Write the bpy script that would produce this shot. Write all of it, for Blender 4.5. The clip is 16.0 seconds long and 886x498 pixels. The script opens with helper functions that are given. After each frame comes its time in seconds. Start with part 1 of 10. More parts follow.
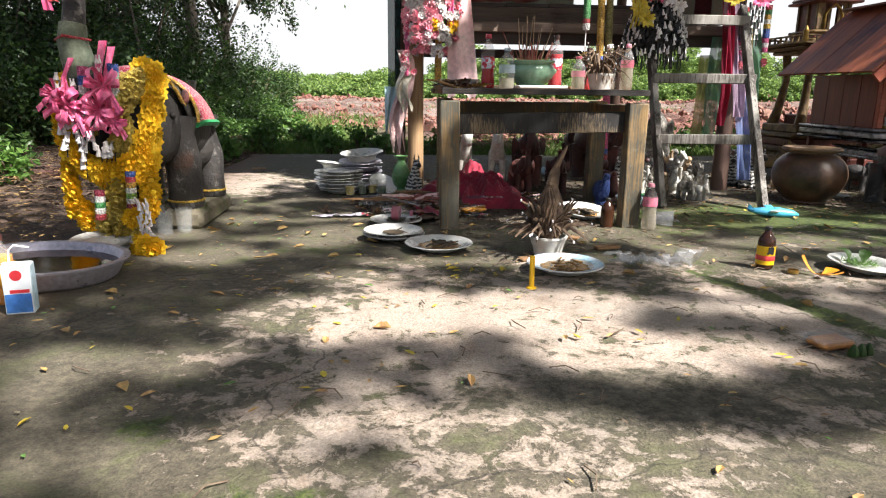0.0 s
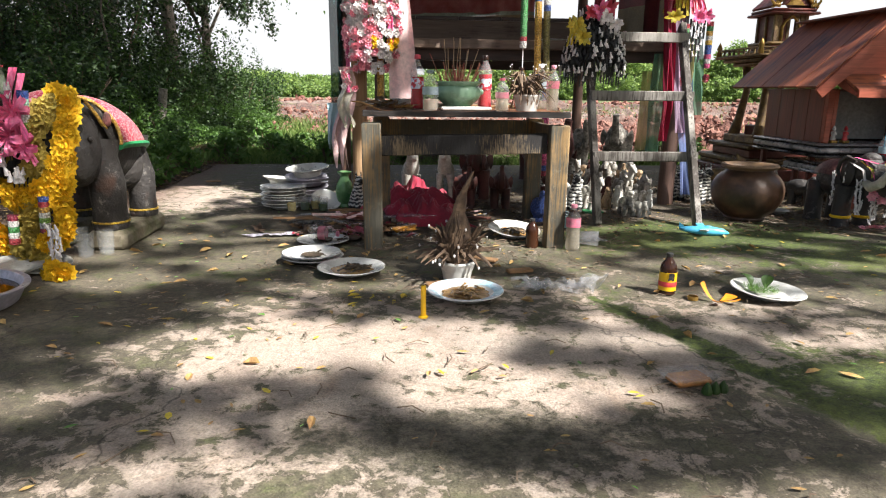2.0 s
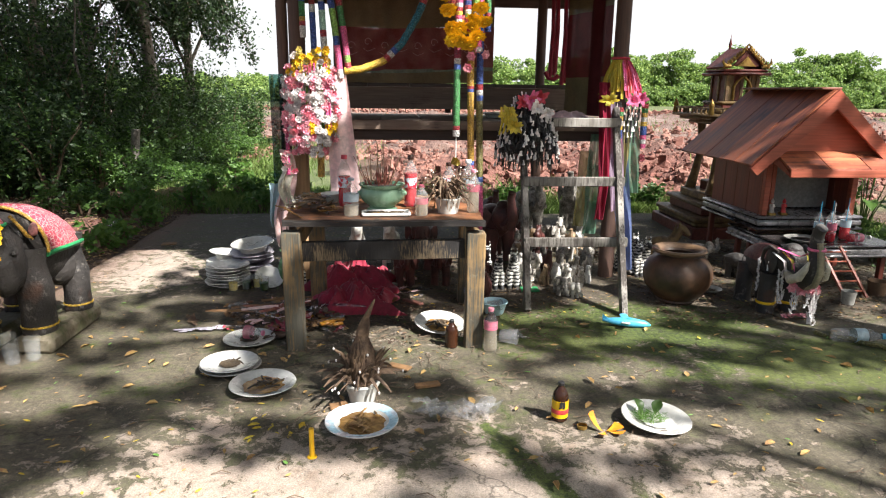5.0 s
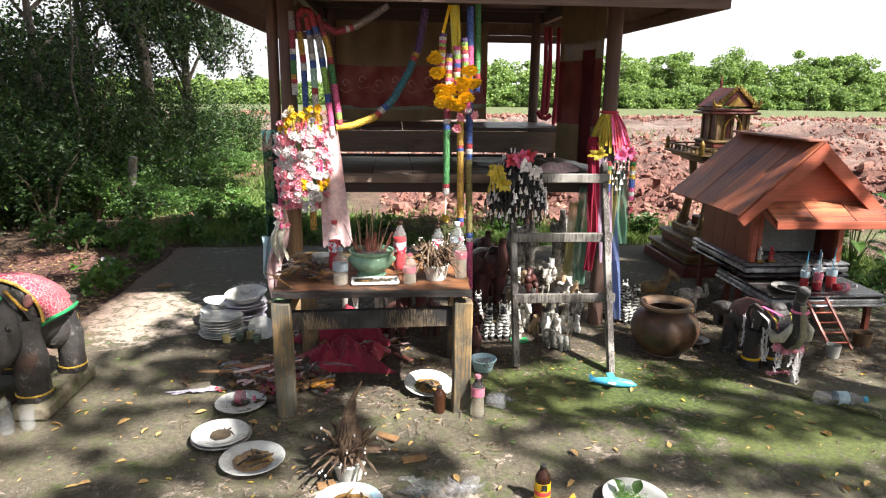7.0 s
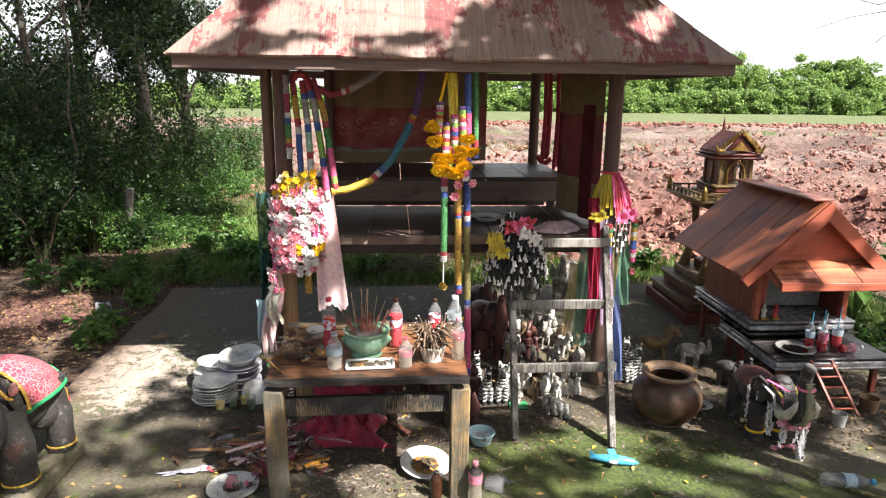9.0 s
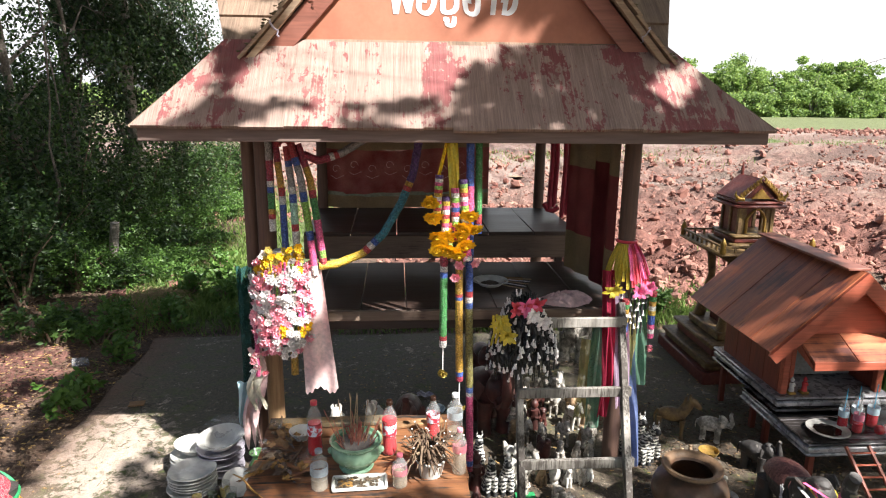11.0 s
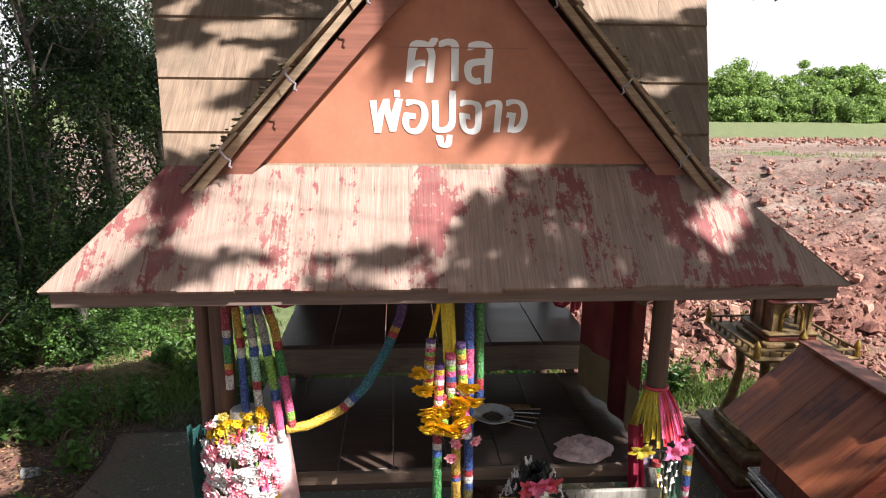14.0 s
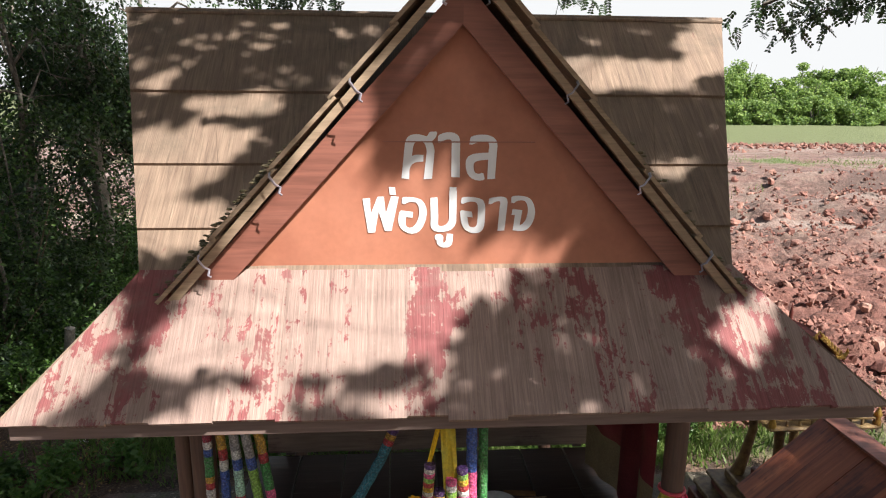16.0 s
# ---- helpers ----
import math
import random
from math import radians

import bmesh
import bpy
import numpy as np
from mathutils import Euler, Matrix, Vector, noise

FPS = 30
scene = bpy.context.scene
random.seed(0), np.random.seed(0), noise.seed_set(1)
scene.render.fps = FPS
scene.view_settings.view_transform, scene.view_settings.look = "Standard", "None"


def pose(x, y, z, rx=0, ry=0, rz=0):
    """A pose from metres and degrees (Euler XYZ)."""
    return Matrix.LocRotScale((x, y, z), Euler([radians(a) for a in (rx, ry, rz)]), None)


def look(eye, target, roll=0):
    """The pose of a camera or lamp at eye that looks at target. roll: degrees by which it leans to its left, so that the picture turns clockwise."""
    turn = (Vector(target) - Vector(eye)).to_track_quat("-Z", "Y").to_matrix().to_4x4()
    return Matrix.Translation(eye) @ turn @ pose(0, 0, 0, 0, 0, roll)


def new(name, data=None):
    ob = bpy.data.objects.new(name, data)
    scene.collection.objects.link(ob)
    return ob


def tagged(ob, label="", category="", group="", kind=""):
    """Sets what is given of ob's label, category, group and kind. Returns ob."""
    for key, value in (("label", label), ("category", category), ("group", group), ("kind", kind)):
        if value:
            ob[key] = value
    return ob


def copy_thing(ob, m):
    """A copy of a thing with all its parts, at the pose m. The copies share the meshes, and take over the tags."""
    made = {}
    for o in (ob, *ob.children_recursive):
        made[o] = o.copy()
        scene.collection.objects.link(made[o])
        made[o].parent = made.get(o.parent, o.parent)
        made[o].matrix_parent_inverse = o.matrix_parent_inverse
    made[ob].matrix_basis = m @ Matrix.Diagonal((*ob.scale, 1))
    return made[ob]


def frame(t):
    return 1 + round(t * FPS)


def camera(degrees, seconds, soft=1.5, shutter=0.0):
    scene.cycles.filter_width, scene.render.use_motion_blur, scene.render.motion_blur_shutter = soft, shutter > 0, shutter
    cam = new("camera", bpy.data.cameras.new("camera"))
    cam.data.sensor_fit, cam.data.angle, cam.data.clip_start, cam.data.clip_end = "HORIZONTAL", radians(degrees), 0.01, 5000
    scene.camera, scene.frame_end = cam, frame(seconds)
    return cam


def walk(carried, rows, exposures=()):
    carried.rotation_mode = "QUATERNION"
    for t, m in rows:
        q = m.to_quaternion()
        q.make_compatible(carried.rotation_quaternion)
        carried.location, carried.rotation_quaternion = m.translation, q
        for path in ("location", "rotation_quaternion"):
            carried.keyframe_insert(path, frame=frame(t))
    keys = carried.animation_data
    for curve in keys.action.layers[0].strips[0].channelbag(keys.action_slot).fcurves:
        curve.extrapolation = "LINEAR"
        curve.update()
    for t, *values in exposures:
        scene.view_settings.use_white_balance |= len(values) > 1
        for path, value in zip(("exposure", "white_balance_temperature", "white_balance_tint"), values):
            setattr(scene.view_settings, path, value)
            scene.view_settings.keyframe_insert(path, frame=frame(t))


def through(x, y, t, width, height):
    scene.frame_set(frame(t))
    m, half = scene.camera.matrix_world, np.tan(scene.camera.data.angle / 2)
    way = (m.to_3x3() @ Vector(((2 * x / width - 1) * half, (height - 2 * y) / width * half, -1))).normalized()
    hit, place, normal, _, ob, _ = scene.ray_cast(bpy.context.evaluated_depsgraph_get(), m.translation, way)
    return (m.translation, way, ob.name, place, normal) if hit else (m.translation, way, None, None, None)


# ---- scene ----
cam = camera(67.93, 16.0, soft=1.1)
PATH = [
    (0.0, -0.234, -2.790, 0.582, -4.26, -13.56, 0.67),
    (0.5, -0.142, -2.796, 0.588, -4.27, -13.60, 0.65),
    (1.0, -0.053, -2.802, 0.591, -4.31, -13.62, 0.65),
    (1.5, 0.024, -2.808, 0.615, -4.32, -13.61, 0.64),
    (2.0, 0.092, -2.808, 0.678, -4.31, -13.58, 0.66),
    (2.5, 0.166, -2.806, 0.746, -4.32, -13.55, 0.67),
    (3.0, 0.235, -2.803, 0.819, -4.30, -13.54, 0.71),
    (3.5, 0.298, -2.802, 0.900, -4.28, -13.56, 0.73),
    (4.0, 0.355, -2.806, 0.979, -4.26, -13.57, 0.74),
    (6.5, 0.504, -2.794, 1.385, -4.26, -13.61, 0.74),
    (7.0, 0.499, -2.785, 1.459, -4.26, -13.62, 0.74),
    (7.5, 0.505, -2.774, 1.542, -4.25, -13.61, 0.75),
    (8.0, 0.517, -2.750, 1.628, -4.22, -13.59, 0.75),
    (8.5, 0.519, -2.701, 1.715, -4.17, -13.57, 0.74),
    (9.0, 0.526, -2.628, 1.797, -4.15, -13.55, 0.72),
    (11.5, 0.564, -2.067, 2.197, -4.10, -13.58, 0.65),
    (12.0, 0.572, -1.936, 2.282, -4.06, -13.58, 0.59),
    (12.5, 0.584, -1.811, 2.368, -4.05, -13.58, 0.58),
    (13.0, 0.600, -1.698, 2.455, -4.09, -13.57, 0.57),
    (13.5, 0.617, -1.588, 2.539, -4.11, -13.54, 0.60),
    (14.0, 0.626, -1.483, 2.623, -4.18, -13.55, 0.59),
    (14.5, 0.628, -1.381, 2.708, -4.22, -13.55, 0.59),
    (15.0, 0.630, -1.283, 2.792, -4.24, -13.55, 0.58),
    (15.5, 0.637, -1.214, 2.876, -4.28, -13.56, 0.59),
    (16.0, 0.640, -1.187, 2.954, -4.30, -13.59, 0.58),
]
# seconds, eye, yaw, pitch, roll
walk(cam, [(t, pose(x, y, z, 90 + pitch, 0, yaw) @ pose(0, 0, 0, 0, 0, roll)) for t, x, y, z, yaw, pitch, roll in PATH],
     exposures=[(0.0, 1.45), (4.0, 1.42), (7.0, 1.70), (9.0, 1.75), (11.5, 1.64), (13.5, 1.56), (16.0, 1.31)])

# ---- sky and sun ----
SUN = Vector((0.50, -0.46, 0.735)).normalized()
world = bpy.data.worlds.new("sky")
scene.world = world
world.use_nodes = True
wn = world.node_tree.nodes
sky = wn.new("ShaderNodeTexSky")
sky.sky_type, sky.sun_disc = "NISHITA", False
sky.sun_elevation = math.asin(SUN.z)
sky.sun_rotation = math.atan2(SUN.x, SUN.y)
sky.air_density, sky.dust_density, sky.ozone_density = 1.0, 4.0, 1.0
wn["Background"].inputs[1].default_value = 0.05
world.node_tree.links.new(sky.outputs[0], wn["Background"].inputs[0])
sun_data = bpy.data.lights.new("sun", "SUN")
sun_data.energy, sun_data.angle, sun_data.color = 5.0, radians(0.6), (1.0, 0.97, 0.94)
sun = new("sun", sun_data)
sun.matrix_world = look(SUN * 30, (0, 0, 0))

# bright hazy sky low over the field, far behind everything
hz = bpy.data.materials.new("bright haze")
hz.use_nodes = True
hz.node_tree.nodes.clear()
em = hz.node_tree.nodes.new("ShaderNodeEmission")
em.inputs[0].default_value, em.inputs[1].default_value = (.97, .985, 1.0, 1.0), 0.39
ho = hz.node_tree.nodes.new("ShaderNodeOutputMaterial")
hz.node_tree.links.new(em.outputs[0], ho.inputs[0])
hv, hf = [], []
for i in range(25):
    a = radians(90 - 75 + 150 * i / 24)
    hv += [(900 * math.cos(a), 900 * math.sin(a), -20), (900 * math.cos(a), 900 * math.sin(a), 420)]
for i in range(24):
    hf.append((2 * i, 2 * i + 2, 2 * i + 3, 2 * i + 1))
hm = bpy.data.meshes.new("backdrop")
hm.from_pydata(hv, [], hf)
hm.materials.append(hz)
tagged(new("backdrop", hm), "bright white hazy sky above the horizon", "sky", kind="structure")

from mathutils.geometry import delaunay_2d_cdt
# ---- tools ----


class Geo:
    """Collects vertices and faces of one part."""

    def __init__(self):
        self.v, self.f = [], []

    def add(self, verts, faces, m=None):
        k = len(self.v)
        self.v += [tuple(m @ Vector(p)) for p in verts] if m is not None else [tuple(p) for p in verts]
        self.f += [tuple(i + k for i in q) for q in faces]
        return self

    def box(self, c, s, m=None, b=0.0, taper=1.0):
        """A box with centre c and size s; b: bevel; taper: scale of the top."""
        hx, hy, hz = s[0] / 2, s[1] / 2, s[2] / 2
        b = min(b, hx * .9, hy * .9, hz * .9)
        if b <= 0:
            vs = [(c[0] + x * hx * (taper if z > 0 else 1), c[1] + y * hy * (taper if z > 0 else 1), c[2] + z * hz)
                  for z in (-1, 1) for y in (-1, 1) for x in (-1, 1)]
            fs = [(0, 2, 3, 1), (4, 5, 7, 6), (0, 1, 5, 4), (2, 6, 7, 3), (0, 4, 6, 2), (1, 3, 7, 5)]
            return self.add(vs, fs, m)
        vs, idx = [], {}
        for z in (-1, 1):
            for y in (-1, 1):
                for x in (-1, 1):
                    for a in range(3):
                        d = [hx - b, hy - b, hz - b]
                        d[a] += b
                        k = taper if z > 0 else 1
                        idx[(x, y, z, a)] = len(vs)
                        vs.append((c[0] + x * d[0] * k, c[1] + y * d[1] * k, c[2] + z * d[2]))
        fs = []
        for a in range(3):
            o = [i for i in range(3) if i != a]
            for s1 in (-1, 1):
                q = []
                for p, r in ((-1, -1), (1, -1), (1, 1), (-1, 1)):
                    t = [0, 0, 0]
                    t[a], t[o[0]], t[o[1]] = s1, p, r
                    q.append(idx[(*t, a)])
                if (s1 > 0) == (a == 1):
                    q.reverse()
                fs.append(tuple(q))
        for a in range(3):
            o = [i for i in range(3) if i != a]
            for p in (-1, 1):
                for r in (-1, 1):
                    t0, t1 = [0, 0, 0], [0, 0, 0]
                    t0[a], t1[a] = -1, 1
                    t0[o[0]] = t1[o[0]] = p
                    t0[o[1]] = t1[o[1]] = r
                    fs.append((idx[(*t0, o[0])], idx[(*t1, o[0])], idx[(*t1, o[1])], idx[(*t0, o[1])]))
        for x in (-1, 1):
            for y in (-1, 1):
                for z in (-1, 1):
                    fs.append((idx[(x, y, z, 0)], idx[(x, y, z, 1)], idx[(x, y, z, 2)]))
        return self.add(vs, fs, m)

    def lathe(self, prof, n=24, m=None, wob=0.0, sx=1.0, sy=1.0):
        """A turned body from rows of (radius, height); closes at radius 0."""
        vs, fs = [], []
        for r, z in prof:
            for i in range(n):
                a = 2 * math.pi * i / n
                k = 1 + wob * math.sin(3 * a + z * 9)
                vs.append((r * k * math.cos(a) * sx, r * k * math.sin(a) * sy, z))
        for j in range(len(prof) - 1):
            for i in range(n):
                a, b2 = j * n + i, j * n + (i + 1) % n
                fs.append((a, b2, b2 + n, a + n))
        if prof[0][0] < .002:
            fs.append(tuple(reversed(range(n))))
        k = (len(prof) - 1) * n
        if prof[-1][0] < .002:
            fs.append(tuple(range(k, k + n)))
        return self.add(vs, fs, m)

    def tube(self, pts, r, n=8, m=None, flat=1.0):
        """A tube along points with one radius or one each."""
        pts = [Vector(p) for p in pts]
        rs = r if isinstance(r, (list, tuple)) else [r] * len(pts)
        vs, fs = [], []
        side = None
        for i, p in enumerate(pts):
            d = (pts[min(i + 1, len(pts) - 1)] - pts[max(i - 1, 0)])
            d = d.normalized() if d.length > 1e-9 else Vector((0, 0, 1))
            if side is None:
                side = d.orthogonal().normalized()
            side = (side - d * side.dot(d))
            side = side.normalized() if side.length > 1e-6 else d.orthogonal().normalized()
            up = d.cross(side)
            for k in range(n):
                a = 2 * math.pi * k / n
                vs.append(p + side * math.cos(a) * rs[i] + up * math.sin(a) * rs[i] * flat)
        for i in range(len(pts) - 1):
            for k in range(n):
                a, b2 = i * n + k, i * n + (k + 1) % n
                fs.append((a, b2, b2 + n, a + n))
        fs.append(tuple(reversed(range(n))))
        fs.append(tuple(range((len(pts) - 1) * n, len(pts) * n)))
        return self.add(vs, fs, m)

    def ball(self, c, r, m=None, nu=12, nv=8, rough=0.0, seed=0.0, freq=2.0):
        """An uneven ball with radii r."""
        r = r if isinstance(r, (list, tuple)) else (r, r, r)
        vs, fs = [(0, 0, -1)], []
        for j in range(1, nv):
            t = math.pi * j / nv
            for i in range(nu):
                a = 2 * math.pi * i / nu
                vs.append((math.sin(t) * math.cos(a), math.sin(t) * math.sin(a), -math.cos(t)))
        vs.append((0, 0, 1))
        for i in range(nu):
            fs.append((0, 1 + (i + 1) % nu, 1 + i))
            k = 1 + (nv - 2) * nu
            fs.append((k + i, k + (i + 1) % nu, len(vs) - 1))
        for j in range(nv - 2):
            for i in range(nu):
                a, b2 = 1 + j * nu + i, 1 + j * nu + (i + 1) % nu
                fs.append((a, b2, b2 + nu, a + nu))
        out = []
        for p in vs:
            k = 1.0
            if rough:
                k += rough * noise.noise(Vector((p[0] * freq + seed * 7.1, p[1] * freq + seed * 3.3, p[2] * freq)))
            out.append((c[0] + p[0] * r[0] * k, c[1] + p[1] * r[1] * k, c[2] + p[2] * r[2] * k))
        return self.add(out, fs, m)

    def prism(self, poly, d, m=None):
        """A flat polygon (x, z) in the plane y=0, thickened to y=d."""
        n = len(poly)
        vs = [(x, 0, z) for x, z in poly] + [(x, d, z) for x, z in poly]
        fs = [tuple(range(n)), tuple(reversed(range(n, 2 * n)))]
        fs += [(i, i + n, (i + 1) % n + n, (i + 1) % n) for i in range(n)]
        return self.add(vs, fs, m)

    def sheet(self, fn, nu, nv, thick=0.0, m=None):
        """A cloth-like sheet from fn(u, v) over 0..1; thick: a second face behind it along y."""
        vs, fs = [], []
        for j in range(nv + 1):
            for i in range(nu + 1):
                vs.append(Vector(fn(i / nu, j / nv)))
        for j in range(nv):
            for i in range(nu):
                a = j * (nu + 1) + i
                fs.append((a, a + 1, a + nu + 2, a + nu + 1))
        if thick:
            k = len(vs)
            vs += [p + Vector((0, thick, 0)) for p in vs]
            fs += [tuple(reversed([i + k for i in q])) for q in list(fs)]
            ring = list(range(nu + 1)) + [j * (nu + 1) + nu for j in range(1, nv + 1)] + \
                [nv * (nu + 1) + i for i in range(nu - 1, -1, -1)] + [j * (nu + 1) for j in range(nv - 1, 0, -1)]
            for a, b2 in zip(ring, ring[1:] + ring[:1]):
                fs.append((a, a + k, b2 + k, b2))
        return self.add(vs, fs, m)

    def mesh(self, name, material, smooth=40):
        me = bpy.data.meshes.new(name)
        me.from_pydata(self.v, [], self.f)
        me.validate()
        bm = bmesh.new()
        bm.from_mesh(me)
        bmesh.ops.recalc_face_normals(bm, faces=bm.faces)
        bm.to_mesh(me)
        bm.free()
        if smooth:
            me.shade_smooth()
            me.set_sharp_from_angle(angle=radians(smooth))
        me.materials.append(material)
        return me


def part(name, geo, material, parent=None, label="", smooth=40, at=None):
    """Links one mesh object under a thing or part."""
    ob = new(name, geo.mesh(name, material, smooth) if isinstance(geo, Geo) else geo)
    if parent is not None:
        ob.parent = parent
    if at is not None:
        ob.matrix_basis = at
    if label:
        tagged(ob, label)
    return ob


def thing(name, label, category, m=None, group="", kind=""):
    """An Empty at the base of a thing with parts."""
    ob = new(name)
    ob.empty_display_size = 0.05
    if m is not None:
        ob.matrix_basis = m
    return tagged(ob, label, category, group, kind)


def single(name, geo, material, label, category, m=None, group="", kind="", smooth=40):
    """A thing of one mesh."""
    ob = part(name, geo, material, None, "", smooth, m)
    return tagged(ob, label, category, group, kind)


def fast_mesh(name, verts, quads, material, smooth=False):
    me = bpy.data.meshes.new(name)
    me.vertices.add(len(verts))
    me.vertices.foreach_set("co", np.ascontiguousarray(verts, dtype=np.float32).ravel())
    k = quads.shape[1]
    me.loops.add(quads.size)
    me.loops.foreach_set("vertex_index", np.ascontiguousarray(quads, dtype=np.int32).ravel())
    me.polygons.add(len(quads))
    me.polygons.foreach_set("loop_start", np.arange(0, quads.size, k, dtype=np.int32))
    me.update(calc_edges=True)
    me.validate()
    if smooth:
        me.shade_smooth()
    me.materials.append(material)
    return me


def unit(a):
    return a / np.maximum(np.linalg.norm(a, axis=1, keepdims=True), 1e-9)


def leaf_mesh(name, centres, size, material, droop=0.3, wide=0.5, seed=1, jitter=0.5):
    """Many small folded leaves at the given centres."""
    r = np.random.default_rng(seed)
    n = len(centres)
    d = unit(r.normal(size=(n, 3)) * [1, 1, .6] + [0, 0, -droop])
    s = unit(np.cross(d, r.normal(size=(n, 3))))
    up = np.cross(s, d)
    L = (size * (1 + jitter * (r.random(n) - .5)))[:, None]
    w = L * wide * .5
    base = centres - d * L * .5
    v = np.stack([base, base + d * L * .45 + s * w + up * w * .35, base + d * L, base + d * L * .45 - s * w + up * w * .35], 1)
    q = np.arange(n * 4).reshape(n, 4)
    return fast_mesh(name, v.reshape(-1, 3), np.concatenate([q[:, [0, 1, 2]], q[:, [0, 2, 3]]]), material)


def hair_curve(p0, p1, sag=0.0, n=8, wob=0.0, seed=0):
    """Points on a sagging line from p0 to p1."""
    r = random.Random(seed)
    out = []
    for i in range(n + 1):
        t = i / n
        p = Vector(p0).lerp(Vector(p1), t)
        p.z -= sag * 4 * t * (1 - t)
        if wob and 0 < i < n:
            p += Vector((r.uniform(-wob, wob), r.uniform(-wob, wob), r.uniform(-wob, wob)))
        out.append(p)
    return out

# ---- materials ----
def rgb(c):
    return (*c, 1.0)


class Nodes:
    """Short writing of node trees."""

    def __init__(self, name):
        self.mat = bpy.data.materials.new(name)
        self.mat.use_nodes = True
        self.t = self.mat.node_tree
        self.bsdf = self.t.nodes["Principled BSDF"]
        self.bsdf.inputs["Roughness"].default_value = 0.7
        co = self.node("ShaderNodeTexCoord")
        info = self.node("ShaderNodeObjectInfo")
        sh = self.node("ShaderNodeVectorMath", operation="MULTIPLY_ADD")
        self.link(info.outputs["Random"], sh.inputs[0])
        sh.inputs[1].default_value = (13.1, 7.7, 3.9)
        self.link(co.outputs["Object"], sh.inputs[2])
        self.co, self.rand, self.raw = sh.outputs[0], info.outputs["Random"], co.outputs["Object"]

    def node(self, kind, **kw):
        n = self.t.nodes.new(kind)
        if "operation" in kw:
            n.operation = kw["operation"]
        return n

    def link(self, a, b):
        self.t.links.new(a, b)

    def scaled(self, s, src=None):
        n = self.node("ShaderNodeVectorMath", operation="MULTIPLY")
        self.link(src or self.co, n.inputs[0])
        n.inputs[1].default_value = s
        return n.outputs[0]

    def noise(self, scale, detail=4, rough=0.55, src=None, dist=0.0):
        n = self.node("ShaderNodeTexNoise")
        self.link(src or self.co, n.inputs["Vector"])
        n.inputs["Scale"].default_value, n.inputs["Detail"].default_value = scale, detail
        n.inputs["Roughness"].default_value, n.inputs["Distortion"].default_value = rough, dist
        return n.outputs["Fac"]

    def voronoi(self, scale, src=None, feature="F1"):
        n = self.node("ShaderNodeTexVoronoi")
        n.feature = feature
        self.link(src or self.co, n.inputs["Vector"])
        n.inputs["Scale"].default_value = scale
        return n.outputs["Distance"]

    def ramp(self, src, lo, hi, a=0.0, b=1.0):
        n = self.node("ShaderNodeMapRange")
        self.link(src, n.inputs[0])
        for i, x in enumerate((lo, hi, a, b)):
            n.inputs[i + 1].default_value = x
        return n.outputs[0]

    def calc(self, op, a, b):
        n = self.node("ShaderNodeMath", operation=op)
        for i, x in enumerate((a, b)):
            if isinstance(x, (int, float)):
                n.inputs[i].default_value = x
            else:
                self.link(x, n.inputs[i])
        return n.outputs[0]

    def mix(self, fac, a, b):
        n = self.node("ShaderNodeMix")
        n.data_type = "RGBA"
        if isinstance(fac, (int, float)):
            n.inputs[0].default_value = fac
        else:
            self.link(fac, n.inputs[0])
        for i, x in ((6, a), (7, b)):
            if isinstance(x, tuple):
                n.inputs[i].default_value = rgb(x)
            else:
                self.link(x, n.inputs[i])
        return n.outputs[2]

    def shade(self, col, fac):
        """Colour times a grey factor."""
        n = self.node("ShaderNodeVectorMath", operation="SCALE")
        self.link(col, n.inputs[0])
        self.link(fac, n.inputs["Scale"])
        return n.outputs[0]

    def bump(self, src, strength, dist=0.01):
        n = self.node("ShaderNodeBump")
        n.inputs["Strength"].default_value, n.inputs["Distance"].default_value = strength, dist
        self.link(src, n.inputs["Height"])
        if self.bsdf.inputs["Normal"].is_linked:
            self.link(self.bsdf.inputs["Normal"].links[0].from_socket, n.inputs["Normal"])
        self.link(n.outputs[0], self.bsdf.inputs["Normal"])

    def out(self, col=None, rough=None, metal=None, **kw):
        for key, x in (("Base Color", col), ("Roughness", rough), ("Metallic", metal)):
            if x is None:
                continue
            if isinstance(x, tuple):
                self.bsdf.inputs[key].default_value = rgb(x)
            elif isinstance(x, (int, float)):
                self.bsdf.inputs[key].default_value = x
            else:
                self.link(x, self.bsdf.inputs[key])
        return self.mat


def stuff(name, c1, c2, scale=5.0, rough=0.7, fine=60.0, bump=0.25, metal=0.0, lo=0.35, hi=0.65, var=0.25, dist=0.005, spec=0.5, thin=0.0, sheen=0.0):
    """A surface of two tones, with grain, uneven gloss and relief."""
    k = Nodes(name)
    col = k.mix(k.ramp(k.noise(scale), lo, hi), c1, c2)
    f = k.noise(fine, 3)
    col = k.shade(col, k.ramp(f, 0.25, 0.75, 1 - var, 1 + var))
    col = k.shade(col, k.ramp(k.rand, 0, 1, 1 - var * .5, 1 + var * .5))
    k.bump(f, bump, dist)
    k.bsdf.inputs["Specular IOR Level"].default_value = spec
    if thin:
        k.bsdf.inputs["Transmission Weight"].default_value = thin
    if sheen:
        k.bsdf.inputs["Sheen Weight"].default_value = sheen
    return k.out(col, k.ramp(k.noise(scale * 3), 0.3, 0.7, max(rough - .12, .03), min(rough + .12, 1)), metal)


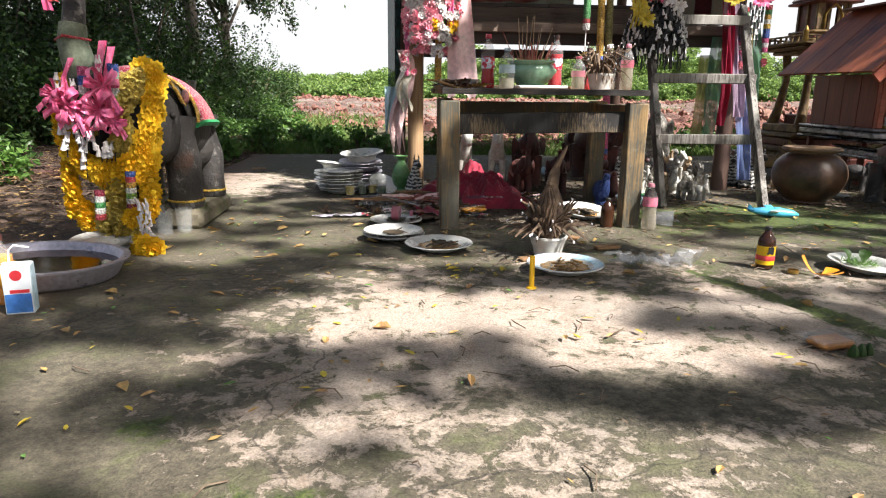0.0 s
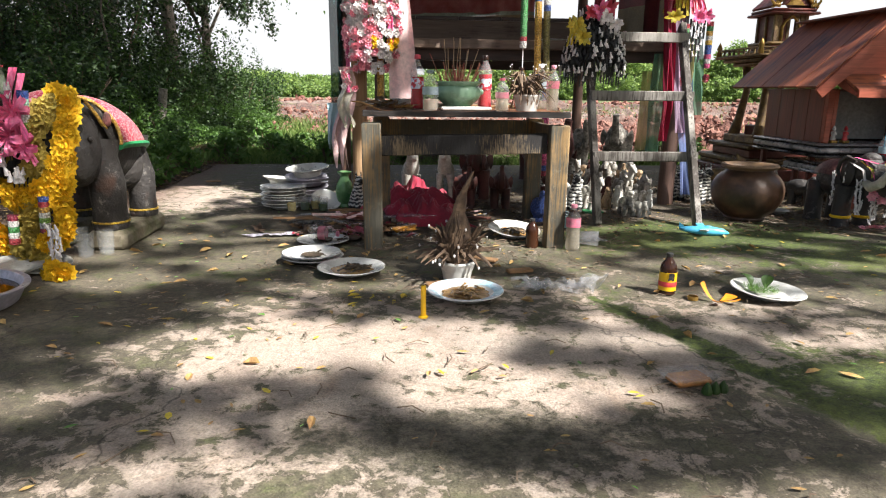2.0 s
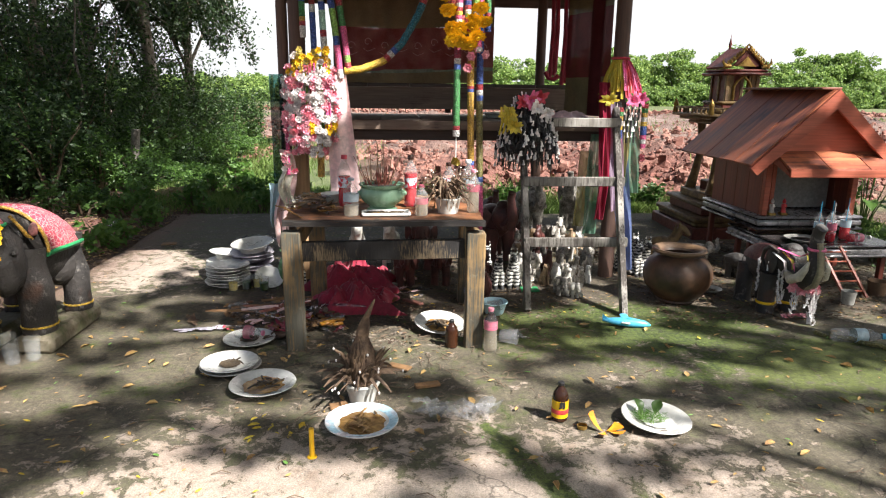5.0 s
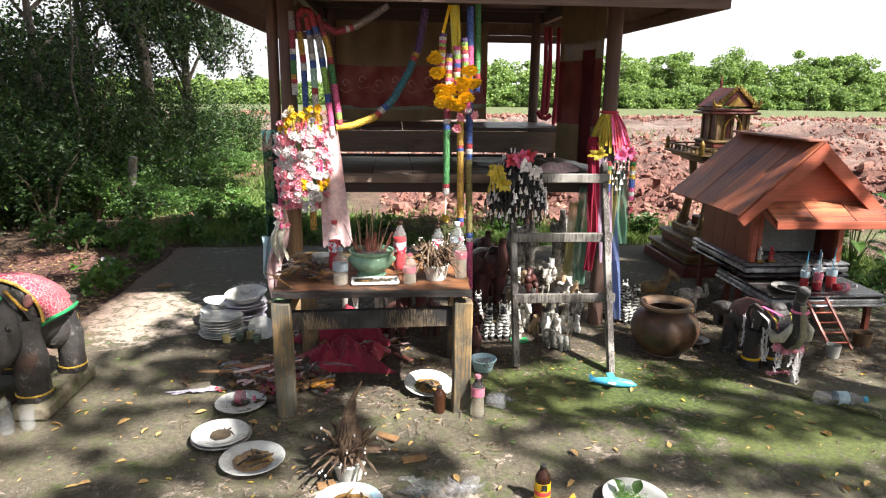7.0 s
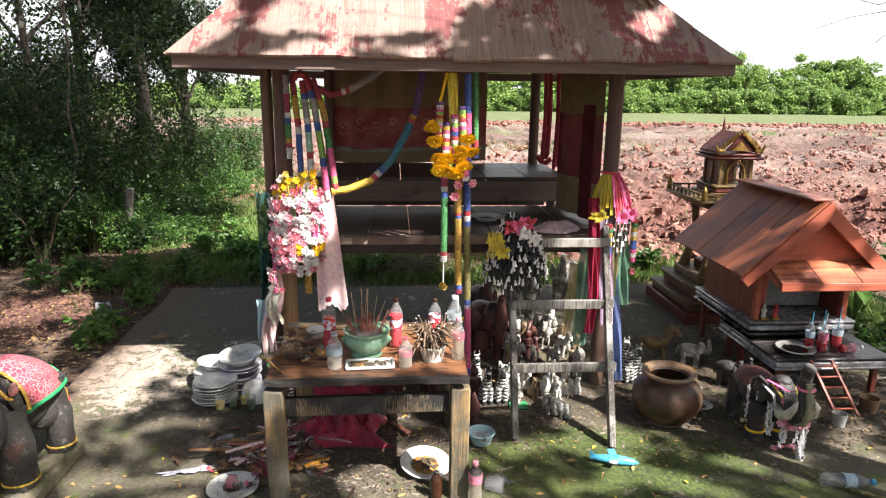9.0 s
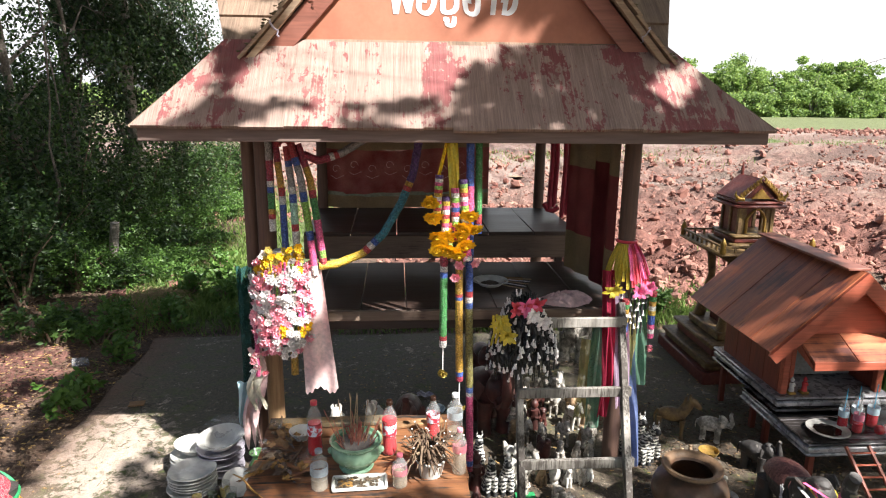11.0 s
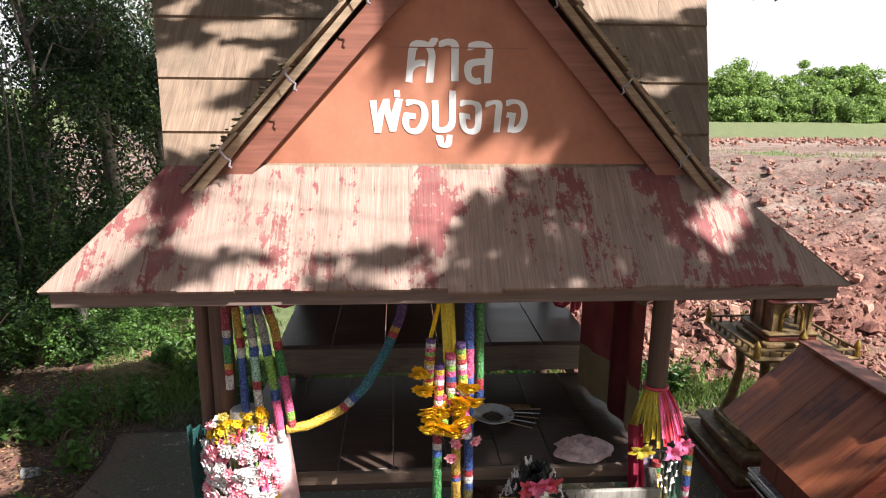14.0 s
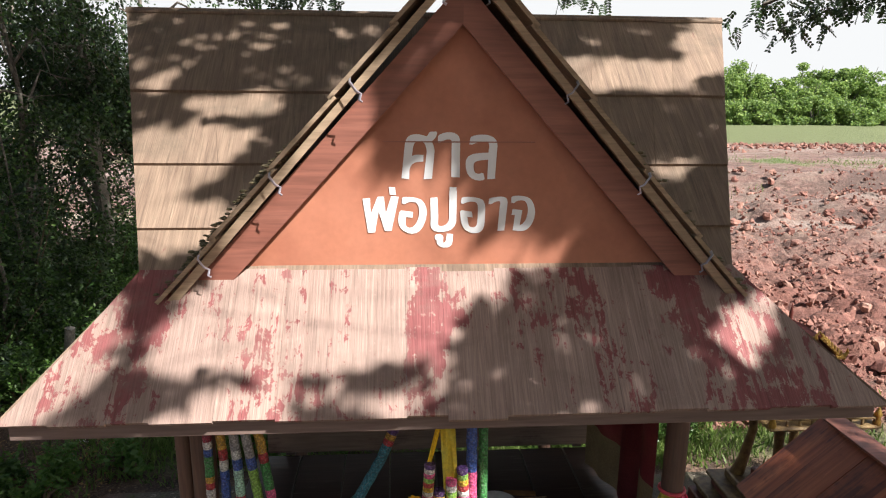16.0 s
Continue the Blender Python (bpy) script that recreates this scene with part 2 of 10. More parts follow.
def wood(name, c1, c2, axis=0, grain=18.0, rough=0.75, bump=0.5, worn=None, wear=0.5, stretch=0.06, var=0.35, patch=None, plo=.52, phi=.56, apart=1.0, dust=None):
    """Wood with grain along an axis; worn: a second paint or bare tone in patches."""
    k = Nodes(name)
    s = [grain, grain, grain]
    for a in (axis if isinstance(axis, tuple) else (axis,)):
        s[a] = grain * stretch
    v = k.scaled(tuple(s))
    g = k.noise(1.0, 6, .6, v, .6)
    fineg = k.noise(6.0, 3, .6, v)
    col = k.mix(k.ramp(g, .3, .7), c1, c2)
    if worn:
        w = k.calc("ADD", k.calc("MULTIPLY", k.noise(3.0, 5, .65), .6), k.calc("MULTIPLY", fineg, .4))
        col = k.mix(k.ramp(w, wear - .05, wear + .05), col, worn)
    if patch:
        tall = k.scaled((1.0, .35, .35), k.raw)
        w = k.calc("ADD", k.calc("MULTIPLY", k.noise(2.6, 3, .6, tall, .3), .50), k.calc("MULTIPLY", k.noise(20, 8, .72, k.scaled((1.0, .6, .6), k.raw), .4), .36))
        w = k.calc("ADD", w, k.calc("MULTIPLY", k.noise(1.6, 4, .7, v), .14))
        col = k.mix(k.ramp(w, plo, phi), col, patch)
    col = k.shade(col, k.ramp(fineg, .2, .8, 1 - var, 1 + var))
    if dust:
        # dirt and lichen that lie across the boards
        col = k.mix(k.ramp(k.noise(3.2, 7, .7, k.raw, .5), .50, .66, 0, .6), col, dust)
        col = k.mix(k.ramp(k.noise(28, 6, .7, k.raw), .60, .68, 0, .5), col, tuple(min(1, c * 1.9) for c in dust))
    col = k.shade(col, k.ramp(k.rand, 0, 1, 1 - .18 * apart, 1 + .15 * apart))
    k.bump(g, bump, .004)
    k.bump(fineg, bump * .6, .002)
    return k.out(col, k.ramp(g, .2, .8, rough - .12, min(1, rough + .1)))


def leafy(name, c1, c2, rough=0.5, through=0.35):
    """Leaves that let some light through."""
    k = Nodes(name)
    geo = k.node("ShaderNodeNewGeometry")
    isl = geo.outputs["Random Per Island"]
    col = k.mix(isl, c1, c2)
    col = k.shade(col, k.ramp(k.noise(1.3), .3, .7, .7, 1.3))
    tr = k.node("ShaderNodeBsdfTranslucent")
    k.link(col, tr.inputs[0])
    mx = k.node("ShaderNodeMixShader")
    mx.inputs[0].default_value = through
    k.out(col, rough)
    k.link(k.bsdf.outputs[0], mx.inputs[1])
    k.link(tr.outputs[0], mx.inputs[2])
    k.link(mx.outputs[0], k.t.nodes["Material Output"].inputs[0])
    return k.mat


def sheer(name, c1, c2, see=0.35, scale=20.0, rough=.85):
    """Thin woven cloth that lets light and view through."""
    k = Nodes(name)
    col = k.mix(k.ramp(k.noise(scale * .3), .35, .65), c1, c2)
    f = k.noise(scale * 8, 2)
    col = k.shade(col, k.ramp(f, .3, .7, .8, 1.2))
    k.bump(f, .2, .002)
    k.out(col, rough)
    tr = k.node("ShaderNodeBsdfTranslucent")
    k.link(col, tr.inputs[0])
    tp = k.node("ShaderNodeBsdfTransparent")
    m1, m2 = k.node("ShaderNodeMixShader"), k.node("ShaderNodeMixShader")
    m1.inputs[0].default_value, m2.inputs[0].default_value = .45, see
    k.link(k.bsdf.outputs[0], m1.inputs[1])
    k.link(tr.outputs[0], m1.inputs[2])
    k.link(m1.outputs[0], m2.inputs[1])
    k.link(tp.outputs[0], m2.inputs[2])
    k.link(m2.outputs[0], k.t.nodes["Material Output"].inputs[0])
    return k.mat


def clear(name, col, rough=0.05, ior=1.45):
    k = Nodes(name)
    k.bsdf.inputs["Transmission Weight"].default_value = 1.0
    k.bsdf.inputs["IOR"].default_value = ior
    k.bump(k.noise(25.0), .1, .004)
    return k.out(col, rough)


M_DARKWOOD = wood("dark painted boards", (.035, .022, .018), (.075, .048, .038), 0, 14, .45, .3, worn=(.11, .085, .07), wear=.62)
M_BENCHFACE = wood("worn brown board", (.12, .082, .06), (.21, .15, .11), 0, 12, .7, .4, worn=(.06, .035, .03), wear=.6)
M_POST = wood("brown painted post", (.10, .055, .04), (.15, .085, .06), 2, 14, .6, .3)
M_PALEPOST = wood("pale bare post", (.30, .18, .09), (.42, .27, .14), 2, 14, .7, .3)
M_BEAM = wood("dark roof timber", (.05, .033, .027), (.09, .06, .05), 0, 14, .7, .4)
M_FASCIA = wood("faded brown eave board", (.15, .10, .085), (.21, .145, .12), 0, 12, .7, .3)
M_PLANK = wood("weathered painted roof plank", (.225, .15, .12), (.335, .235, .195), (1, 2), 34, .8, 1.0, patch=(.20, .06, .058), plo=.522, phi=.534, var=.38, stretch=.03, apart=.3, dust=(.18, .125, .10))
M_SHINGLE = wood("weathered brown shingle", (.15, .098, .068), (.235, .165, .115), (1, 2), 30, .85, .8, patch=(.17, .075, .06), plo=.60, phi=.64, var=.40, stretch=.035, apart=.4, dust=(.105, .08, .055))
M_MOSSEDGE = stuff("mossy roof edge", (.16, .12, .07), (.09, .08, .035), 30, .9, 90, .8)
M_GABLE = stuff("orange painted gable", (.47, .19, .115), (.36, .135, .08), 3, .6, 40, .08, var=.06)
M_BARGE = wood("brown painted barge board", (.22, .080, .055), (.29, .115, .08), 0, 10, .55, .25)
M_EAVE = wood("bleached roof sheet edge", (.24, .165, .105), (.37, .27, .18), 0, 18, .85, .5)
M_LETTER = stuff("white sign paint", (.78, .78, .78), (.70, .70, .72), 6, .5, 50, .1, var=.05)
M_TABLEWOOD = wood("weathered table timber", (.17, .105, .045), (.40, .255, .11), 2, 26, .85, 1.0, worn=(.085, .078, .058), wear=.49, stretch=.05, dust=(.12, .105, .07))
M_CHAR = wood("burnt board edge", (.014, .012, .011), (.05, .04, .034), 0, 22, .8, 1.0, worn=(.17, .085, .04), wear=.60)
M_TABLETOP = wood("charred stained tabletop", (.16, .062, .026), (.35, .15, .06), 0, 15, .6, .8, worn=(.022, .018, .016), wear=.525, dust=(.075, .05, .034))
M_RAIL = wood("blackened peeling rail", (.20, .145, .08), (.34, .25, .15), 2, 34, .8, 1.0, worn=(.020, .018, .017), wear=.41, stretch=.10)
M_GREYWOOD = wood("grey weathered ladder wood", (.20, .18, .155), (.38, .355, .315), 2, 20, .85, .8, worn=(.06, .05, .042), wear=.52)
M_REDROOF = wood("red stained roof board", (.17, .033, .018), (.56, .19, .085), (0, 2), 9, .5, .4, worn=(.10, .028, .02), wear=.55, stretch=.035)
M_REDWALL = wood("dark red wall board", (.14, .03, .018), (.21, .05, .03), 2, 12, .5, .25)
M_REDTRIM = wood("red trim board", (.32, .075, .04), (.42, .11, .06), 0, 12, .5, .25)
M_BLACKGLOSS = wood("black glossy moulding", (.014, .012, .012), (.035, .03, .028), 0, 10, .25, .15, worn=(.15, .14, .145), wear=.57)
M_SILVERBAND = stuff("worn silver-black moulding", (.46, .45, .46), (.20, .195, .20), 7, .3, 50, .1, metal=.3)
M_REDFRONT = wood("bright red stained board", (.34, .075, .04), (.46, .125, .07), 0, 14, .5, .3, stretch=.05)
M_INNER = stuff("grey inner panel", (.20, .21, .20), (.28, .28, .26), 5, .8, 50, .2)
M_GOLD = stuff("aged gold paint", (.42, .27, .06), (.24, .14, .04), 25, .45, 120, .4, metal=.55)
M_TOWER = stuff("dark aged shrine paint", (.10, .06, .03), (.22, .145, .055), 22, .55, 110, .5, metal=.15)
M_TOWERRED = stuff("deep red shrine tile", (.10, .02, .016), (.16, .04, .028), 14, .5, 80, .4)
M_CLAY = stuff("brown glazed clay", (.04, .026, .016), (.125, .058, .03), 6, .45, 45, .25)
M_CLAYRIM = stuff("buff clay rim", (.19, .115, .06), (.12, .07, .038), 9, .6, 60, .2)
M_PACKET = stuff("orange-brown snack", (.50, .22, .06), (.34, .14, .04), 40, .5, 120, .4)
M_VASE = stuff("deep green glaze", (.06, .17, .06), (.14, .27, .11), 9, .2, 40, .08, var=.2)
M_CELADON = stuff("green celadon glaze", (.17, .32, .20), (.26, .42, .28), 6, .22, 40, .06, var=.1)
M_ASH = stuff("incense ash", (.13, .11, .10), (.22, .19, .17), 30, .95, 150, .6)
M_STICK = stuff("red incense stick", (.28, .06, .05), (.36, .16, .10), 20, .8, 80, .2)
M_STICKPALE = stuff("bare incense stick", (.42, .30, .18), (.30, .20, .12), 20, .8, 80, .2)
M_WHITEGLAZE = stuff("white glaze", (.68, .67, .63), (.52, .51, .46), 7, .25, 40, .05, var=.08)
M_PLATERIM = stuff("printed blue plate rim", (.42, .62, .72), (.66, .60, .62), 9, .25, 60, .05, lo=.45, hi=.55)
M_ENAMELGREY = stuff("stained grey dish", (.45, .44, .41), (.30, .29, .26), 8, .35, 60, .15)
M_SAUCE = stuff("brown sauce with pale flecks", (.46, .27, .09), (.20, .10, .035), 26, .10, 90, .5, dist=.004)
M_SAUCEDARK = stuff("dark old food", (.05, .035, .02), (.10, .07, .04), 35, .6, 120, .8, dist=.006)
M_WATER = clear("murky water", (.28, .17, .08), .03, 1.33)
M_ALU = stuff("dull washed metal", (.50, .46, .52), (.38, .36, .40), 8, .38, 60, .1, metal=.35)
k = Nodes("worn black cement paint")
tone = k.mix(k.ramp(k.noise(7, 5), .35, .65), (.024, .022, .021), (.055, .048, .043))
tone = k.mix(k.ramp(k.noise(13, 8, .75), .565, .62, 0, .75), tone, (.17, .155, .135))
tone = k.mix(k.ramp(k.noise(5, 3), .60, .72, 0, .7), tone, (.11, .05, .03))
k.bump(k.noise(60, 4), .6, .006)
k.bump(k.noise(16, 5), .6, .02)
M_ELEPHANT = k.out(tone, .6)
M_MOSSBLOCK = stuff("mossy cement", (.10, .10, .05), (.17, .145, .10), 11, .9, 60, .7, lo=.42, hi=.56)
M_EARPAINT = stuff("worn pink paint", (.38, .14, .13), (.10, .05, .045), 22, .7, 80, .4)
M_TRUNKGREEN = stuff("faded green cloth", (.09, .11, .075), (.17, .19, .13), 10, .85, 80, .4)
M_RIBBED = stuff("olive ribbed paint", (.20, .175, .105), (.33, .295, .195), 14, .6, 70, .3)
M_MAROON = stuff("maroon patterned paint", (.085, .018, .02), (.17, .075, .06), 60, .6, 120, .4)
M_IVORY = stuff("ivory paint", (.62, .58, .47), (.50, .46, .36), 10, .5, 60, .2)
M_GREENTRIM = stuff("green painted trim", (.02, .22, .07), (.03, .30, .11), 8, .5, 60, .3)
M_STRAW = stuff("dry straw", (.36, .28, .15), (.26, .19, .10), 20, .85, 90, .3)
M_LEAFDARK = leafy("dark tree leaves", (.014, .034, .011), (.052, .095, .028), .42, .32)
M_LEAFMID = leafy("green leaves", (.03, .075, .015), (.09, .165, .036), .45, .4)
M_LEAFLIGHT = leafy("bright leaves", (.075, .17, .03), (.14, .25, .05), .5, .4)
M_GRASS = leafy("grass blades", (.09, .17, .03), (.20, .27, .07), .6, .4)
# far leaf tones are lightened to imitate haze over the distance
M_LEAFFAR = leafy("haze-lightened far leaves", (.13, .23, .05), (.34, .45, .12), .6, .45)
M_LEAFFAR2 = leafy("haze-lightened far dark leaves", (.095, .17, .05), (.22, .32, .10), .6, .4)
M_BARK = stuff("grey bark", (.09, .075, .06), (.19, .165, .135), 9, .9, 50, .9, dist=.02)
M_BARKPALE = stuff("pale bark", (.25, .225, .19), (.13, .115, .095), 7, .9, 45, .8, dist=.02)
M_DRIEDLEAF = stuff("dried banana leaf", (.055, .032, .02), (.17, .11, .065), 26, .8, 90, .5)
M_STRAWDARK = stuff("pale dry stalks", (.20, .135, .08), (.12, .08, .05), 26, .8, 90, .4)
M_TWIG = stuff("brown twigs", (.11, .075, .05), (.19, .14, .095), 20, .9, 80, .4)
k = Nodes("red earth clods")
isl = k.node("ShaderNodeNewGeometry").outputs["Random Per Island"]
tone = k.mix(k.ramp(k.noise(1.2, 4, .6, k.raw), .4, .6), (.165, .066, .05), (.29, .145, .11))
tone = k.mix(k.ramp(isl, .75, 1.0, 0, .7), tone, (.37, .22, .165))
tone = k.mix(k.ramp(isl, .0, .22, .75, 0), tone, (.13, .065, .05))
tone = k.shade(tone, k.ramp(k.noise(30, 4, .65, k.raw), .25, .75, .7, 1.3))
k.bump(k.noise(30, 4, .65, k.raw), .7, .02)
M_CLOD = k.out(tone, .95)
M_YELLOWPETAL = stuff("yellow garland petals", (.86, .58, .02), (.80, .46, .012), 18, .75, 120, .4)
M_OLDPETAL = stuff("faded garland petals", (.55, .43, .09), (.38, .28, .06), 18, .8, 120, .5)
M_WHITEPETAL = stuff("white garland petals", (.78, .75, .72), (.66, .60, .58), 25, .7, 120, .4)
M_PINKPETAL = stuff("pink garland petals", (.80, .22, .30), (.85, .48, .52), 22, .7, 120, .4)
M_PINKRIBBON = stuff("pink satin ribbon", (.72, .10, .25), (.85, .22, .38), 9, .35, 60, .2)
M_PALEPINK = stuff("pale pink satin", (.74, .48, .47), (.80, .60, .57), 4, .45, 40, .15)
M_TEALCLOTH = sheer("teal net cloth", (.025, .11, .105), (.04, .16, .145), .35)
M_DARKRED = stuff("dark red cloth", (.33, .014, .04), (.19, .010, .026), 6, .8, 80, .3, sheen=.3)
M_REDNET = sheer("dark red net", (.17, .025, .032), (.24, .045, .05), .1)
M_BEIGENET = sheer("beige net", (.26, .20, .11), (.20, .155, .09), .1)
M_BATIK = sheer("faded red patterned cloth", (.30, .08, .075), (.42, .18, .165), .03)
M_BATIKTOP = sheer("brown faded cloth", (.27, .20, .12), (.35, .27, .17), .03)
M_BATIKEDGE = stuff("pale green cloth border", (.26, .30, .22), (.34, .37, .28), 9, .9, 60, .2)
M_BLUEFILM = sheer("thin pale blue label film", (.40, .52, .60), (.62, .68, .70), .42)
M_PINKFILM = sheer("thin pink label film", (.60, .16, .22), (.72, .40, .42), .30)
M_PLASTIC = sheer("cloudy clear plastic", (.66, .68, .67), (.74, .75, .74), .87)
M_FILM = sheer("thin clear plastic film", (.44, .44, .45), (.60, .60, .61), .68, rough=.10)
M_REDDRINK = stuff("red soda", (.42, .005, .012), (.50, .01, .02), 5, .12, 30, .02, var=.05)
M_PINKDRINK = sheer("pale stale drink", (.50, .42, .30), (.56, .48, .36), .5)
M_COLA = stuff("dark cola", (.02, .009, .006), (.035, .016, .01), 5, .15, 30, .02, var=.05)
M_LABELRED = stuff("red label", (.50, .03, .06), (.62, .08, .10), 12, .4, 60, .05)
M_SODALABEL = stuff("printed soda label", (.55, .03, .05), (.62, .64, .72), 55, .35, 90, .03, lo=.47, hi=.53)
M_LABELBLUE = stuff("pale blue label", (.45, .60, .66), (.55, .66, .70), 14, .4, 60, .05)
M_LABELPINK = stuff("pink label", (.62, .16, .24), (.70, .30, .36), 14, .4, 60, .05)
M_CAPWHITE = stuff("white plastic", (.72, .72, .70), (.62, .62, .60), 9, .4, 50, .05)
M_BROWNGLASS = stuff("brown glass", (.028, .010, .005), (.05, .018, .008), 8, .08, 30, .02)
M_YELLOW = stuff("yellow wax", (.85, .52, .01), (.78, .44, .01), 8, .4, 50, .05, var=.06)
M_ORANGE = stuff("orange peel", (.78, .30, .02), (.62, .20, .015), 14, .5, 90, .3)
M_AMBER = stuff("amber plastic", (.55, .25, .03), (.38, .15, .02), 10, .25, 60, .1)
M_DRYLEAF = stuff("dry leaves", (.30, .17, .07), (.45, .30, .10), 30, .8, 120, .3)
M_YELLOWLEAF = stuff("yellow leaves", (.60, .42, .03), (.45, .38, .05), 20, .7, 90, .2)
M_SKYBLUE = stuff("light blue plastic", (.06, .36, .58), (.09, .44, .66), 6, .32, 50, .05, var=.05)
M_BASIN = stuff("pale blue basin plastic", (.36, .54, .60), (.44, .60, .64), 6, .35, 50, .05, var=.05)
M_CARTON = stuff("white printed carton", (.72, .74, .76), (.66, .70, .74), 8, .45, 50, .04, var=.04)
M_BLUEPRINT = stuff("blue print", (.04, .14, .42), (.07, .22, .52), 10, .45, 60, .05)
M_REDPRINT = stuff("red print", (.55, .03, .04), (.62, .06, .06), 10, .45, 60, .05)
M_BLACKPRINT = stuff("black print", (.02, .02, .02), (.04, .04, .04), 10, .5, 60, .05)
M_BLACK = stuff("black thread and beads", (.012, .012, .012), (.03, .03, .03), 20, .5, 120, .5)
M_CARDBOARD = stuff("brown card", (.27, .15, .065), (.17, .09, .04), 8, .8, 60, .2)
M_GREENBAG = stuff("green paper", (.12, .26, .05), (.18, .34, .09), 9, .7, 60, .2)
M_HORSEWHITE = stuff("white painted cement", (.64, .62, .57), (.36, .33, .28), 14, .65, 60, .3)
M_BROWNFIG = stuff("brown painted cement", (.045, .02, .016), (.11, .032, .026), 9, .5, 60, .3)
M_GREYFIG = stuff("grey painted cement", (.16, .145, .12), (.50, .46, .40), 22, .7, 80, .5, lo=.40, hi=.62, var=.4)
M_TANFIG = stuff("tan painted cement", (.34, .23, .13), (.14, .09, .05), 18, .6, 80, .4)

# ---- ground, slab and earth ----
def slab_material():
    """Old concrete: a dark film of algae that flakes off to pale cement, with moss, soil and worn ground."""
    k = Nodes("old stained concrete")
    p = k.raw
    sep = k.node("ShaderNodeSeparateXYZ")
    k.link(p, sep.inputs[0])
    x, y = sep.outputs[0], sep.outputs[1]

    def field(cx, cy, rx, ry):
        a = k.calc("DIVIDE", k.calc("SUBTRACT", x, cx), rx)
        b = k.calc("DIVIDE", k.calc("SUBTRACT", y, cy), ry)
        return k.calc("SUBTRACT", 1.0, k.calc("POWER", k.calc("ADD", k.calc("MULTIPLY", a, a), k.calc("MULTIPLY", b, b)), .5))

    def around(n, amount):
        return k.calc("MULTIPLY", k.calc("SUBTRACT", n, .5), amount)
    big = k.noise(1.3, 5, .6, p, .3)
    mid = k.noise(6.5, 8, .68, p, .5)
    rag = k.noise(16, 10, .74, p, .4)
    fine = k.noise(42, 6, .72, p)
    grit = k.noise(190, 3, .6, p)
    # bare cement: tan where feet wear it, grey elsewhere, with brown seepage
    base = k.mix(k.ramp(k.noise(2.3, 5, .65, p), .38, .62), (.44, .345, .275), (.33, .275, .225))
    base = k.mix(k.ramp(rag, .52, .64, 0, .55), base, (.53, .45, .37))
    base = k.mix(k.ramp(k.noise(4.2, 7, .7, p, .8), .55, .66, 0, .55), base, (.23, .155, .105))
    base = k.mix(k.ramp(fine, .57, .66, 0, .5), base, (.18, .15, .115))
    # algae film
    film = k.mix(k.ramp(fine, .35, .65), (.044, .038, .023), (.115, .098, .062))
    film = k.mix(k.ramp(mid, .5, .66, 0, .6), film, (.085, .098, .03))
    worn = k.calc("MAXIMUM", field(.12, -1.25, 1.05, .80), k.calc("MAXIMUM", field(.9, -1.1, .9, .45), field(-1.12, 1.42, .45, .75)))
    d = k.calc("ADD", around(big, .8), k.calc("ADD", around(mid, 1.1), around(rag, 2.1)))
    d = k.calc("ADD", d, k.ramp(worn, -.2, .75, .27, -.19))
    d = k.calc("ADD", d, k.calc("MULTIPLY", k.ramp(x, -.25, -.9, 0, .16), k.ramp(y, .6, 1.0, 1, 0)))
    soft = k.ramp(d, -.20, .03, 0, .6)
    hard = k.ramp(d, .0, .045, 0, .84)
    col = k.mix(soft, base, (.20, .165, .115))
    col = k.mix(hard, col, film)
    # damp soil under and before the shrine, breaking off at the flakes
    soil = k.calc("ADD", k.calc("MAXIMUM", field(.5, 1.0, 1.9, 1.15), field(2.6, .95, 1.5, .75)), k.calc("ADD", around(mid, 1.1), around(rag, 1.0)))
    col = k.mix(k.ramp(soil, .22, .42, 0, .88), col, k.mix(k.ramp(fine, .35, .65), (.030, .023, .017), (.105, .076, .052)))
    # moss by the ladder, along the long crack and in the hollows
    moss = k.calc("MAXIMUM", field(1.55, .22, 1.05, .5), k.calc("SUBTRACT", field(2.35, -.25, 1.2, .55), .15))
    line = k.calc("ABSOLUTE", k.calc("SUBTRACT", x, k.calc("ADD", .47, k.calc("MULTIPLY", y, -.40))), 0)
    strip = k.calc("MULTIPLY", k.ramp(line, .0, .10, .8, -.2), k.ramp(y, -.55, -.9, 0, 1))
    side = k.calc("MAXIMUM", field(1.22, -1.42, .32, .26), k.calc("SUBTRACT", field(-.42, -1.98, .30, .12), .25))
    side = k.calc("MAXIMUM", side, k.calc("SUBTRACT", field(-.66, -1.72, .26, .2), .6))
    moss = k.calc("MAXIMUM", k.calc("MAXIMUM", moss, strip), side)
    mm = k.calc("ADD", moss, k.calc("ADD", around(mid, 1.6), around(rag, 2.0)))
    thick = k.ramp(mm, .26, .40, 0, .94)
    green = k.mix(k.ramp(fine, .36, .62), (.020, .036, .006), (.088, .118, .020))
    green = k.mix(k.ramp(big, .45, .6, 0, .5), green, (.12, .13, .035))
    col = k.mix(k.ramp(mm, .05, .32, 0, .5), col, (.10, .11, .045))
    col = k.mix(thick, col, green)
    # earth blown over the slab's edge
    edge = k.ramp(k.calc("ADD", x, around(mid, .7)), -1.15, -1.55, 0, .8)
    col = k.mix(edge, col, (.17, .10, .07))
    # dark patch on the front slab: moss stain with shade put into its colour
    stain_shade = k.calc("ADD", field(.28, -1.62, .50, .20), k.calc("ADD", around(mid, 1.3), around(rag, .9)))
    col = k.mix(k.ramp(stain_shade, .15, .45, 0, .82), col, k.mix(k.ramp(fine, .4, .6), (.045, .042, .025), (.115, .10, .068)))
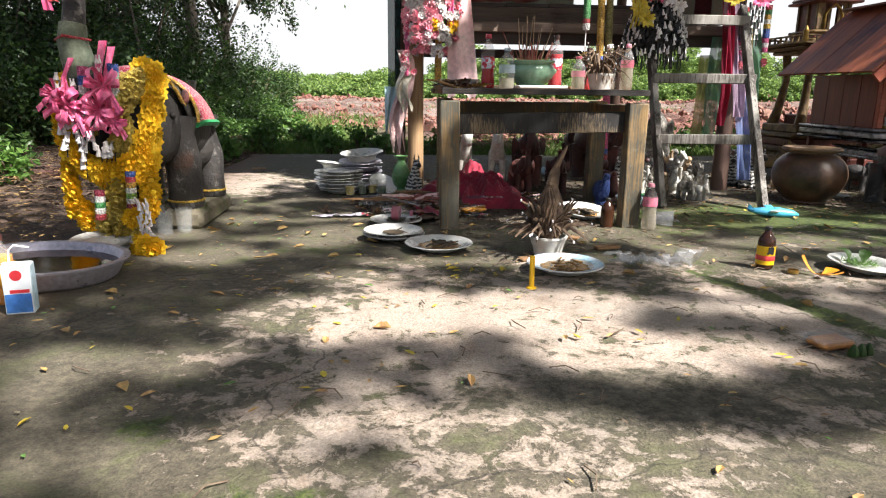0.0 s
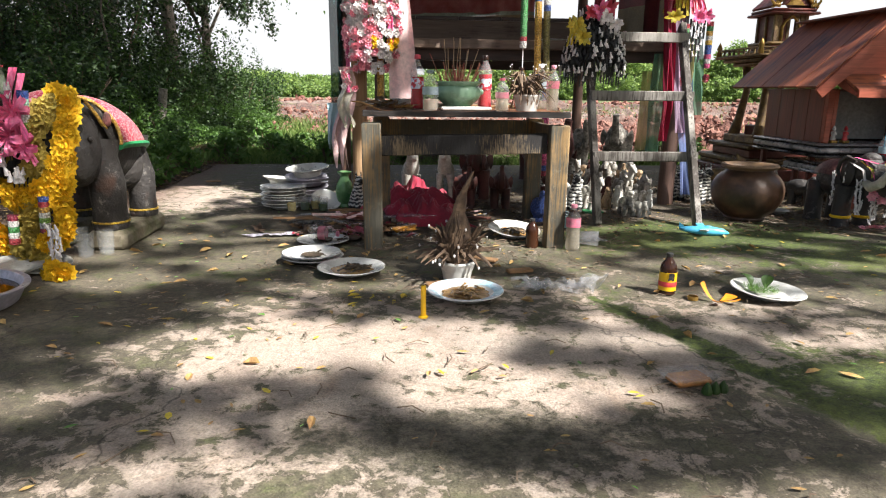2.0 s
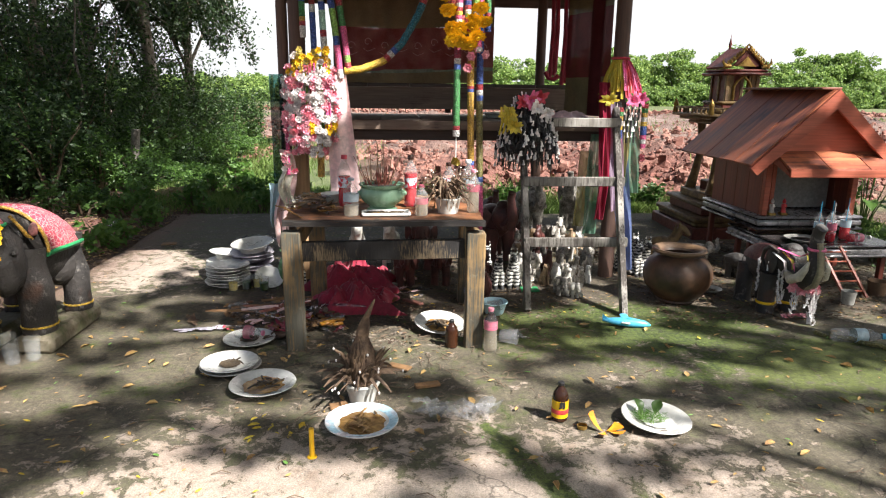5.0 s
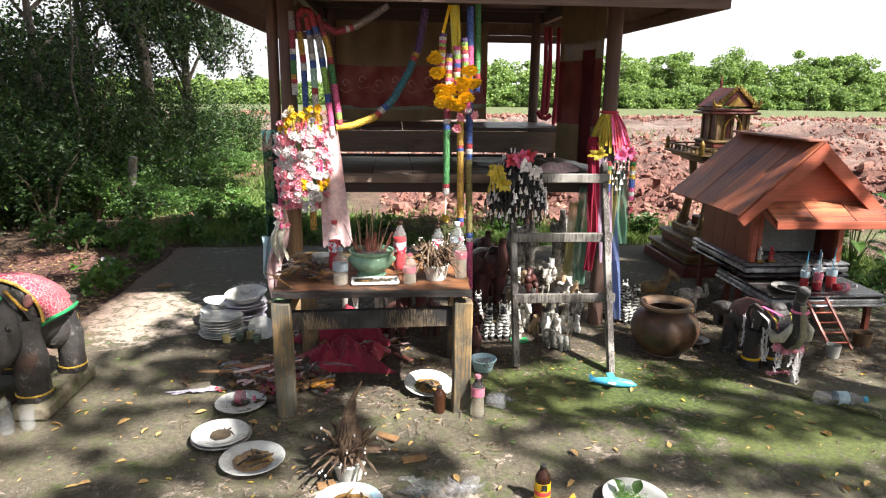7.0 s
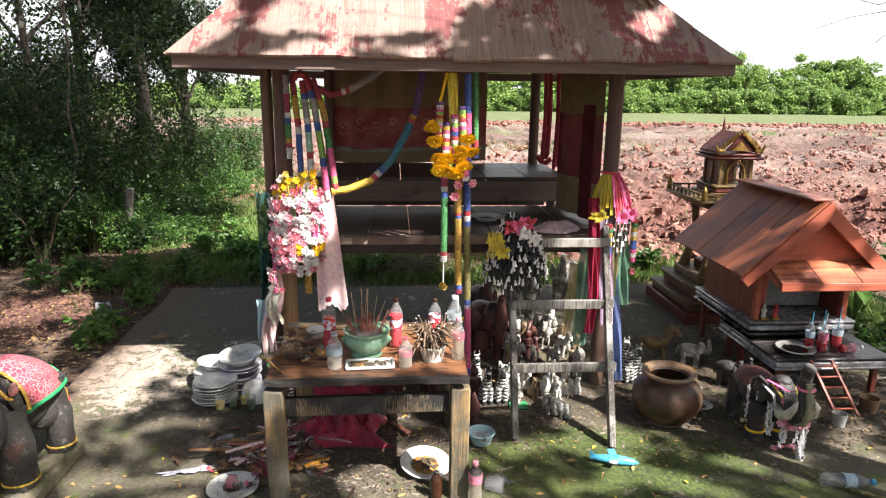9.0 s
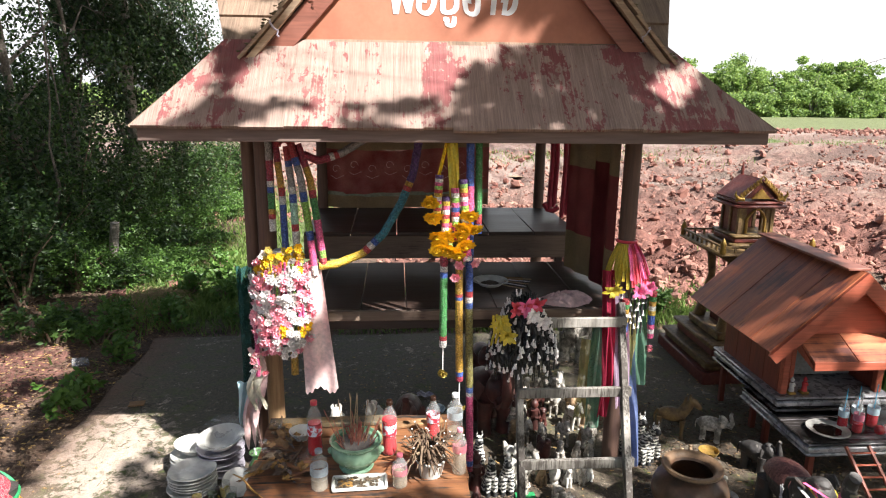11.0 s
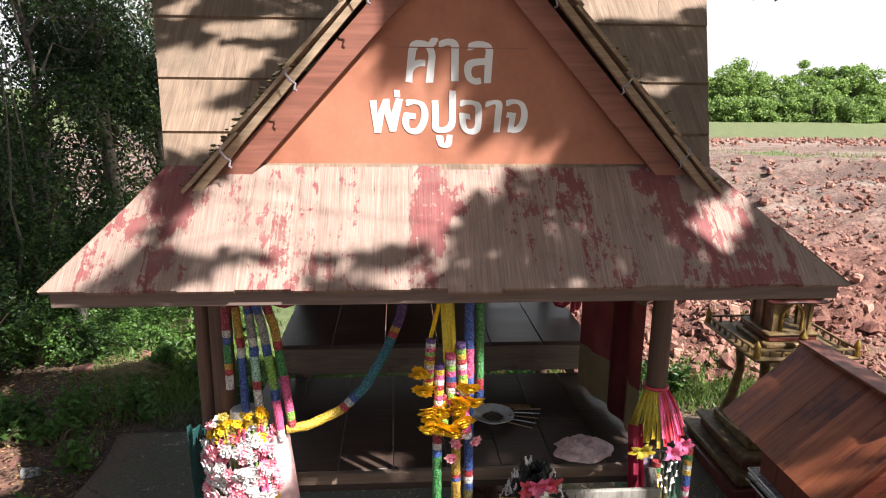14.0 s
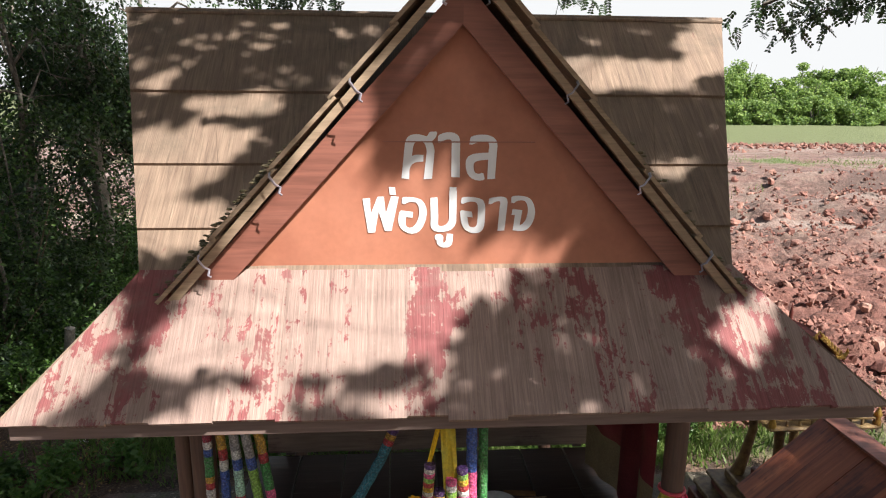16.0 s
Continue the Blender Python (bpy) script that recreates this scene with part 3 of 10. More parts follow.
    # pale lichen dots and hairline cracks
    dots = k.ramp(k.calc("ADD", k.voronoi(48, p), k.calc("MULTIPLY", k.noise(9, 5, .7, p), .6)), .27, .33, .75, 0)
    col = k.mix(dots, col, (.50, .46, .39))
    bend = k.node("ShaderNodeVectorMath", operation="MULTIPLY_ADD")
    wob = k.node("ShaderNodeTexNoise")
    k.link(p, wob.inputs["Vector"])
    wob.inputs["Scale"].default_value, wob.inputs["Detail"].default_value = 3.0, 6.0
    k.link(wob.outputs["Color"], bend.inputs[0])
    bend.inputs[1].default_value = (.5, .5, .5)
    k.link(p, bend.inputs[2])
    crack = k.voronoi(.75, bend.outputs[0], "DISTANCE_TO_EDGE")
    col = k.mix(k.ramp(crack, .0, .005, .7, 0), col, (.03, .026, .02))
    col = k.shade(col, k.ramp(grit, .25, .75, .62, 1.38))
    col = k.shade(col, k.ramp(fine, .3, .7, .78, 1.22))
    k.bump(k.ramp(d, -.02, .06, 1, 0), .5, .008)
    k.bump(fine, .7, .014)
    k.bump(grit, .6, .005)
    return k.out(col, k.ramp(fine, .3, .7, .78, .95))


def crack_line(y):
    """The x of the long crack in the slab."""
    return .47 - .40 * y + .05 * math.sin(y * 5.3) + .03 * math.sin(y * 13 + 1) + .015 * math.sin(y * 31)


def hills(x, y):
    """Height of the earth round the slab."""
    z = -.05 + .03 * noise.noise(Vector((x * .9, y * .9, 1)))
    right = max(0.0, min(1.0, (x - .2 - max(0, 5 - y) * .6) / 1.5))
    band = max(0.0, min(1.0, (y - 4.0) / 1.2)) * max(0.0, min(1.0, (37 - y) / 3))
    far_left = max(0.0, min(1.0, (y - 9) / 3))
    k = band * max(right, far_left * .8)
    if k > 0:
        lump = noise.fractal(Vector((x * 1.1, y * 1.1, 3)), 1.0, 2.1, 4)
        wide = noise.noise(Vector((x * .22, y * .2, 7)))
        near = math.exp(-((y - 5.6) / 1.6) ** 2) * (1.0 if x > .8 else .3)
        z += k * (.22 * lump + .16 * wide + .11 * noise.fractal(Vector((x * 4.2, y * 4.2, 5)), .9, 2.1, 3) + 0.50 * near * (.55 + .6 * noise.noise(Vector((x * .7, y * .5, 2)))))
    ditch = math.exp(-((y - 15.5) / 2.6) ** 2)
    z -= ditch * .30 * k
    # a grooved grey ridge and a heap thrown up across the field
    z += .42 * math.exp(-((y - 20.3 - .5 * math.sin(x * .7)) / .8) ** 2) * math.exp(-((x - 15) / 4.5) ** 4) * (1 + .25 * math.sin(x * 9 + y * 3))
    z += .6 * math.exp(-((y - 14.6) / 1.0) ** 2 - ((x - 9.9) / 1.3) ** 2)
    z += .55 * math.exp(-((y - 16.2 - (x - 13) * .3) / 1.1) ** 2 - ((x - 14.2) / 2.2) ** 2)
    z += .07 * math.exp(-((y - 35.5) / 1.8) ** 2) * (.7 + .5 * noise.noise(Vector((x * .6, y * .6, 6))))
    z -= .15 * max(0.0, min(1.0, (y - 40) / 20))
    if x < -1.3 and y > 3:
        z += .05 * min(1, -x - 1.3)
    return z


def ground_material():
    k = Nodes("earth and grass")
    at = k.node("ShaderNodeAttribute")
    at.attribute_name = "cover"
    sep = k.node("ShaderNodeSeparateColor")
    k.link(at.outputs["Color"], sep.inputs[0])
    n1, n2, n3 = k.noise(.8, 6, .65, k.raw), k.noise(6, 6, .7, k.raw), k.noise(45, 4, .65, k.raw)
    litter = k.mix(k.ramp(n2, .35, .65), (.055, .037, .027), (.17, .10, .065))
    litter = k.mix(k.ramp(n3, .55, .7), litter, (.26, .19, .12))
    red = k.mix(k.ramp(n2, .35, .65), (.16, .085, .067), (.28, .175, .142))
    red = k.mix(k.ramp(n1, .46, .60, 0, .85), red, (.215, .16, .125))
    red = k.mix(k.ramp(k.noise(2.2, 6, .7, k.raw), .40, .50, .75, 0), red, (.095, .052, .04))
    red = k.mix(k.ramp(n3, .6, .75, 0, .6), red, (.47, .30, .23))
    sp = k.node("ShaderNodeSeparateXYZ")
    k.link(k.raw, sp.inputs[0])
    far = k.ramp(sp.outputs[1], 7.5, 12, 0, 1)
    band = k.noise(1.0, 5, .62, k.scaled((.10, .42, 1), k.raw), .6)
    red = k.mix(k.calc("MULTIPLY", far, k.ramp(band, .50, .60, 0, .8)), red, (.32, .25, .21))
    red = k.mix(k.calc("MULTIPLY", far, k.ramp(band, .44, .38, 0, .75)), red, (.10, .062, .05))
    red = k.mix(k.ramp(sp.outputs[1], 7.5, 13, 0, 1), k.mix(k.ramp(n2, .35, .65), (.15, .06, .045), (.26, .12, .09)), red)
    red = k.shade(red, k.ramp(k.noise(14, 6, .7, k.raw), .34, .64, .50, 1.05))
    green = k.mix(k.ramp(n2, .35, .65), (.065, .095, .030), (.15, .17, .070))

    def soft(c):
        return k.ramp(k.calc("ADD", c, k.calc("MULTIPLY", k.calc("SUBTRACT", n2, .5), .9)), .35, .65)
    col = k.mix(soft(sep.outputs[0]), litter, red)
    col = k.mix(soft(sep.outputs[1]), col, green)
    col = k.shade(col, k.ramp(n3, .25, .75, .75, 1.25))
    k.bump(n2, .9, .09)
    k.bump(n3, .8, .02)
    return k.out(col, .95)


def build_ground():
    def axis(lo, hi, step, far, k):
        a = list(np.arange(lo, hi, step))
        out, s = [], step
        while a[-1] + s < far:
            s *= k
            a.append(a[-1] + s)
        s = step
        while a[0] - s > -far:
            s *= k
            a.insert(0, a[0] - s)
        return a
    xs, ys = axis(-4, 9, .07, 900, 1.12), axis(-2, 13, .075, 900, 1.10)
    nx, ny = len(xs), len(ys)
    co, cover = np.zeros((ny, nx, 3)), np.zeros((ny, nx, 4))
    for j, y in enumerate(ys):
        for i, x in enumerate(xs):
            co[j, i] = (x, y, hills(x, y))
            jit = noise.noise(Vector((x * .6, y * .6, 9))) * .8
            red = max(0, min(1, (y + jit - 4.1) / .8)) * max(0, min(1, (x + jit - .1 - max(0, 5.5 - y) * .8) / .8))
            red = max(red, max(0, min(1, (y - 8.5 + jit) / 1.2)))
            red = max(red, 1.1 * math.exp(-((x + 2.45) / .55) ** 2 - ((y - 2.6) / .75) ** 2))
            red *= max(0, min(1, (39 - y) / 3.0))
            grass = max(0, min(1, (y - 36.5 + 2.5 * jit) / 3)) * .64
            near = math.exp(-((y - 3.9 + jit * .3) / .5) ** 2) * .55 * (1 if x > -1.6 else 0)
            left = math.exp(-((x + 1.0 + jit) / .9) ** 2) * max(0, min(1, (y - 3.6) / 1)) * max(0, min(1, (14 - y) / 4)) * .85
            isle = (math.exp(-((y - 27) / 1.8) ** 2) + .9 * math.exp(-((y - 19) / 2.2) ** 2 - ((x - 5.5) / 3) ** 2)) * (.40 + .7 * noise.noise(Vector((x * .25, y * .25, 4))))
            cover[j, i] = (red, max(grass, near, left, isle), 0, 1)
    q = (np.arange(ny - 1)[:, None] * nx + np.arange(nx - 1)[None]).ravel()
    me = fast_mesh("ground", co.reshape(-1, 3), np.stack([q, q + 1, q + nx + 1, q + nx], 1), ground_material(), True)
    layer = me.color_attributes.new("cover", "FLOAT_COLOR", "POINT")
    layer.data.foreach_set("color", cover.astype(np.float32).ravel())
    tagged(new("ground", me), "bare red and brown earth with grass", "ground", kind="structure")
    # the concrete slab, with the long crack as a groove
    x0, x1, y0, y1, st = -1.5, 4.3, -4.6, 3.35, .022
    nx, ny = int((x1 - x0) / st) + 1, int((y1 - y0) / st) + 1
    co = np.zeros((ny, nx, 3))
    for j in range(ny):
        y = y0 + j * st
        for i in range(nx):
            x = x0 + i * st
            z = .006 * noise.noise(Vector((x * 1.4, y * 1.4, 0))) + .0025 * noise.noise(Vector((x * 9, y * 9, 2)))
            if -3 < y < .3:
                c = abs(x - crack_line(y))
                if c < .045:
                    z -= .012 * (1 - c / .045) ** 1.5
            c2 = abs(y + 2.12 - .10 * math.sin(x * 3.1) - .04 * math.sin(x * 9))
            if c2 < .03 and -1 < x < 1.1:
                z -= .007 * (1 - c2 / .03)
            ex = .10 * noise.noise(Vector((0, y * 1.3, 5))) if i == 0 else 0
            ey = .12 * noise.noise(Vector((x * 1.1, 0, 8))) if j == ny - 1 else 0
            co[j, i] = (x + ex, y + ey, z)
    flat = co.reshape(-1, 3)
    q = (np.arange(ny - 1)[:, None] * nx + np.arange(nx - 1)[None]).ravel()
    quads = np.stack([q, q + 1, q + nx + 1, q + nx], 1)
    ring = list(range(nx)) + [j * nx + nx - 1 for j in range(1, ny)] + \
        [(ny - 1) * nx + i for i in range(nx - 2, -1, -1)] + [j * nx for j in range(ny - 2, 0, -1)]
    low = flat[ring].copy()
    low[:, 2] = -.12
    k = len(flat)
    n = len(ring)
    a = np.array(ring)
    b = np.roll(a, -1)
    ia = np.arange(n) + k
    sides = np.stack([a, ia, np.roll(ia, -1), b], 1)
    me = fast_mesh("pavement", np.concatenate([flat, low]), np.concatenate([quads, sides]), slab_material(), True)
    me.set_sharp_from_angle(angle=radians(50))
    tagged(new("pavement", me), "cracked concrete slab with lichen, moss and stains", "pavement", kind="structure")


build_ground()

# pools of muddy water in the dug field
M_POND = Nodes("muddy pond water")
M_POND.bump(M_POND.noise(2.0, 3), .05, .02)
M_POND = M_POND.out((.34, .27, .17), .08)
for cx, cy, rx, ry in ((-4.5, 15.5, 5.5, 2.2), (7.5, 17.6, 4.5, 1.2), (20, 31.5, 13, 1.1)):
    g = Geo()
    pts = [(cx + rx * math.cos(a) * (1 + .2 * math.sin(3 * a)), cy + ry * math.sin(a) * (1 + .2 * math.cos(4 * a)), 0) for a in
           [2 * math.pi * i / 40 for i in range(40)]]
    g.add(pts, [tuple(range(40))])
    g.add([(x, y, -.5) for x, y, z in pts], [tuple(reversed(range(40)))])
    single("water", g, M_POND, "shallow muddy brown pool in the dug earth", "water", pose(0, 0, sorted(hills(x, y) for x, y, z in pts)[9]), kind="structure")


def build_clods():
    """Clods of red earth on the near heaps and the far strip."""
    r = random.Random(3)
    rr = np.random.default_rng(3)
    protos = []
    for s in range(18):
        g = Geo()
        g.ball((0, 0, 0), (1, .8, .7), None, 6 if s % 3 else 7, 4, .9, s + 2.5, 1.6)
        v = np.array(g.v) * (.75 + .5 * rr.random(3))
        v += rr.normal(size=v.shape) * .09
        protos.append((v, g.f))
    vs, fs, k = [], [], 0
    for i in range(26000):
        if i < 23000:
            y = 4.1 + 17 * r.random() ** 1.7
            x = r.uniform(-1.0, 1.0) * (1.5 + y * .62) + y * .42
            s = .011 + .036 * r.random() ** 1.6 + (.085 * r.random() ** 2 if r.random() < .13 else 0)
            s *= 1.0 if y < 7 else 1.1 if y < 12 else 1.35
            # clods lie thicker in some places
            if noise.noise(Vector((x * 1.6, y * 1.3, 4))) < r.uniform(-.75, .25):
                continue
        else:
            x, y = r.uniform(-9, 40), r.gauss(34.6, 1.1)
            s = .035 + .13 * r.random() ** 2
        if x < .3 + max(0, 5.2 - y) * .9 and y < 8.5:
            continue
        v, f = protos[r.randrange(18)]
        a = r.uniform(0, 6.28)
        c, sn = math.cos(a) * s, math.sin(a) * s
        tip = r.uniform(-.5, .5)
        w = np.stack([v[:, 0] * c - v[:, 1] * sn + x, v[:, 0] * sn + v[:, 1] * c + y, (v[:, 2] + v[:, 0] * tip) * s + hills(x, y) + s * .3], 1)
        vs.append(w)
        fs += [tuple(i2 + k for i2 in q) for q in f]
        k += len(v)
    me = bpy.data.meshes.new("earth_clods")
    me.from_pydata(np.concatenate(vs).tolist(), [], fs)
    me.materials.append(M_CLOD)
    tagged(new("earth_clods", me), "loose red earth clods on dug heaps", "soil", kind="stuff")


build_clods()

# ---- trees, shrubs and grass ----
def limb_tree(name, label, base, height, trunk_r, spread, n_leaf, leaf, mats, seed, thick=1.0, lean=(0, 0), bark=None, keep=None, droop=.4, group="trees", low=.35):
    """A tree: tapered trunk, limbs and a crown of clumped leaves."""
    r = random.Random(seed)
    ob = thing(name, label, "tree", pose(*base), group)
    trunk, tips = Geo(), []
    top = Vector((lean[0], lean[1], height * .8))
    pts = [Vector((0, 0, -.1)).lerp(top, t) + Vector((r.uniform(-.1, .1), r.uniform(-.1, .1), 0)) * (t * height * .12) for t in (0, .1, .25, .45, .65, .85, 1)]
    trunk.tube(pts, [trunk_r * q for q in (1.35, 1.0, .85, .7, .5, .3, .12)], 9)
    for i in range(11):
        t = r.uniform(low, .98)
        k = min(int(t * 6), 5)
        p = pts[k].lerp(pts[k + 1], t * 6 - k)
        a = r.uniform(0, 6.28)
        e = p + Vector((math.cos(a) * spread * r.uniform(.4, 1), math.sin(a) * spread * r.uniform(.4, 1), height * r.uniform(-.02, .28)))
        mid = p.lerp(e, .5) + Vector((0, 0, height * .06))
        trunk.tube([p, p.lerp(mid, .6), mid, e], [trunk_r * q * thick for q in (.4, .3, .2, .05)], 6)
        tips += [mid, e, e.lerp(mid, .5)]
        for j in range(3):
            e2 = e + Vector((r.uniform(-1, 1), r.uniform(-1, 1), r.uniform(-.7, .5))) * spread * .35
            trunk.tube([mid.lerp(e, .5), e2], [trunk_r * .12 * thick, trunk_r * .03], 5)
            tips.append(e2)
    tips.append(top)
    part("trunk", trunk, bark or M_BARK, ob)
    rr = np.random.default_rng(seed)
    t = np.array([list(p) for p in tips])
    c = t[rr.integers(0, len(t), n_leaf)]
    # leaves sit in uneven sprays round the twigs
    sprays = rr.normal(size=(len(t) * 9, 3)) * spread * .26 * np.array([1, 1, .75]) + np.repeat(t, 9, 0)
    c = sprays[rr.integers(0, len(sprays), n_leaf)] + rr.normal(size=(n_leaf, 3)) * spread * .085 * np.array([1, 1, 1.2])
    if keep is not None:
        c = c[keep(c + np.array(base), rr)]
    c = c[(c[:, 2] + base[2]) > .05]
    parts = np.array_split(np.arange(len(c)), len(mats))
    rr.shuffle(c)
    for i, mt in enumerate(mats):
        part("crown", leaf_mesh("crown", c[parts[i]], leaf, mt, droop, .52, seed + i), mt, ob)
    return ob


def shrub(base, size, n, leaf, mats, seed, label="green leafy shrub at the edge of the trees", name="shrub", group="shrubs"):
    """A low bush: a few stems and many leaves in clumps."""
    r = random.Random(seed)
    ob = thing(name, label, "shrub", pose(*base), group)
    stems, tips = Geo(), []
    for i in range(9):
        a, q = r.uniform(0, 6.28), r.uniform(.2, 1)
        e = Vector((math.cos(a) * size[0] * q, math.sin(a) * size[1] * q, size[2] * r.uniform(.5, 1.0)))
        stems.tube([(0, 0, -.08), e * .5 + Vector((0, 0, size[2] * .15)), e], [.014, .01, .004], 5)
        tips += [e, e * .75, e * .5 + Vector((0, 0, .1))]
    tagged(part("stem", stems, M_TWIG, ob), "thin brown stems", kind="stuff")
    rr = np.random.default_rng(seed)
    t = np.array([list(p) for p in tips])
    sp = rr.normal(size=(len(t) * 6, 3)) * np.array(size) * .22 + np.repeat(t, 6, 0)
    c = sp[rr.integers(0, len(sp), n)] + rr.normal(size=(n, 3)) * np.array(size) * .07
    c = c[c[:, 2] > .0]
    for i, q in enumerate(np.array_split(np.arange(len(c)), len(mats))):
        part("crown", leaf_mesh("crown", c[q], leaf, mats[i], .2, .5, seed + i), mats[i], ob)
    return ob


# the wood on the near side of the field: its edge runs back along the slab
WOOD = ((-3.25, 7.8, 6.0, .12, 1.35, M_BARKPALE, .26), (-3.2, 9.6, 6.2, .09, 1.5, None, .28), (-4.1, 6.3, 6.0, .07, 1.4, None, .1), (-4.4, 8.4, 6.5, .08, 1.6, None, .15), (-5.3, 5.2, 6.0, .08, 1.5, None, .1),
        (-4.5, 4.2, 5.0, .06, 1.15, None, .1), (-6.8, 6.6, 6.8, .1, 1.9, None, .1), (-6.4, 4.0, 5.6, .08, 1.5, None, .1), (-3.75, 7.0, 5.6, .05, 1.1, None, .25))
def open_crown(p, rr):
    """Clumps with gaps of sky between them, above head height."""
    w = np.sin(p[:, 0] * 4.1 + p[:, 2] * 2.3) + np.sin(p[:, 1] * 2.3 - p[:, 2] * 3.9 + 1) + np.sin(p[:, 2] * 5.7 + p[:, 0] * 2.1)
    return (p[:, 2] < 1.5) | (w > -.1) & (rr.random(len(p)) < .85)


for i, (x, y, h, tr_, sp, bk, lw) in enumerate(WOOD):
    limb_tree("tree", "dense dark green tree with hanging leafy twigs", (x, y, hills(x, y)), h, tr_, sp, 8500 if x > -3.9 else 15000, .062, (M_LEAFDARK, M_LEAFDARK, M_LEAFMID), 40 + i, bark=bk, droop=.9, group="trees of the wood", low=lw, keep=open_crown)
for i in range(20):
    r = random.Random(200 + i)
    y = 4.1 + i * .45
    x = -3.55 + .10 * i + r.uniform(-.25, .2) if y < 7 else -2.95 - .03 * (y - 7) + r.uniform(-.3, .2)
    shrub((x, y, hills(x, y)), (.6, .55, r.uniform(.7, 1.25)), 3400, .055, (M_LEAFDARK, M_LEAFMID), 300 + i)
for i in range(22):
    r = random.Random(230 + i)
    x, y = -3.2 - .19 * i + r.uniform(-.2, .2), 4.5 + r.uniform(-.5, .3) + (.9 if i % 2 else 0)
    shrub((x, y, hills(x, y)), (.5, .45, r.uniform(1.3, 2.1) if i % 2 else r.uniform(.45, 1.0)), 3000, .055, (M_LEAFDARK, M_LEAFDARK, M_LEAFMID), 630 + i)
for i in range(46):
    r = random.Random(260 + i)
    y = 4.7 + 8.5 * (i / 46) ** 1.4
    x = r.uniform(-3.5, -1.75 - .045 * y)
    k = max(0.0, min(1.0, (-2.0 - .02 * y - x) / 1.1))
    shrub((x, y, hills(x, y)), (.38, .42, (.09 + .50 * k) * r.uniform(.8, 1.2)), 2000, .042, (M_LEAFMID, M_LEAFDARK) if i % 3 == 0 and x < -2.1 else (M_LEAFLIGHT, M_LEAFMID), 360 + i, "low bright green undergrowth along the wood")
for i in range(8):
    r = random.Random(450 + i)
    x, y = -7.6 + .36 * i, 9.2 + r.uniform(-.5, .8)
    shrub((x, y, hills(x, y)), (.8, .6, r.uniform(1.5, 2.3)), 3600, .085, (M_LEAFDARK, M_LEAFMID), 470 + i, "tall dark green bush behind the wood")
# thin trunks and vines in the wood's edge
g = Geo()
r = random.Random(8)
for i in range(16):
    x, y = r.uniform(-5.4, -3.2), r.uniform(4.6, 7.5)
    g.tube(hair_curve((x, y, -.1), (x + r.uniform(-.5, .5), y + r.uniform(-.3, .3), r.uniform(1.2, 4.5)), 0, 7, .06, i), [.014 + .012 * r.random()] * 4 + [.01] * 4, 5)
single("vines", g, M_BARK, "thin grey stems and vines hanging among leaves", "vines", kind="stuff")

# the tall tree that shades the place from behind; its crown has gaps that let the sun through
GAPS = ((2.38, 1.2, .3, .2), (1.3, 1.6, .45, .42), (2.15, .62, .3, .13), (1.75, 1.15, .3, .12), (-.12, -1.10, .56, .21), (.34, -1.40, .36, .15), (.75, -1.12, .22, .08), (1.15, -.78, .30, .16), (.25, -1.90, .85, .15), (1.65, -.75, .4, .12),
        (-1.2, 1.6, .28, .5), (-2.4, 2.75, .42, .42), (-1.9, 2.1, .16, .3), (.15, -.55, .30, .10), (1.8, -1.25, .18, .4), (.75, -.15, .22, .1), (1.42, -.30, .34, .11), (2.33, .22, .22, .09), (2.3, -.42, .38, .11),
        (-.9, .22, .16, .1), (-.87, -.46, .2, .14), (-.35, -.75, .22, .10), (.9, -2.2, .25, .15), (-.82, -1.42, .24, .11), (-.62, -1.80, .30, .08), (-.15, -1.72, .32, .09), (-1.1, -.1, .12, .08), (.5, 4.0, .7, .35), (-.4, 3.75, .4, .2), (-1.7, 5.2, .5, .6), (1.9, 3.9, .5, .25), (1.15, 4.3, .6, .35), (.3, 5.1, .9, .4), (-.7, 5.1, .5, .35))


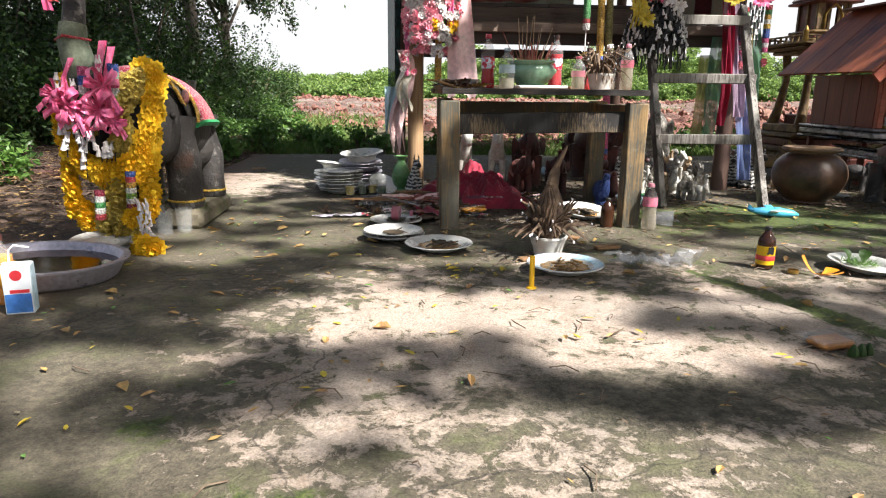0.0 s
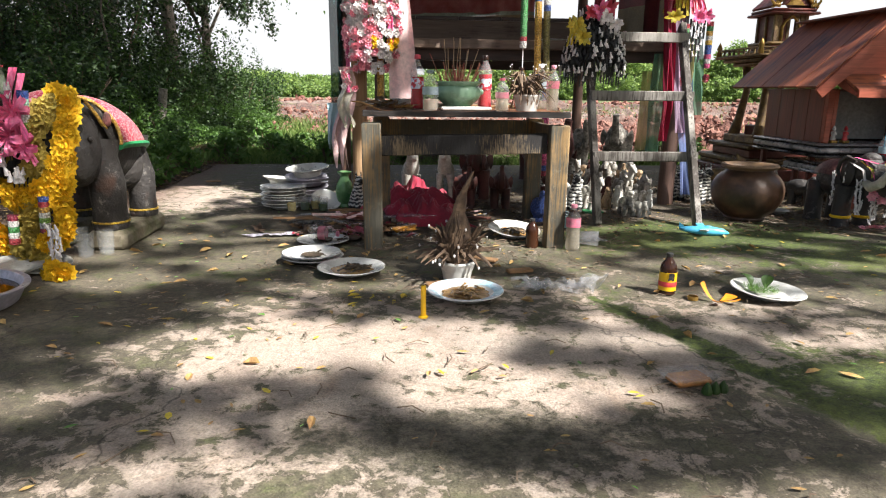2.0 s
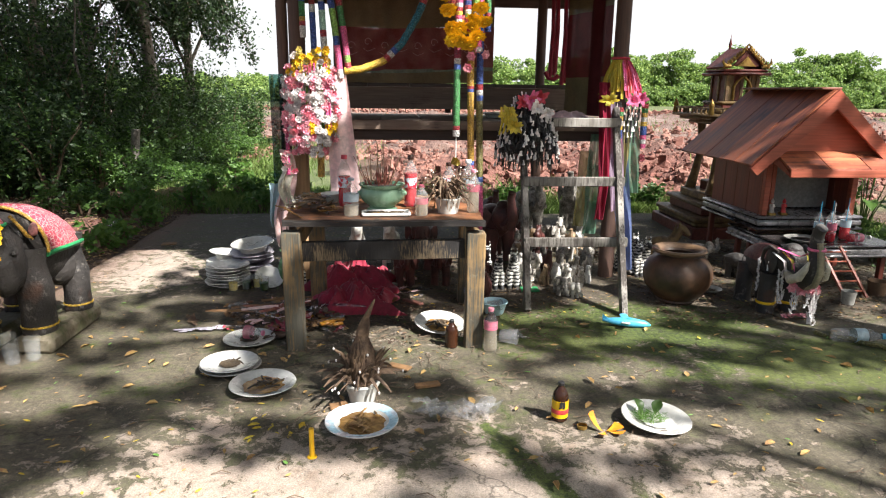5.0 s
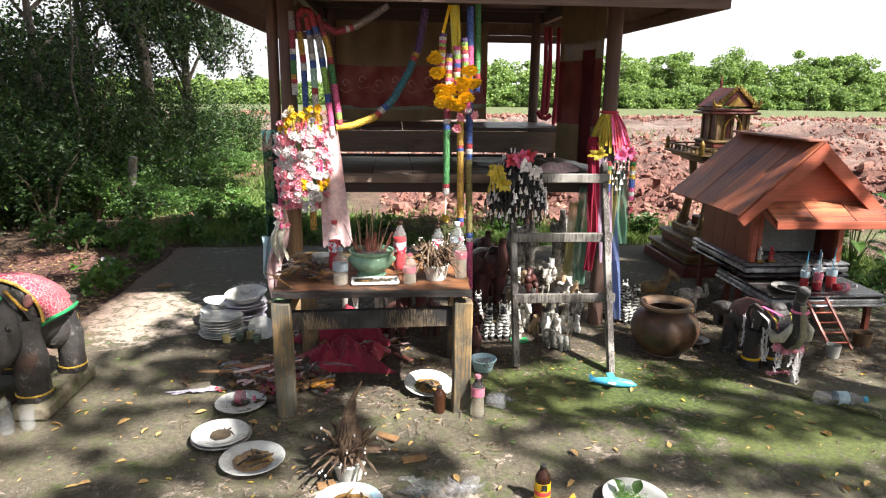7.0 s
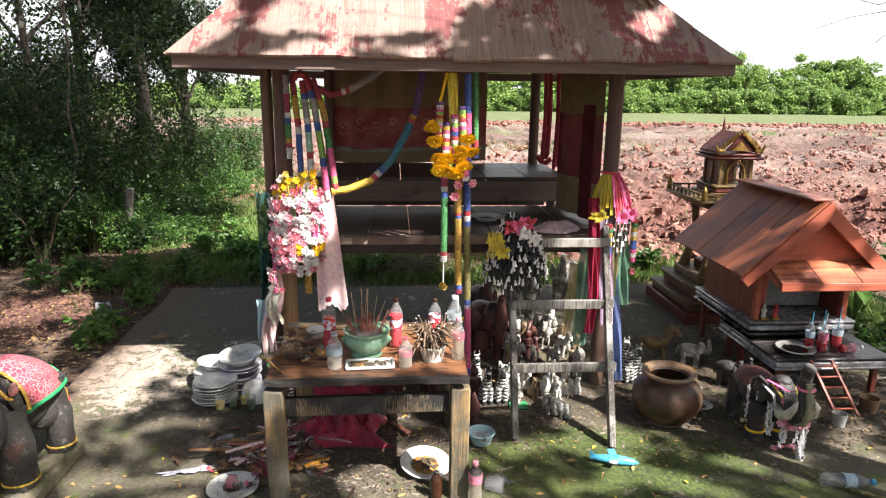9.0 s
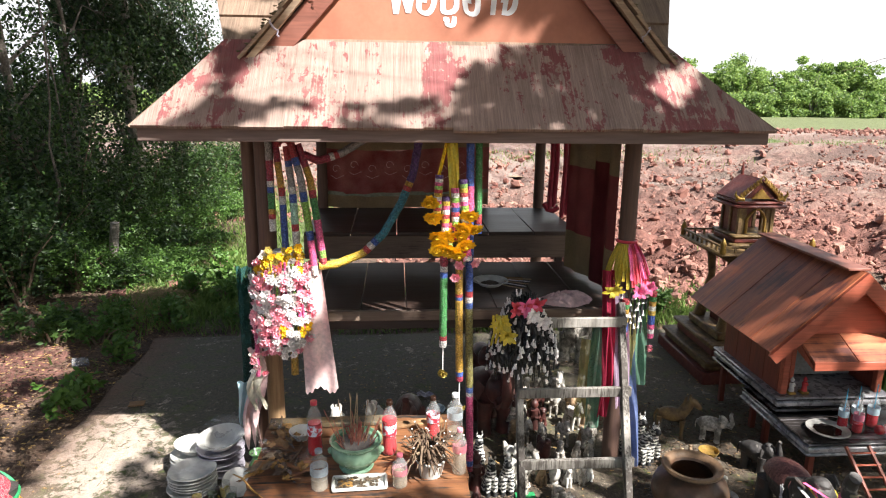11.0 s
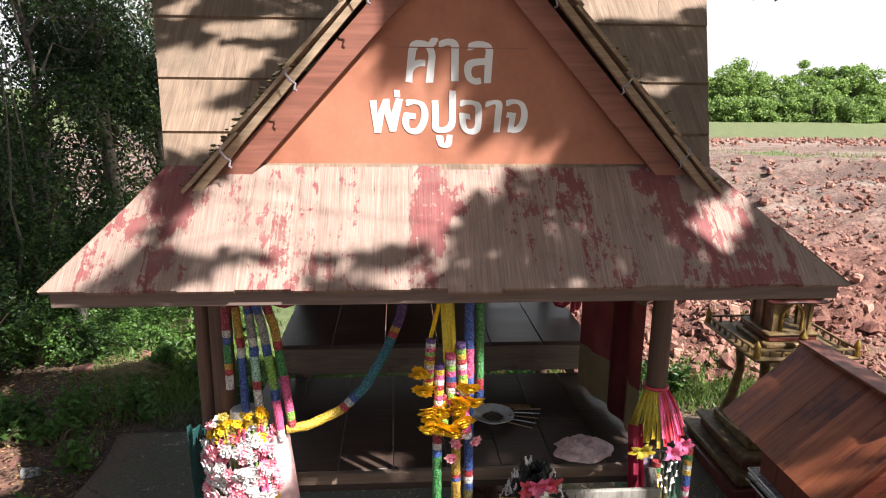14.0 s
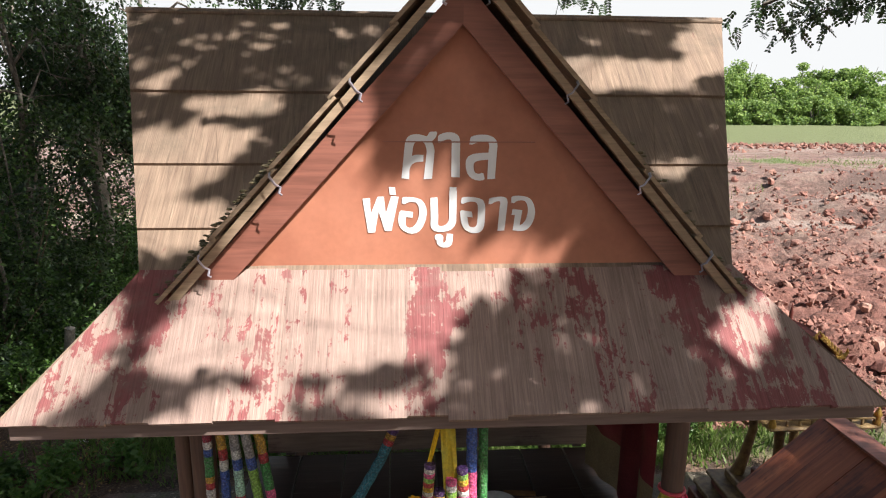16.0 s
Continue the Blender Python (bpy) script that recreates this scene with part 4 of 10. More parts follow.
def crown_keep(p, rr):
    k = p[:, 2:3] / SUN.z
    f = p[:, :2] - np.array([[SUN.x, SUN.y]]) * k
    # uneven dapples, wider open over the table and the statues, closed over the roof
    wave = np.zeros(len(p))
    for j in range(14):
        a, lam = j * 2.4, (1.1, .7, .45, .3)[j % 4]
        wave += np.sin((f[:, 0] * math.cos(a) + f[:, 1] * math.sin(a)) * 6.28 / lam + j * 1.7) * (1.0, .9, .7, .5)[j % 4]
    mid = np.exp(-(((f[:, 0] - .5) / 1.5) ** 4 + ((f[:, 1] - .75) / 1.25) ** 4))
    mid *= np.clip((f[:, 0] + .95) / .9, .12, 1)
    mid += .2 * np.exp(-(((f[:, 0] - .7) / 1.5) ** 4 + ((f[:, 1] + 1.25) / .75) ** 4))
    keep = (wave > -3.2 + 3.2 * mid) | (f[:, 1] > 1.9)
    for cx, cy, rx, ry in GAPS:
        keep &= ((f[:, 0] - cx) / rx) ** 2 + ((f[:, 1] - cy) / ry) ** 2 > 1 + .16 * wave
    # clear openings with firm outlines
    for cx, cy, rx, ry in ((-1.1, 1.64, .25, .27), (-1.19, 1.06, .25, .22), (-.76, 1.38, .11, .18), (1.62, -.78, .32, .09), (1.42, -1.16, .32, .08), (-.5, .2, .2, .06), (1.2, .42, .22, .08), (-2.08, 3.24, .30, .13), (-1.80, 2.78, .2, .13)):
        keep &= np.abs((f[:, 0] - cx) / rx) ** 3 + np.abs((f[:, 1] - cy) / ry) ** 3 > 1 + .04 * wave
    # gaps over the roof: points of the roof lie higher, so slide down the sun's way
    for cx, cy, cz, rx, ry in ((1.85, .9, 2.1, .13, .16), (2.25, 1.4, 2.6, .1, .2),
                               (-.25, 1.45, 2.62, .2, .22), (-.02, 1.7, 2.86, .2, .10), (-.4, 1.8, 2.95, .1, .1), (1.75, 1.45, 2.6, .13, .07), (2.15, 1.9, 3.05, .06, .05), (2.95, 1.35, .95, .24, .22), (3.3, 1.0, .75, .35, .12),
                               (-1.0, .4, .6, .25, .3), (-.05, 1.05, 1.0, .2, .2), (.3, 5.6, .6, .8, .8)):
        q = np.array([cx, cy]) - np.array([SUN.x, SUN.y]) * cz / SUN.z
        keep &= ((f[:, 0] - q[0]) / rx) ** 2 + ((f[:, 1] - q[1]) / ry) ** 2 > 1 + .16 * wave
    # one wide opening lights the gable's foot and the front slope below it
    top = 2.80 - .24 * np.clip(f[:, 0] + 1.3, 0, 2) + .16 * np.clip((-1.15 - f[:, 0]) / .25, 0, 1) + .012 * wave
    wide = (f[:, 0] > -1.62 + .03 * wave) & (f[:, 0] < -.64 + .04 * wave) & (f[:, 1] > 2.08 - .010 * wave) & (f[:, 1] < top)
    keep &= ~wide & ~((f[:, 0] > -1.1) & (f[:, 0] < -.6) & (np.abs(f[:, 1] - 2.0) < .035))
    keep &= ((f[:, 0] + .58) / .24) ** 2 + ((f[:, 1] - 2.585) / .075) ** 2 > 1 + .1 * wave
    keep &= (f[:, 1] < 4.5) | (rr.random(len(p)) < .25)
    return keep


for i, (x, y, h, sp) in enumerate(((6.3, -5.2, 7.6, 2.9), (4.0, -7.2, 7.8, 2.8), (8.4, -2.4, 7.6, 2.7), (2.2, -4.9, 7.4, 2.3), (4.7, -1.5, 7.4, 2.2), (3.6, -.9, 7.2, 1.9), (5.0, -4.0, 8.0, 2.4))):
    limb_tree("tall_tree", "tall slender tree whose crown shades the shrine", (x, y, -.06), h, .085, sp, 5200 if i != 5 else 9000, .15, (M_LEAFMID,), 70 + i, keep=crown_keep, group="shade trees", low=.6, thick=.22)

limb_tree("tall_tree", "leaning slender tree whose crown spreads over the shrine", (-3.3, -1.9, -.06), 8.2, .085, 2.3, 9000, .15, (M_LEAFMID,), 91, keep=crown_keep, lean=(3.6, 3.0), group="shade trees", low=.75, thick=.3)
# unseen tree added to darken the wood; only leaves that shade it are kept
limb_tree("tall_tree", "unseen leaning tree added to shade the wood's edge", (-5.4, -1.2, -.06), 9.4, .10, 3.0, 20000, .16, (M_LEAFMID,), 93, keep=lambda p, rr: (lambda f: ((f[:, 0] < -2.9) & (f[:, 1] > 3.2)) | ((f[:, 0] < -1.75) & (f[:, 1] > 4.9) & (f[:, 1] < 9.5)))(p[:, :2] - np.array([[SUN.x, SUN.y]]) * p[:, 2:3] / SUN.z), lean=(6.0, 3.5), group="shade trees", low=.75, thick=.3)


def feather_leaf(g, p, d, size, r):
    """A drooping compound leaf: a thin stalk with pairs of small oval leaflets."""
    d = Vector(d).normalized()
    s = d.cross(Vector((r.uniform(-1, 1), r.uniform(-1, 1), 1))).normalized()
    up = s.cross(d)
    for i in range(6):
        for q in (-1, 1):
            a = Vector(p) + d * size * (i + .6) / 6 - Vector((0, 0, size * .25 * (i / 6) ** 2))
            e = (s * q + d * r.uniform(.2, .7) + up * r.uniform(-.5, .3)).normalized() * size * r.uniform(.26, .36)
            w = e.cross(up).normalized() * size * .085
            g.add([a, a + e * .3 + w, a + e * .7 + w * .9, a + e, a + e * .7 - w * .9, a + e * .3 - w], [(0, 1, 2, 3, 4, 5)])
    g.tube([p, Vector(p) + d * size * .5 - Vector((0, 0, size * .06)), Vector(p) + d * size - Vector((0, 0, size * .25))], .0011, 4)


def bough(points, n, size, seed, label):
    ob = thing("bough", label, "branch", group="overhanging boughs")
    w = Geo()
    w.tube(points, [.03 * (1 - i / len(points)) + .004 for i in range(len(points))], 7)
    part("limb", w, M_BARK, ob)
    r = random.Random(seed)
    g = Geo()
    for i in range(n):
        k = r.uniform(.45, .999) * (len(points) - 1)
        p = Vector(points[int(k)]).lerp(Vector(points[min(int(k) + 1, len(points) - 1)]), k % 1)
        p += Vector((r.uniform(-.2, .2), r.uniform(-.2, .2), r.uniform(-.22, .06)))
        feather_leaf(g, p, (r.uniform(-1, 1), r.uniform(-1, 1), r.uniform(-1.2, -.1)), size, r)
    part("leaves", g, M_LEAFDARK, ob, smooth=0)
    return ob


bough([(7.6, -1.5, 6.5), (5.6, .8, 5.0), (3.9, 2.0, 4.0), (2.72, 2.6, 3.44)], 620, .085, 5, "leafy bough of feathered leaves hanging into view")
bough([(6.5, 7.0, 7.0), (4.6, 5.8, 5.6), (3.2, 4.9, 4.5), (2.05, 4.4, 3.80)], 260, .11, 9, "leafy bough of feathered leaves above the roof")
bough([(-4.3, 5.0, 5.0), (-2.2, 4.7, 4.4), (-.9, 4.4, 3.95), (.2, 4.3, 3.72)], 260, .11, 11, "leafy bough from the wood above the roof")
g = Geo()
g.tube(hair_curve((5.6, 1.5, 3.2), (3.62, 2.3, 2.27), .1, 9, .03, 4), [.008, .008, .007, .006, .005, .005, .004, .003, .002, .0015], 5)
g.tube(hair_curve((4.4, 1.95, 2.55), (3.75, 2.0, 2.44), .05, 5, .02, 5), .003, 4)
g.tube(hair_curve((4.2, 2.05, 2.46), (3.9, 2.0, 2.16), .02, 5, .02, 6), .003, 4)
single("bare_twig", g, M_TWIG, "thin bare twig against the sky", "branch")


def canopy(name, label, base, size, n, leaf, mats, seed, group):
    """A far tree seen as trunk and rounded crown of clumps."""
    r = random.Random(seed)
    ob = thing(name, label, "tree", pose(*base), group)
    w = Geo()
    clumps = []
    for i in range(4):
        a = r.uniform(0, 6.28)
        e = Vector((math.cos(a) * size[0] * .5, math.sin(a) * size[1] * .5, size[2] * r.uniform(.55, .85)))
        w.tube([(0, 0, -.3), e * .45 + Vector((0, 0, .4)), e], [.09, .06, .02], 6)
    part("trunk", w, M_BARKPALE, ob)
    rr = np.random.default_rng(seed)
    m = 34
    th, ph = rr.random(m) * 6.28, rr.random(m)
    cl = np.stack([np.cos(th) * size[0] * np.sqrt(ph), np.sin(th) * size[1] * np.sqrt(ph), size[2] * (.02 + .86 * rr.random(m) * (1 - .32 * ph))], 1)
    rad = (.22 + .16 * rr.random(m)) * min(size[0], 2.6)
    k = rr.integers(0, m, n)
    d = unit(rr.normal(size=(n, 3))) * (rad[k] * (.6 + .5 * rr.random(n)))[:, None]
    c = cl[k] + d * np.array([1, 1, .7])
    c = c[c[:, 2] > -.1]
    for i, q in enumerate(np.array_split(np.arange(len(c)), len(mats))):
        part("crown", leaf_mesh("crown", c[q], leaf, mats[i], .1, .7, seed + i), mats[i], ob)
    return ob


FAR_Y = 68.0
for i in range(70):
    r = random.Random(500 + i)
    x = -34 + i * 1.9 + r.uniform(-1.2, 1.2)
    y = FAR_Y + r.uniform(0, 6)
    h = 2.2 + .9 * r.random() if x < 6 else (4.3 + 2.6 * r.random()) + (.8 if 30 < x < 55 else 0)
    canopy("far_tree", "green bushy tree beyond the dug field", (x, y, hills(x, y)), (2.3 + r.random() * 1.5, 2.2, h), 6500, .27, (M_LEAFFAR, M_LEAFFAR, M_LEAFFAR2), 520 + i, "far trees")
for i in range(60):
    r = random.Random(800 + i)
    x, y = -30 + i * 2.0 + r.uniform(-.8, .8), FAR_Y - 2.5 + r.uniform(-1, 1)
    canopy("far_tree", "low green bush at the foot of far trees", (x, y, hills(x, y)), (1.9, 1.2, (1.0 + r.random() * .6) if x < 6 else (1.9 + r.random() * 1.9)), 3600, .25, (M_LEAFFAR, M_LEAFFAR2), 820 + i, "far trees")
# leafy twigs that hang from the wood's edge into the open
for i in range(26):
    r = random.Random(1200 + i)
    x, y = -2.0 - .075 * i + r.uniform(-.12, .12), 8.6 + r.uniform(-1.2, 1.0)
    z0 = 1.55 + .02 * i + r.uniform(-.1, .6)
    g = Geo()
    pts = hair_curve((x - .9, y + .2, z0 + r.uniform(1.2, 2.0)), (x, y, z0), -.22, 9, .06, 60 + i)
    g.tube(pts, [.011 - .0009 * k for k in range(10)], 5)
    ob = thing("hanging_twig", "dark leafy twig hanging from the wood", "branch", group="hanging twigs")
    part("stem", g, M_TWIG, ob)
    rr = np.random.default_rng(1300 + i)
    q = np.array([list(p) for p in pts])
    k = rr.integers(0, len(q) - 1, 1100)
    t = rr.random((1100, 1))
    c = q[k] + (q[k + 1] - q[k]) * t + rr.normal(size=(1100, 3)) * np.array([.15, .14, .12]) * (1.15 - .09 * (k[:, None] + t))
    part("leaves", leaf_mesh("leaves", c, .06, M_LEAFDARK, .9, .5, 1400 + i), M_LEAFDARK, ob)


def grass_patch(name, label, spots, n, seed, h=.16):
    rr = np.random.default_rng(seed)
    vs = []
    s = np.array(spots)
    k = rr.integers(0, len(s), n)
    x, y = s[k, 0] + rr.normal(size=n) * s[k, 2], s[k, 1] + rr.normal(size=n) * s[k, 3]
    ok = ~((x > -1.6) & (x < 4.35) & (y < 3.45))
    x, y = x[ok], y[ok]
    n = len(x)
    z = np.array([hills(a, b2) for a, b2 in zip(x, y)])
    a = rr.random(n) * 6.28
    hh, w = h * (.4 + rr.random(n)), .004 + .005 * rr.random(n)
    lean = rr.normal(size=(n, 2)) * .4 * hh[:, None]
    p = np.stack([x, y, z - .02], 1)
    side = np.stack([np.cos(a) * w, np.sin(a) * w, 0 * a], 1)
    mid = p + np.stack([lean[:, 0] * .4, lean[:, 1] * .4, hh * .6], 1)
    tip = p + np.stack([lean[:, 0], lean[:, 1], hh], 1)
    v = np.stack([p - side, p + side, mid + side * .8, tip, mid - side * .8], 1).reshape(-1, 3)
    q = np.arange(n)[:, None] * 5 + np.arange(5)[None]
    me = fast_mesh(name, v, q, M_GRASS)
    tagged(new(name, me), label, "grass", kind="stuff")


grass_patch("grass", "green grass along the slab and the wood's edge", ((3.0, 4.0, .8, .25), (1.2, 4.0, .7, .3), (-.6, 4.4, .5, .3),
                                                                       (4.6, 2.6, .2, 1.0), (2.2, 3.8, .5, .18), (.2, 4.3, .9, .4), (-1.5, 6.5, .35, 1.4), (-1.6, 4.6, .35, .6)), 30000, 5, .10)
grass_patch("tall_grass", "tall pale grass at the field's edge", ((-1.6, 10, .7, 1.5), (6, 20, 3, .8), (20, 27, 4, .8)), 5000, 6, .16)

# low weeds and dead brush between the slab and the wood
for i in range(34):
    r = random.Random(900 + i)
    x, y = r.choice(((-2.9, 1.8), (-1.6, 3.3), (-1.4, 3.7), (-1.2, 4.4), (-1.5, 5.0), (-.9, 5.5), (-.5, 3.8), (.5, 3.8), (1.6, 3.8), (3.0, 3.8), (-2.3, 3.3)))
    x, y = x + r.uniform(-.4, .4), y + r.uniform(-.12, .3)
    if x > -1.62 and y < 3.5:
        y = 3.6
    shrub((x, y, hills(x, y)), (.16, .16, r.uniform(.12, .26)), 320, .055, (M_LEAFLIGHT if i % 2 else M_LEAFMID,), 910 + i, "low green weed at the slab's edge", "weed", "weeds")
g = Geo()
r = random.Random(66)
for i in range(700):
    x, y = r.gauss(.7, .55), r.gauss(3.95, .16)
    if y < 3.5:
        continue
    a, L = r.uniform(0, 6.28), r.uniform(.08, .3)
    z = hills(x, y) + r.random() ** 2 * .22 * math.exp(-((x - .7) / .6) ** 2)
    g.tube([(x, y, z), (x + math.cos(a) * L * .5, y + math.sin(a) * L * .5, z + r.uniform(-.02, .05)), (x + math.cos(a) * L, y + math.sin(a) * L, z + r.uniform(-.05, .03))], .0028, 3)
tagged(part("brushwood", g, M_TWIG), "heap of dead brown brushwood behind the slab", "brushwood", kind="stuff")

# stump_post and other odds and ends follow below

# ---- the shrine pavilion ----
PX0, PX1, PY0, PY1 = -.11, 1.79, 1.18, 3.05
DECK, BENCH = .97, 1.19
pav = thing("shrine_pavilion", "open wooden shrine pavilion with faded brown roof", "shrine")
for x, y, pale in ((PX0, PY0, True), (PX1, PY0, False), (PX0 + .08, PY1, False), (1.71, PY1, False)):
    g = Geo()
    rr_ = .046 if y == PY0 else .042
    if x == PX0:
        p = part("post", Geo().tube([(x, y, -.05), (x, y, .45), (x, y, .95)], [rr_ * 1.05, rr_, rr_], 14), M_PALEPOST, pav)
        part("post", Geo().tube([(x, y, .95), (x, y, 2.1)], rr_ * 1.02, 14), M_POST, pav)
        part("post", Geo().tube([(x - .09, y + .05, -.05), (x - .09, y + .05, 2.1)], .032, 12), M_POST, pav)
    else:
        part("post", Geo().tube([(x, y, -.05), (x, y, .9), (x, y, 2.1)], [rr_ * 1.08, rr_, rr_ * .97], 14), M_POST, pav)
# deck boards and bench boards
for i in range(8):
    w = (PX1 - PX0 + .06) / 8
    part("deck_board", Geo().box((PX0 - .02 + w * (i + .5), 1.66, DECK - .0125), (w - .004, .98, .025), b=.003), M_DARKWOOD, pav)
part("deck_edge", Geo().box(((PX0 + PX1) / 2, 1.155, DECK - .03), (PX1 - PX0 + .02, .03, .055), b=.004), M_BENCHFACE, pav, "bare front edge board")
part("beam", Geo().box(((PX0 + PX1) / 2, 1.21, DECK - .085), (PX1 - PX0, .05, .07), b=.004), M_BEAM, pav)
part("beam", Geo().box(((PX0 + PX1) / 2, 2.9, DECK - .085), (PX1 - PX0, .05, .07), b=.004), M_BEAM, pav)
for i in range(6):
    x0, x1 = -.06, 1.79
    w = (x1 - x0) / 6
    part("bench_board", Geo().box((x0 + w * (i + .5), 2.58, BENCH - .0125), (w - .005, .94, .025), b=.003), M_DARKWOOD, pav)
part("bench_front", Geo().box((.865, 2.125, BENCH - .105), (1.85, .025, .155), b=.004), M_BENCHFACE, pav, "worn brown front board")
part("bench_side", Geo().box((1.775, 2.58, BENCH - .105), (.025, .90, .155), b=.004), M_BENCHFACE, pav)
for x in (.05, .9, 1.68):
    for y in (2.2, 2.95):
        part("bench_leg", Geo().box((x, y, DECK + .025), (.05, .05, .08), b=.003), M_BEAM, pav)
# eave frame
EZ, EY, EX0, EX1, EYB = 1.955, .735, -.55, 2.255, 3.55
for a, b2 in (((EX0, EY), (EX1, EY)), ((EX1, EY), (EX1, EYB)), ((EX1, EYB), (EX0, EYB)), ((EX0, EYB), (EX0, EY))):
    a, b2 = Vector((*a, 0)), Vector((*b2, 0))
    c, d = (a + b2) / 2, b2 - a
    m = pose(c.x, c.y, EZ - .035, 0, 0, math.degrees(math.atan2(d.y, d.x)))
    inset = .02 if abs(d.y) > .1 else 0
    part("fascia", Geo().box((0, 0.012, 0), (d.length - 2 * inset, .022, .065), b=.003), M_FASCIA, pav, at=m)
for y in (1.18, 3.05):
    part("beam", Geo().box((.85, y, 2.06), (2.0, .06, .09), b=.004), M_BEAM, pav)
for x in (-.11, 1.79):
    part("beam", Geo().box((x, 2.1, 2.06), (.05, 1.9, .09), b=.004), M_BEAM, pav)
part("ceiling_board", Geo().box((.85, 2.1, 2.125), (2.2, 2.2, .015)), M_BEAM, pav)

# skirt roof: planks running down the front slope, cut along the hips
TZ, TY, TX0, TX1 = 2.30, 1.085, -.245, 1.885


def slope_plank(s0, s1, a, b2, c, d, thick=.016, lift=0.0):
    """A plank between two cuts s0..s1 of the quad a-b (low edge) and d-c (high edge)."""
    a, b2, c, d = (Vector(q) for q in (a, b2, c, d))
    lo0, lo1, hi0, hi1 = a.lerp(b2, s0), a.lerp(b2, s1), d.lerp(c, s0), d.lerp(c, s1)
    nrm = (lo1 - lo0).cross(hi0 - lo0).normalized()
    if nrm.z < 0:
        nrm = -nrm
    g = Geo()
    up = nrm * lift
    vs = [p + up for p in (lo0, lo1, hi1, hi0)]
    vs += [p + nrm * thick for p in vs]
    g.add(vs, [(0, 1, 2, 3), (4, 5, 6, 7), (0, 1, 5, 4), (1, 2, 6, 5), (2, 3, 7, 6), (3, 0, 4, 7)])
    return g


r = random.Random(4)
# front planks all run straight down the slope; the end ones are cut by the hips
xs = [EX0 - .015]
while xs[-1] < EX1:
    xs.append(min(xs[-1] + r.choice((.13, .15, .17, .19, .21)), EX1 + .015))
    if EX1 + .015 - xs[-1] < .08:
        xs[-1] = EX1 + .015


def skirt_plank(x0, x1, lift, over):
    lo = Vector((0, EY - .02 - over, EZ - .012 - over))
    run = Vector((0, TY - EY, TZ - EZ))
    nrm = Vector((0, -run.z, run.y)).normalized()

    def depth(x):
        if x < TX0:
            return max(0, (x - EX0) / (TX0 - EX0))
        if x > TX1:
            return max(0, (EX1 - x) / (EX1 - TX1))
        return 1.0
    cut = sorted({x0, x1} | {c for c in (TX0, TX1) if x0 < c < x1})
    low = [Vector((x, 0, 0)) + lo for x in cut]
    high = [Vector((x, 0, 0)) + lo + run * depth(x) * 1.10 for x in reversed(cut)]
    ring = low + high
    n = len(ring)
    g = Geo()
    g.add([p + nrm * (.002 + lift) for p in ring] + [p + nrm * (.018 + lift) for p in ring],
          [tuple(reversed(range(n))), tuple(range(n, 2 * n))] + [(i, (i + 1) % n, (i + 1) % n + n, i + n) for i in range(n)])
    return g


for a, b2 in zip(xs, xs[1:]):
    part("roof_plank", skirt_plank(a + .0004, b2 - .0004, r.uniform(0, .0025), r.choice((0, 0, .004, .012))), M_PLANK, pav, smooth=0)
for sx in (0, 1):
    ex, tx = (EX1, TX1) if sx else (EX0, TX0)
    for i in range(13):
        g = slope_plank(i / 13, (i + .985) / 13, (ex + (.015 if sx else -.015), EY - .02, EZ - .012), (ex + (.015 if sx else -.015), EYB, EZ - .012), (tx, EYB - .35, TZ), (tx, TY, TZ), lift=.001)
        part("roof_plank", g, M_SHINGLE, pav, smooth=0)
part("back_roof", slope_plank(0, 1, (EX0, EYB, EZ), (EX1, EYB, EZ), (TX1, EYB - .35, TZ), (TX0, EYB - .35, TZ)), M_SHINGLE, pav, smooth=0)

# main roof: rows of shingle boards that widen to the ridge, both slopes
RY, RZ, RX0, RX1 = 2.16, 3.30, -.60, 2.27
GXC, GZ = .868, 3.38


def roof_x(t):
    return TX0 + (RX0 - TX0) * t, TX1 + (RX1 - TX1) * t


rows_t = (0.0, .145, .355, .63, 1.0)
for back in (0, 1):
    for k in range(4):
        t0, t1 = rows_t[k] + (.010 if k == 0 else 0), rows_t[k + 1]

        def at(s, t, up=0.0):
            x0, x1 = roof_x(t)
            y = TY + (RY - TY) * t
            if back:
                y = 2 * RY - y
            return Vector((x0 + (x1 - x0) * s, y, TZ + (RZ - TZ) * t + up))
        s, n_row = 0.0, 0
        while s < 1:
            e = min(1.0, s + r.uniform(.11, .21))
            if 1 - e < .05:
                e = 1.0
            g = Geo()
            q = [at(s + .0002, t0 - .012, .012), at(e - .0002, t0 - .012, .012), at(e - .0002, t1 + .01, -.006), at(s + .0002, t1 + .01, -.006)]
            j = r.uniform(0, .002)
            g.add([p + Vector((0, 0, j)) for p in q] + [p + Vector((0, (.008 if back else -.008), .012 + j)) for p in q],
                  [(0, 1, 2, 3), (4, 5, 6, 7), (0, 1, 5, 4), (1, 2, 6, 5), (2, 3, 7, 6), (3, 0, 4, 7)])
            part("shingle", g, M_SHINGLE, pav, smooth=0)
            s = e
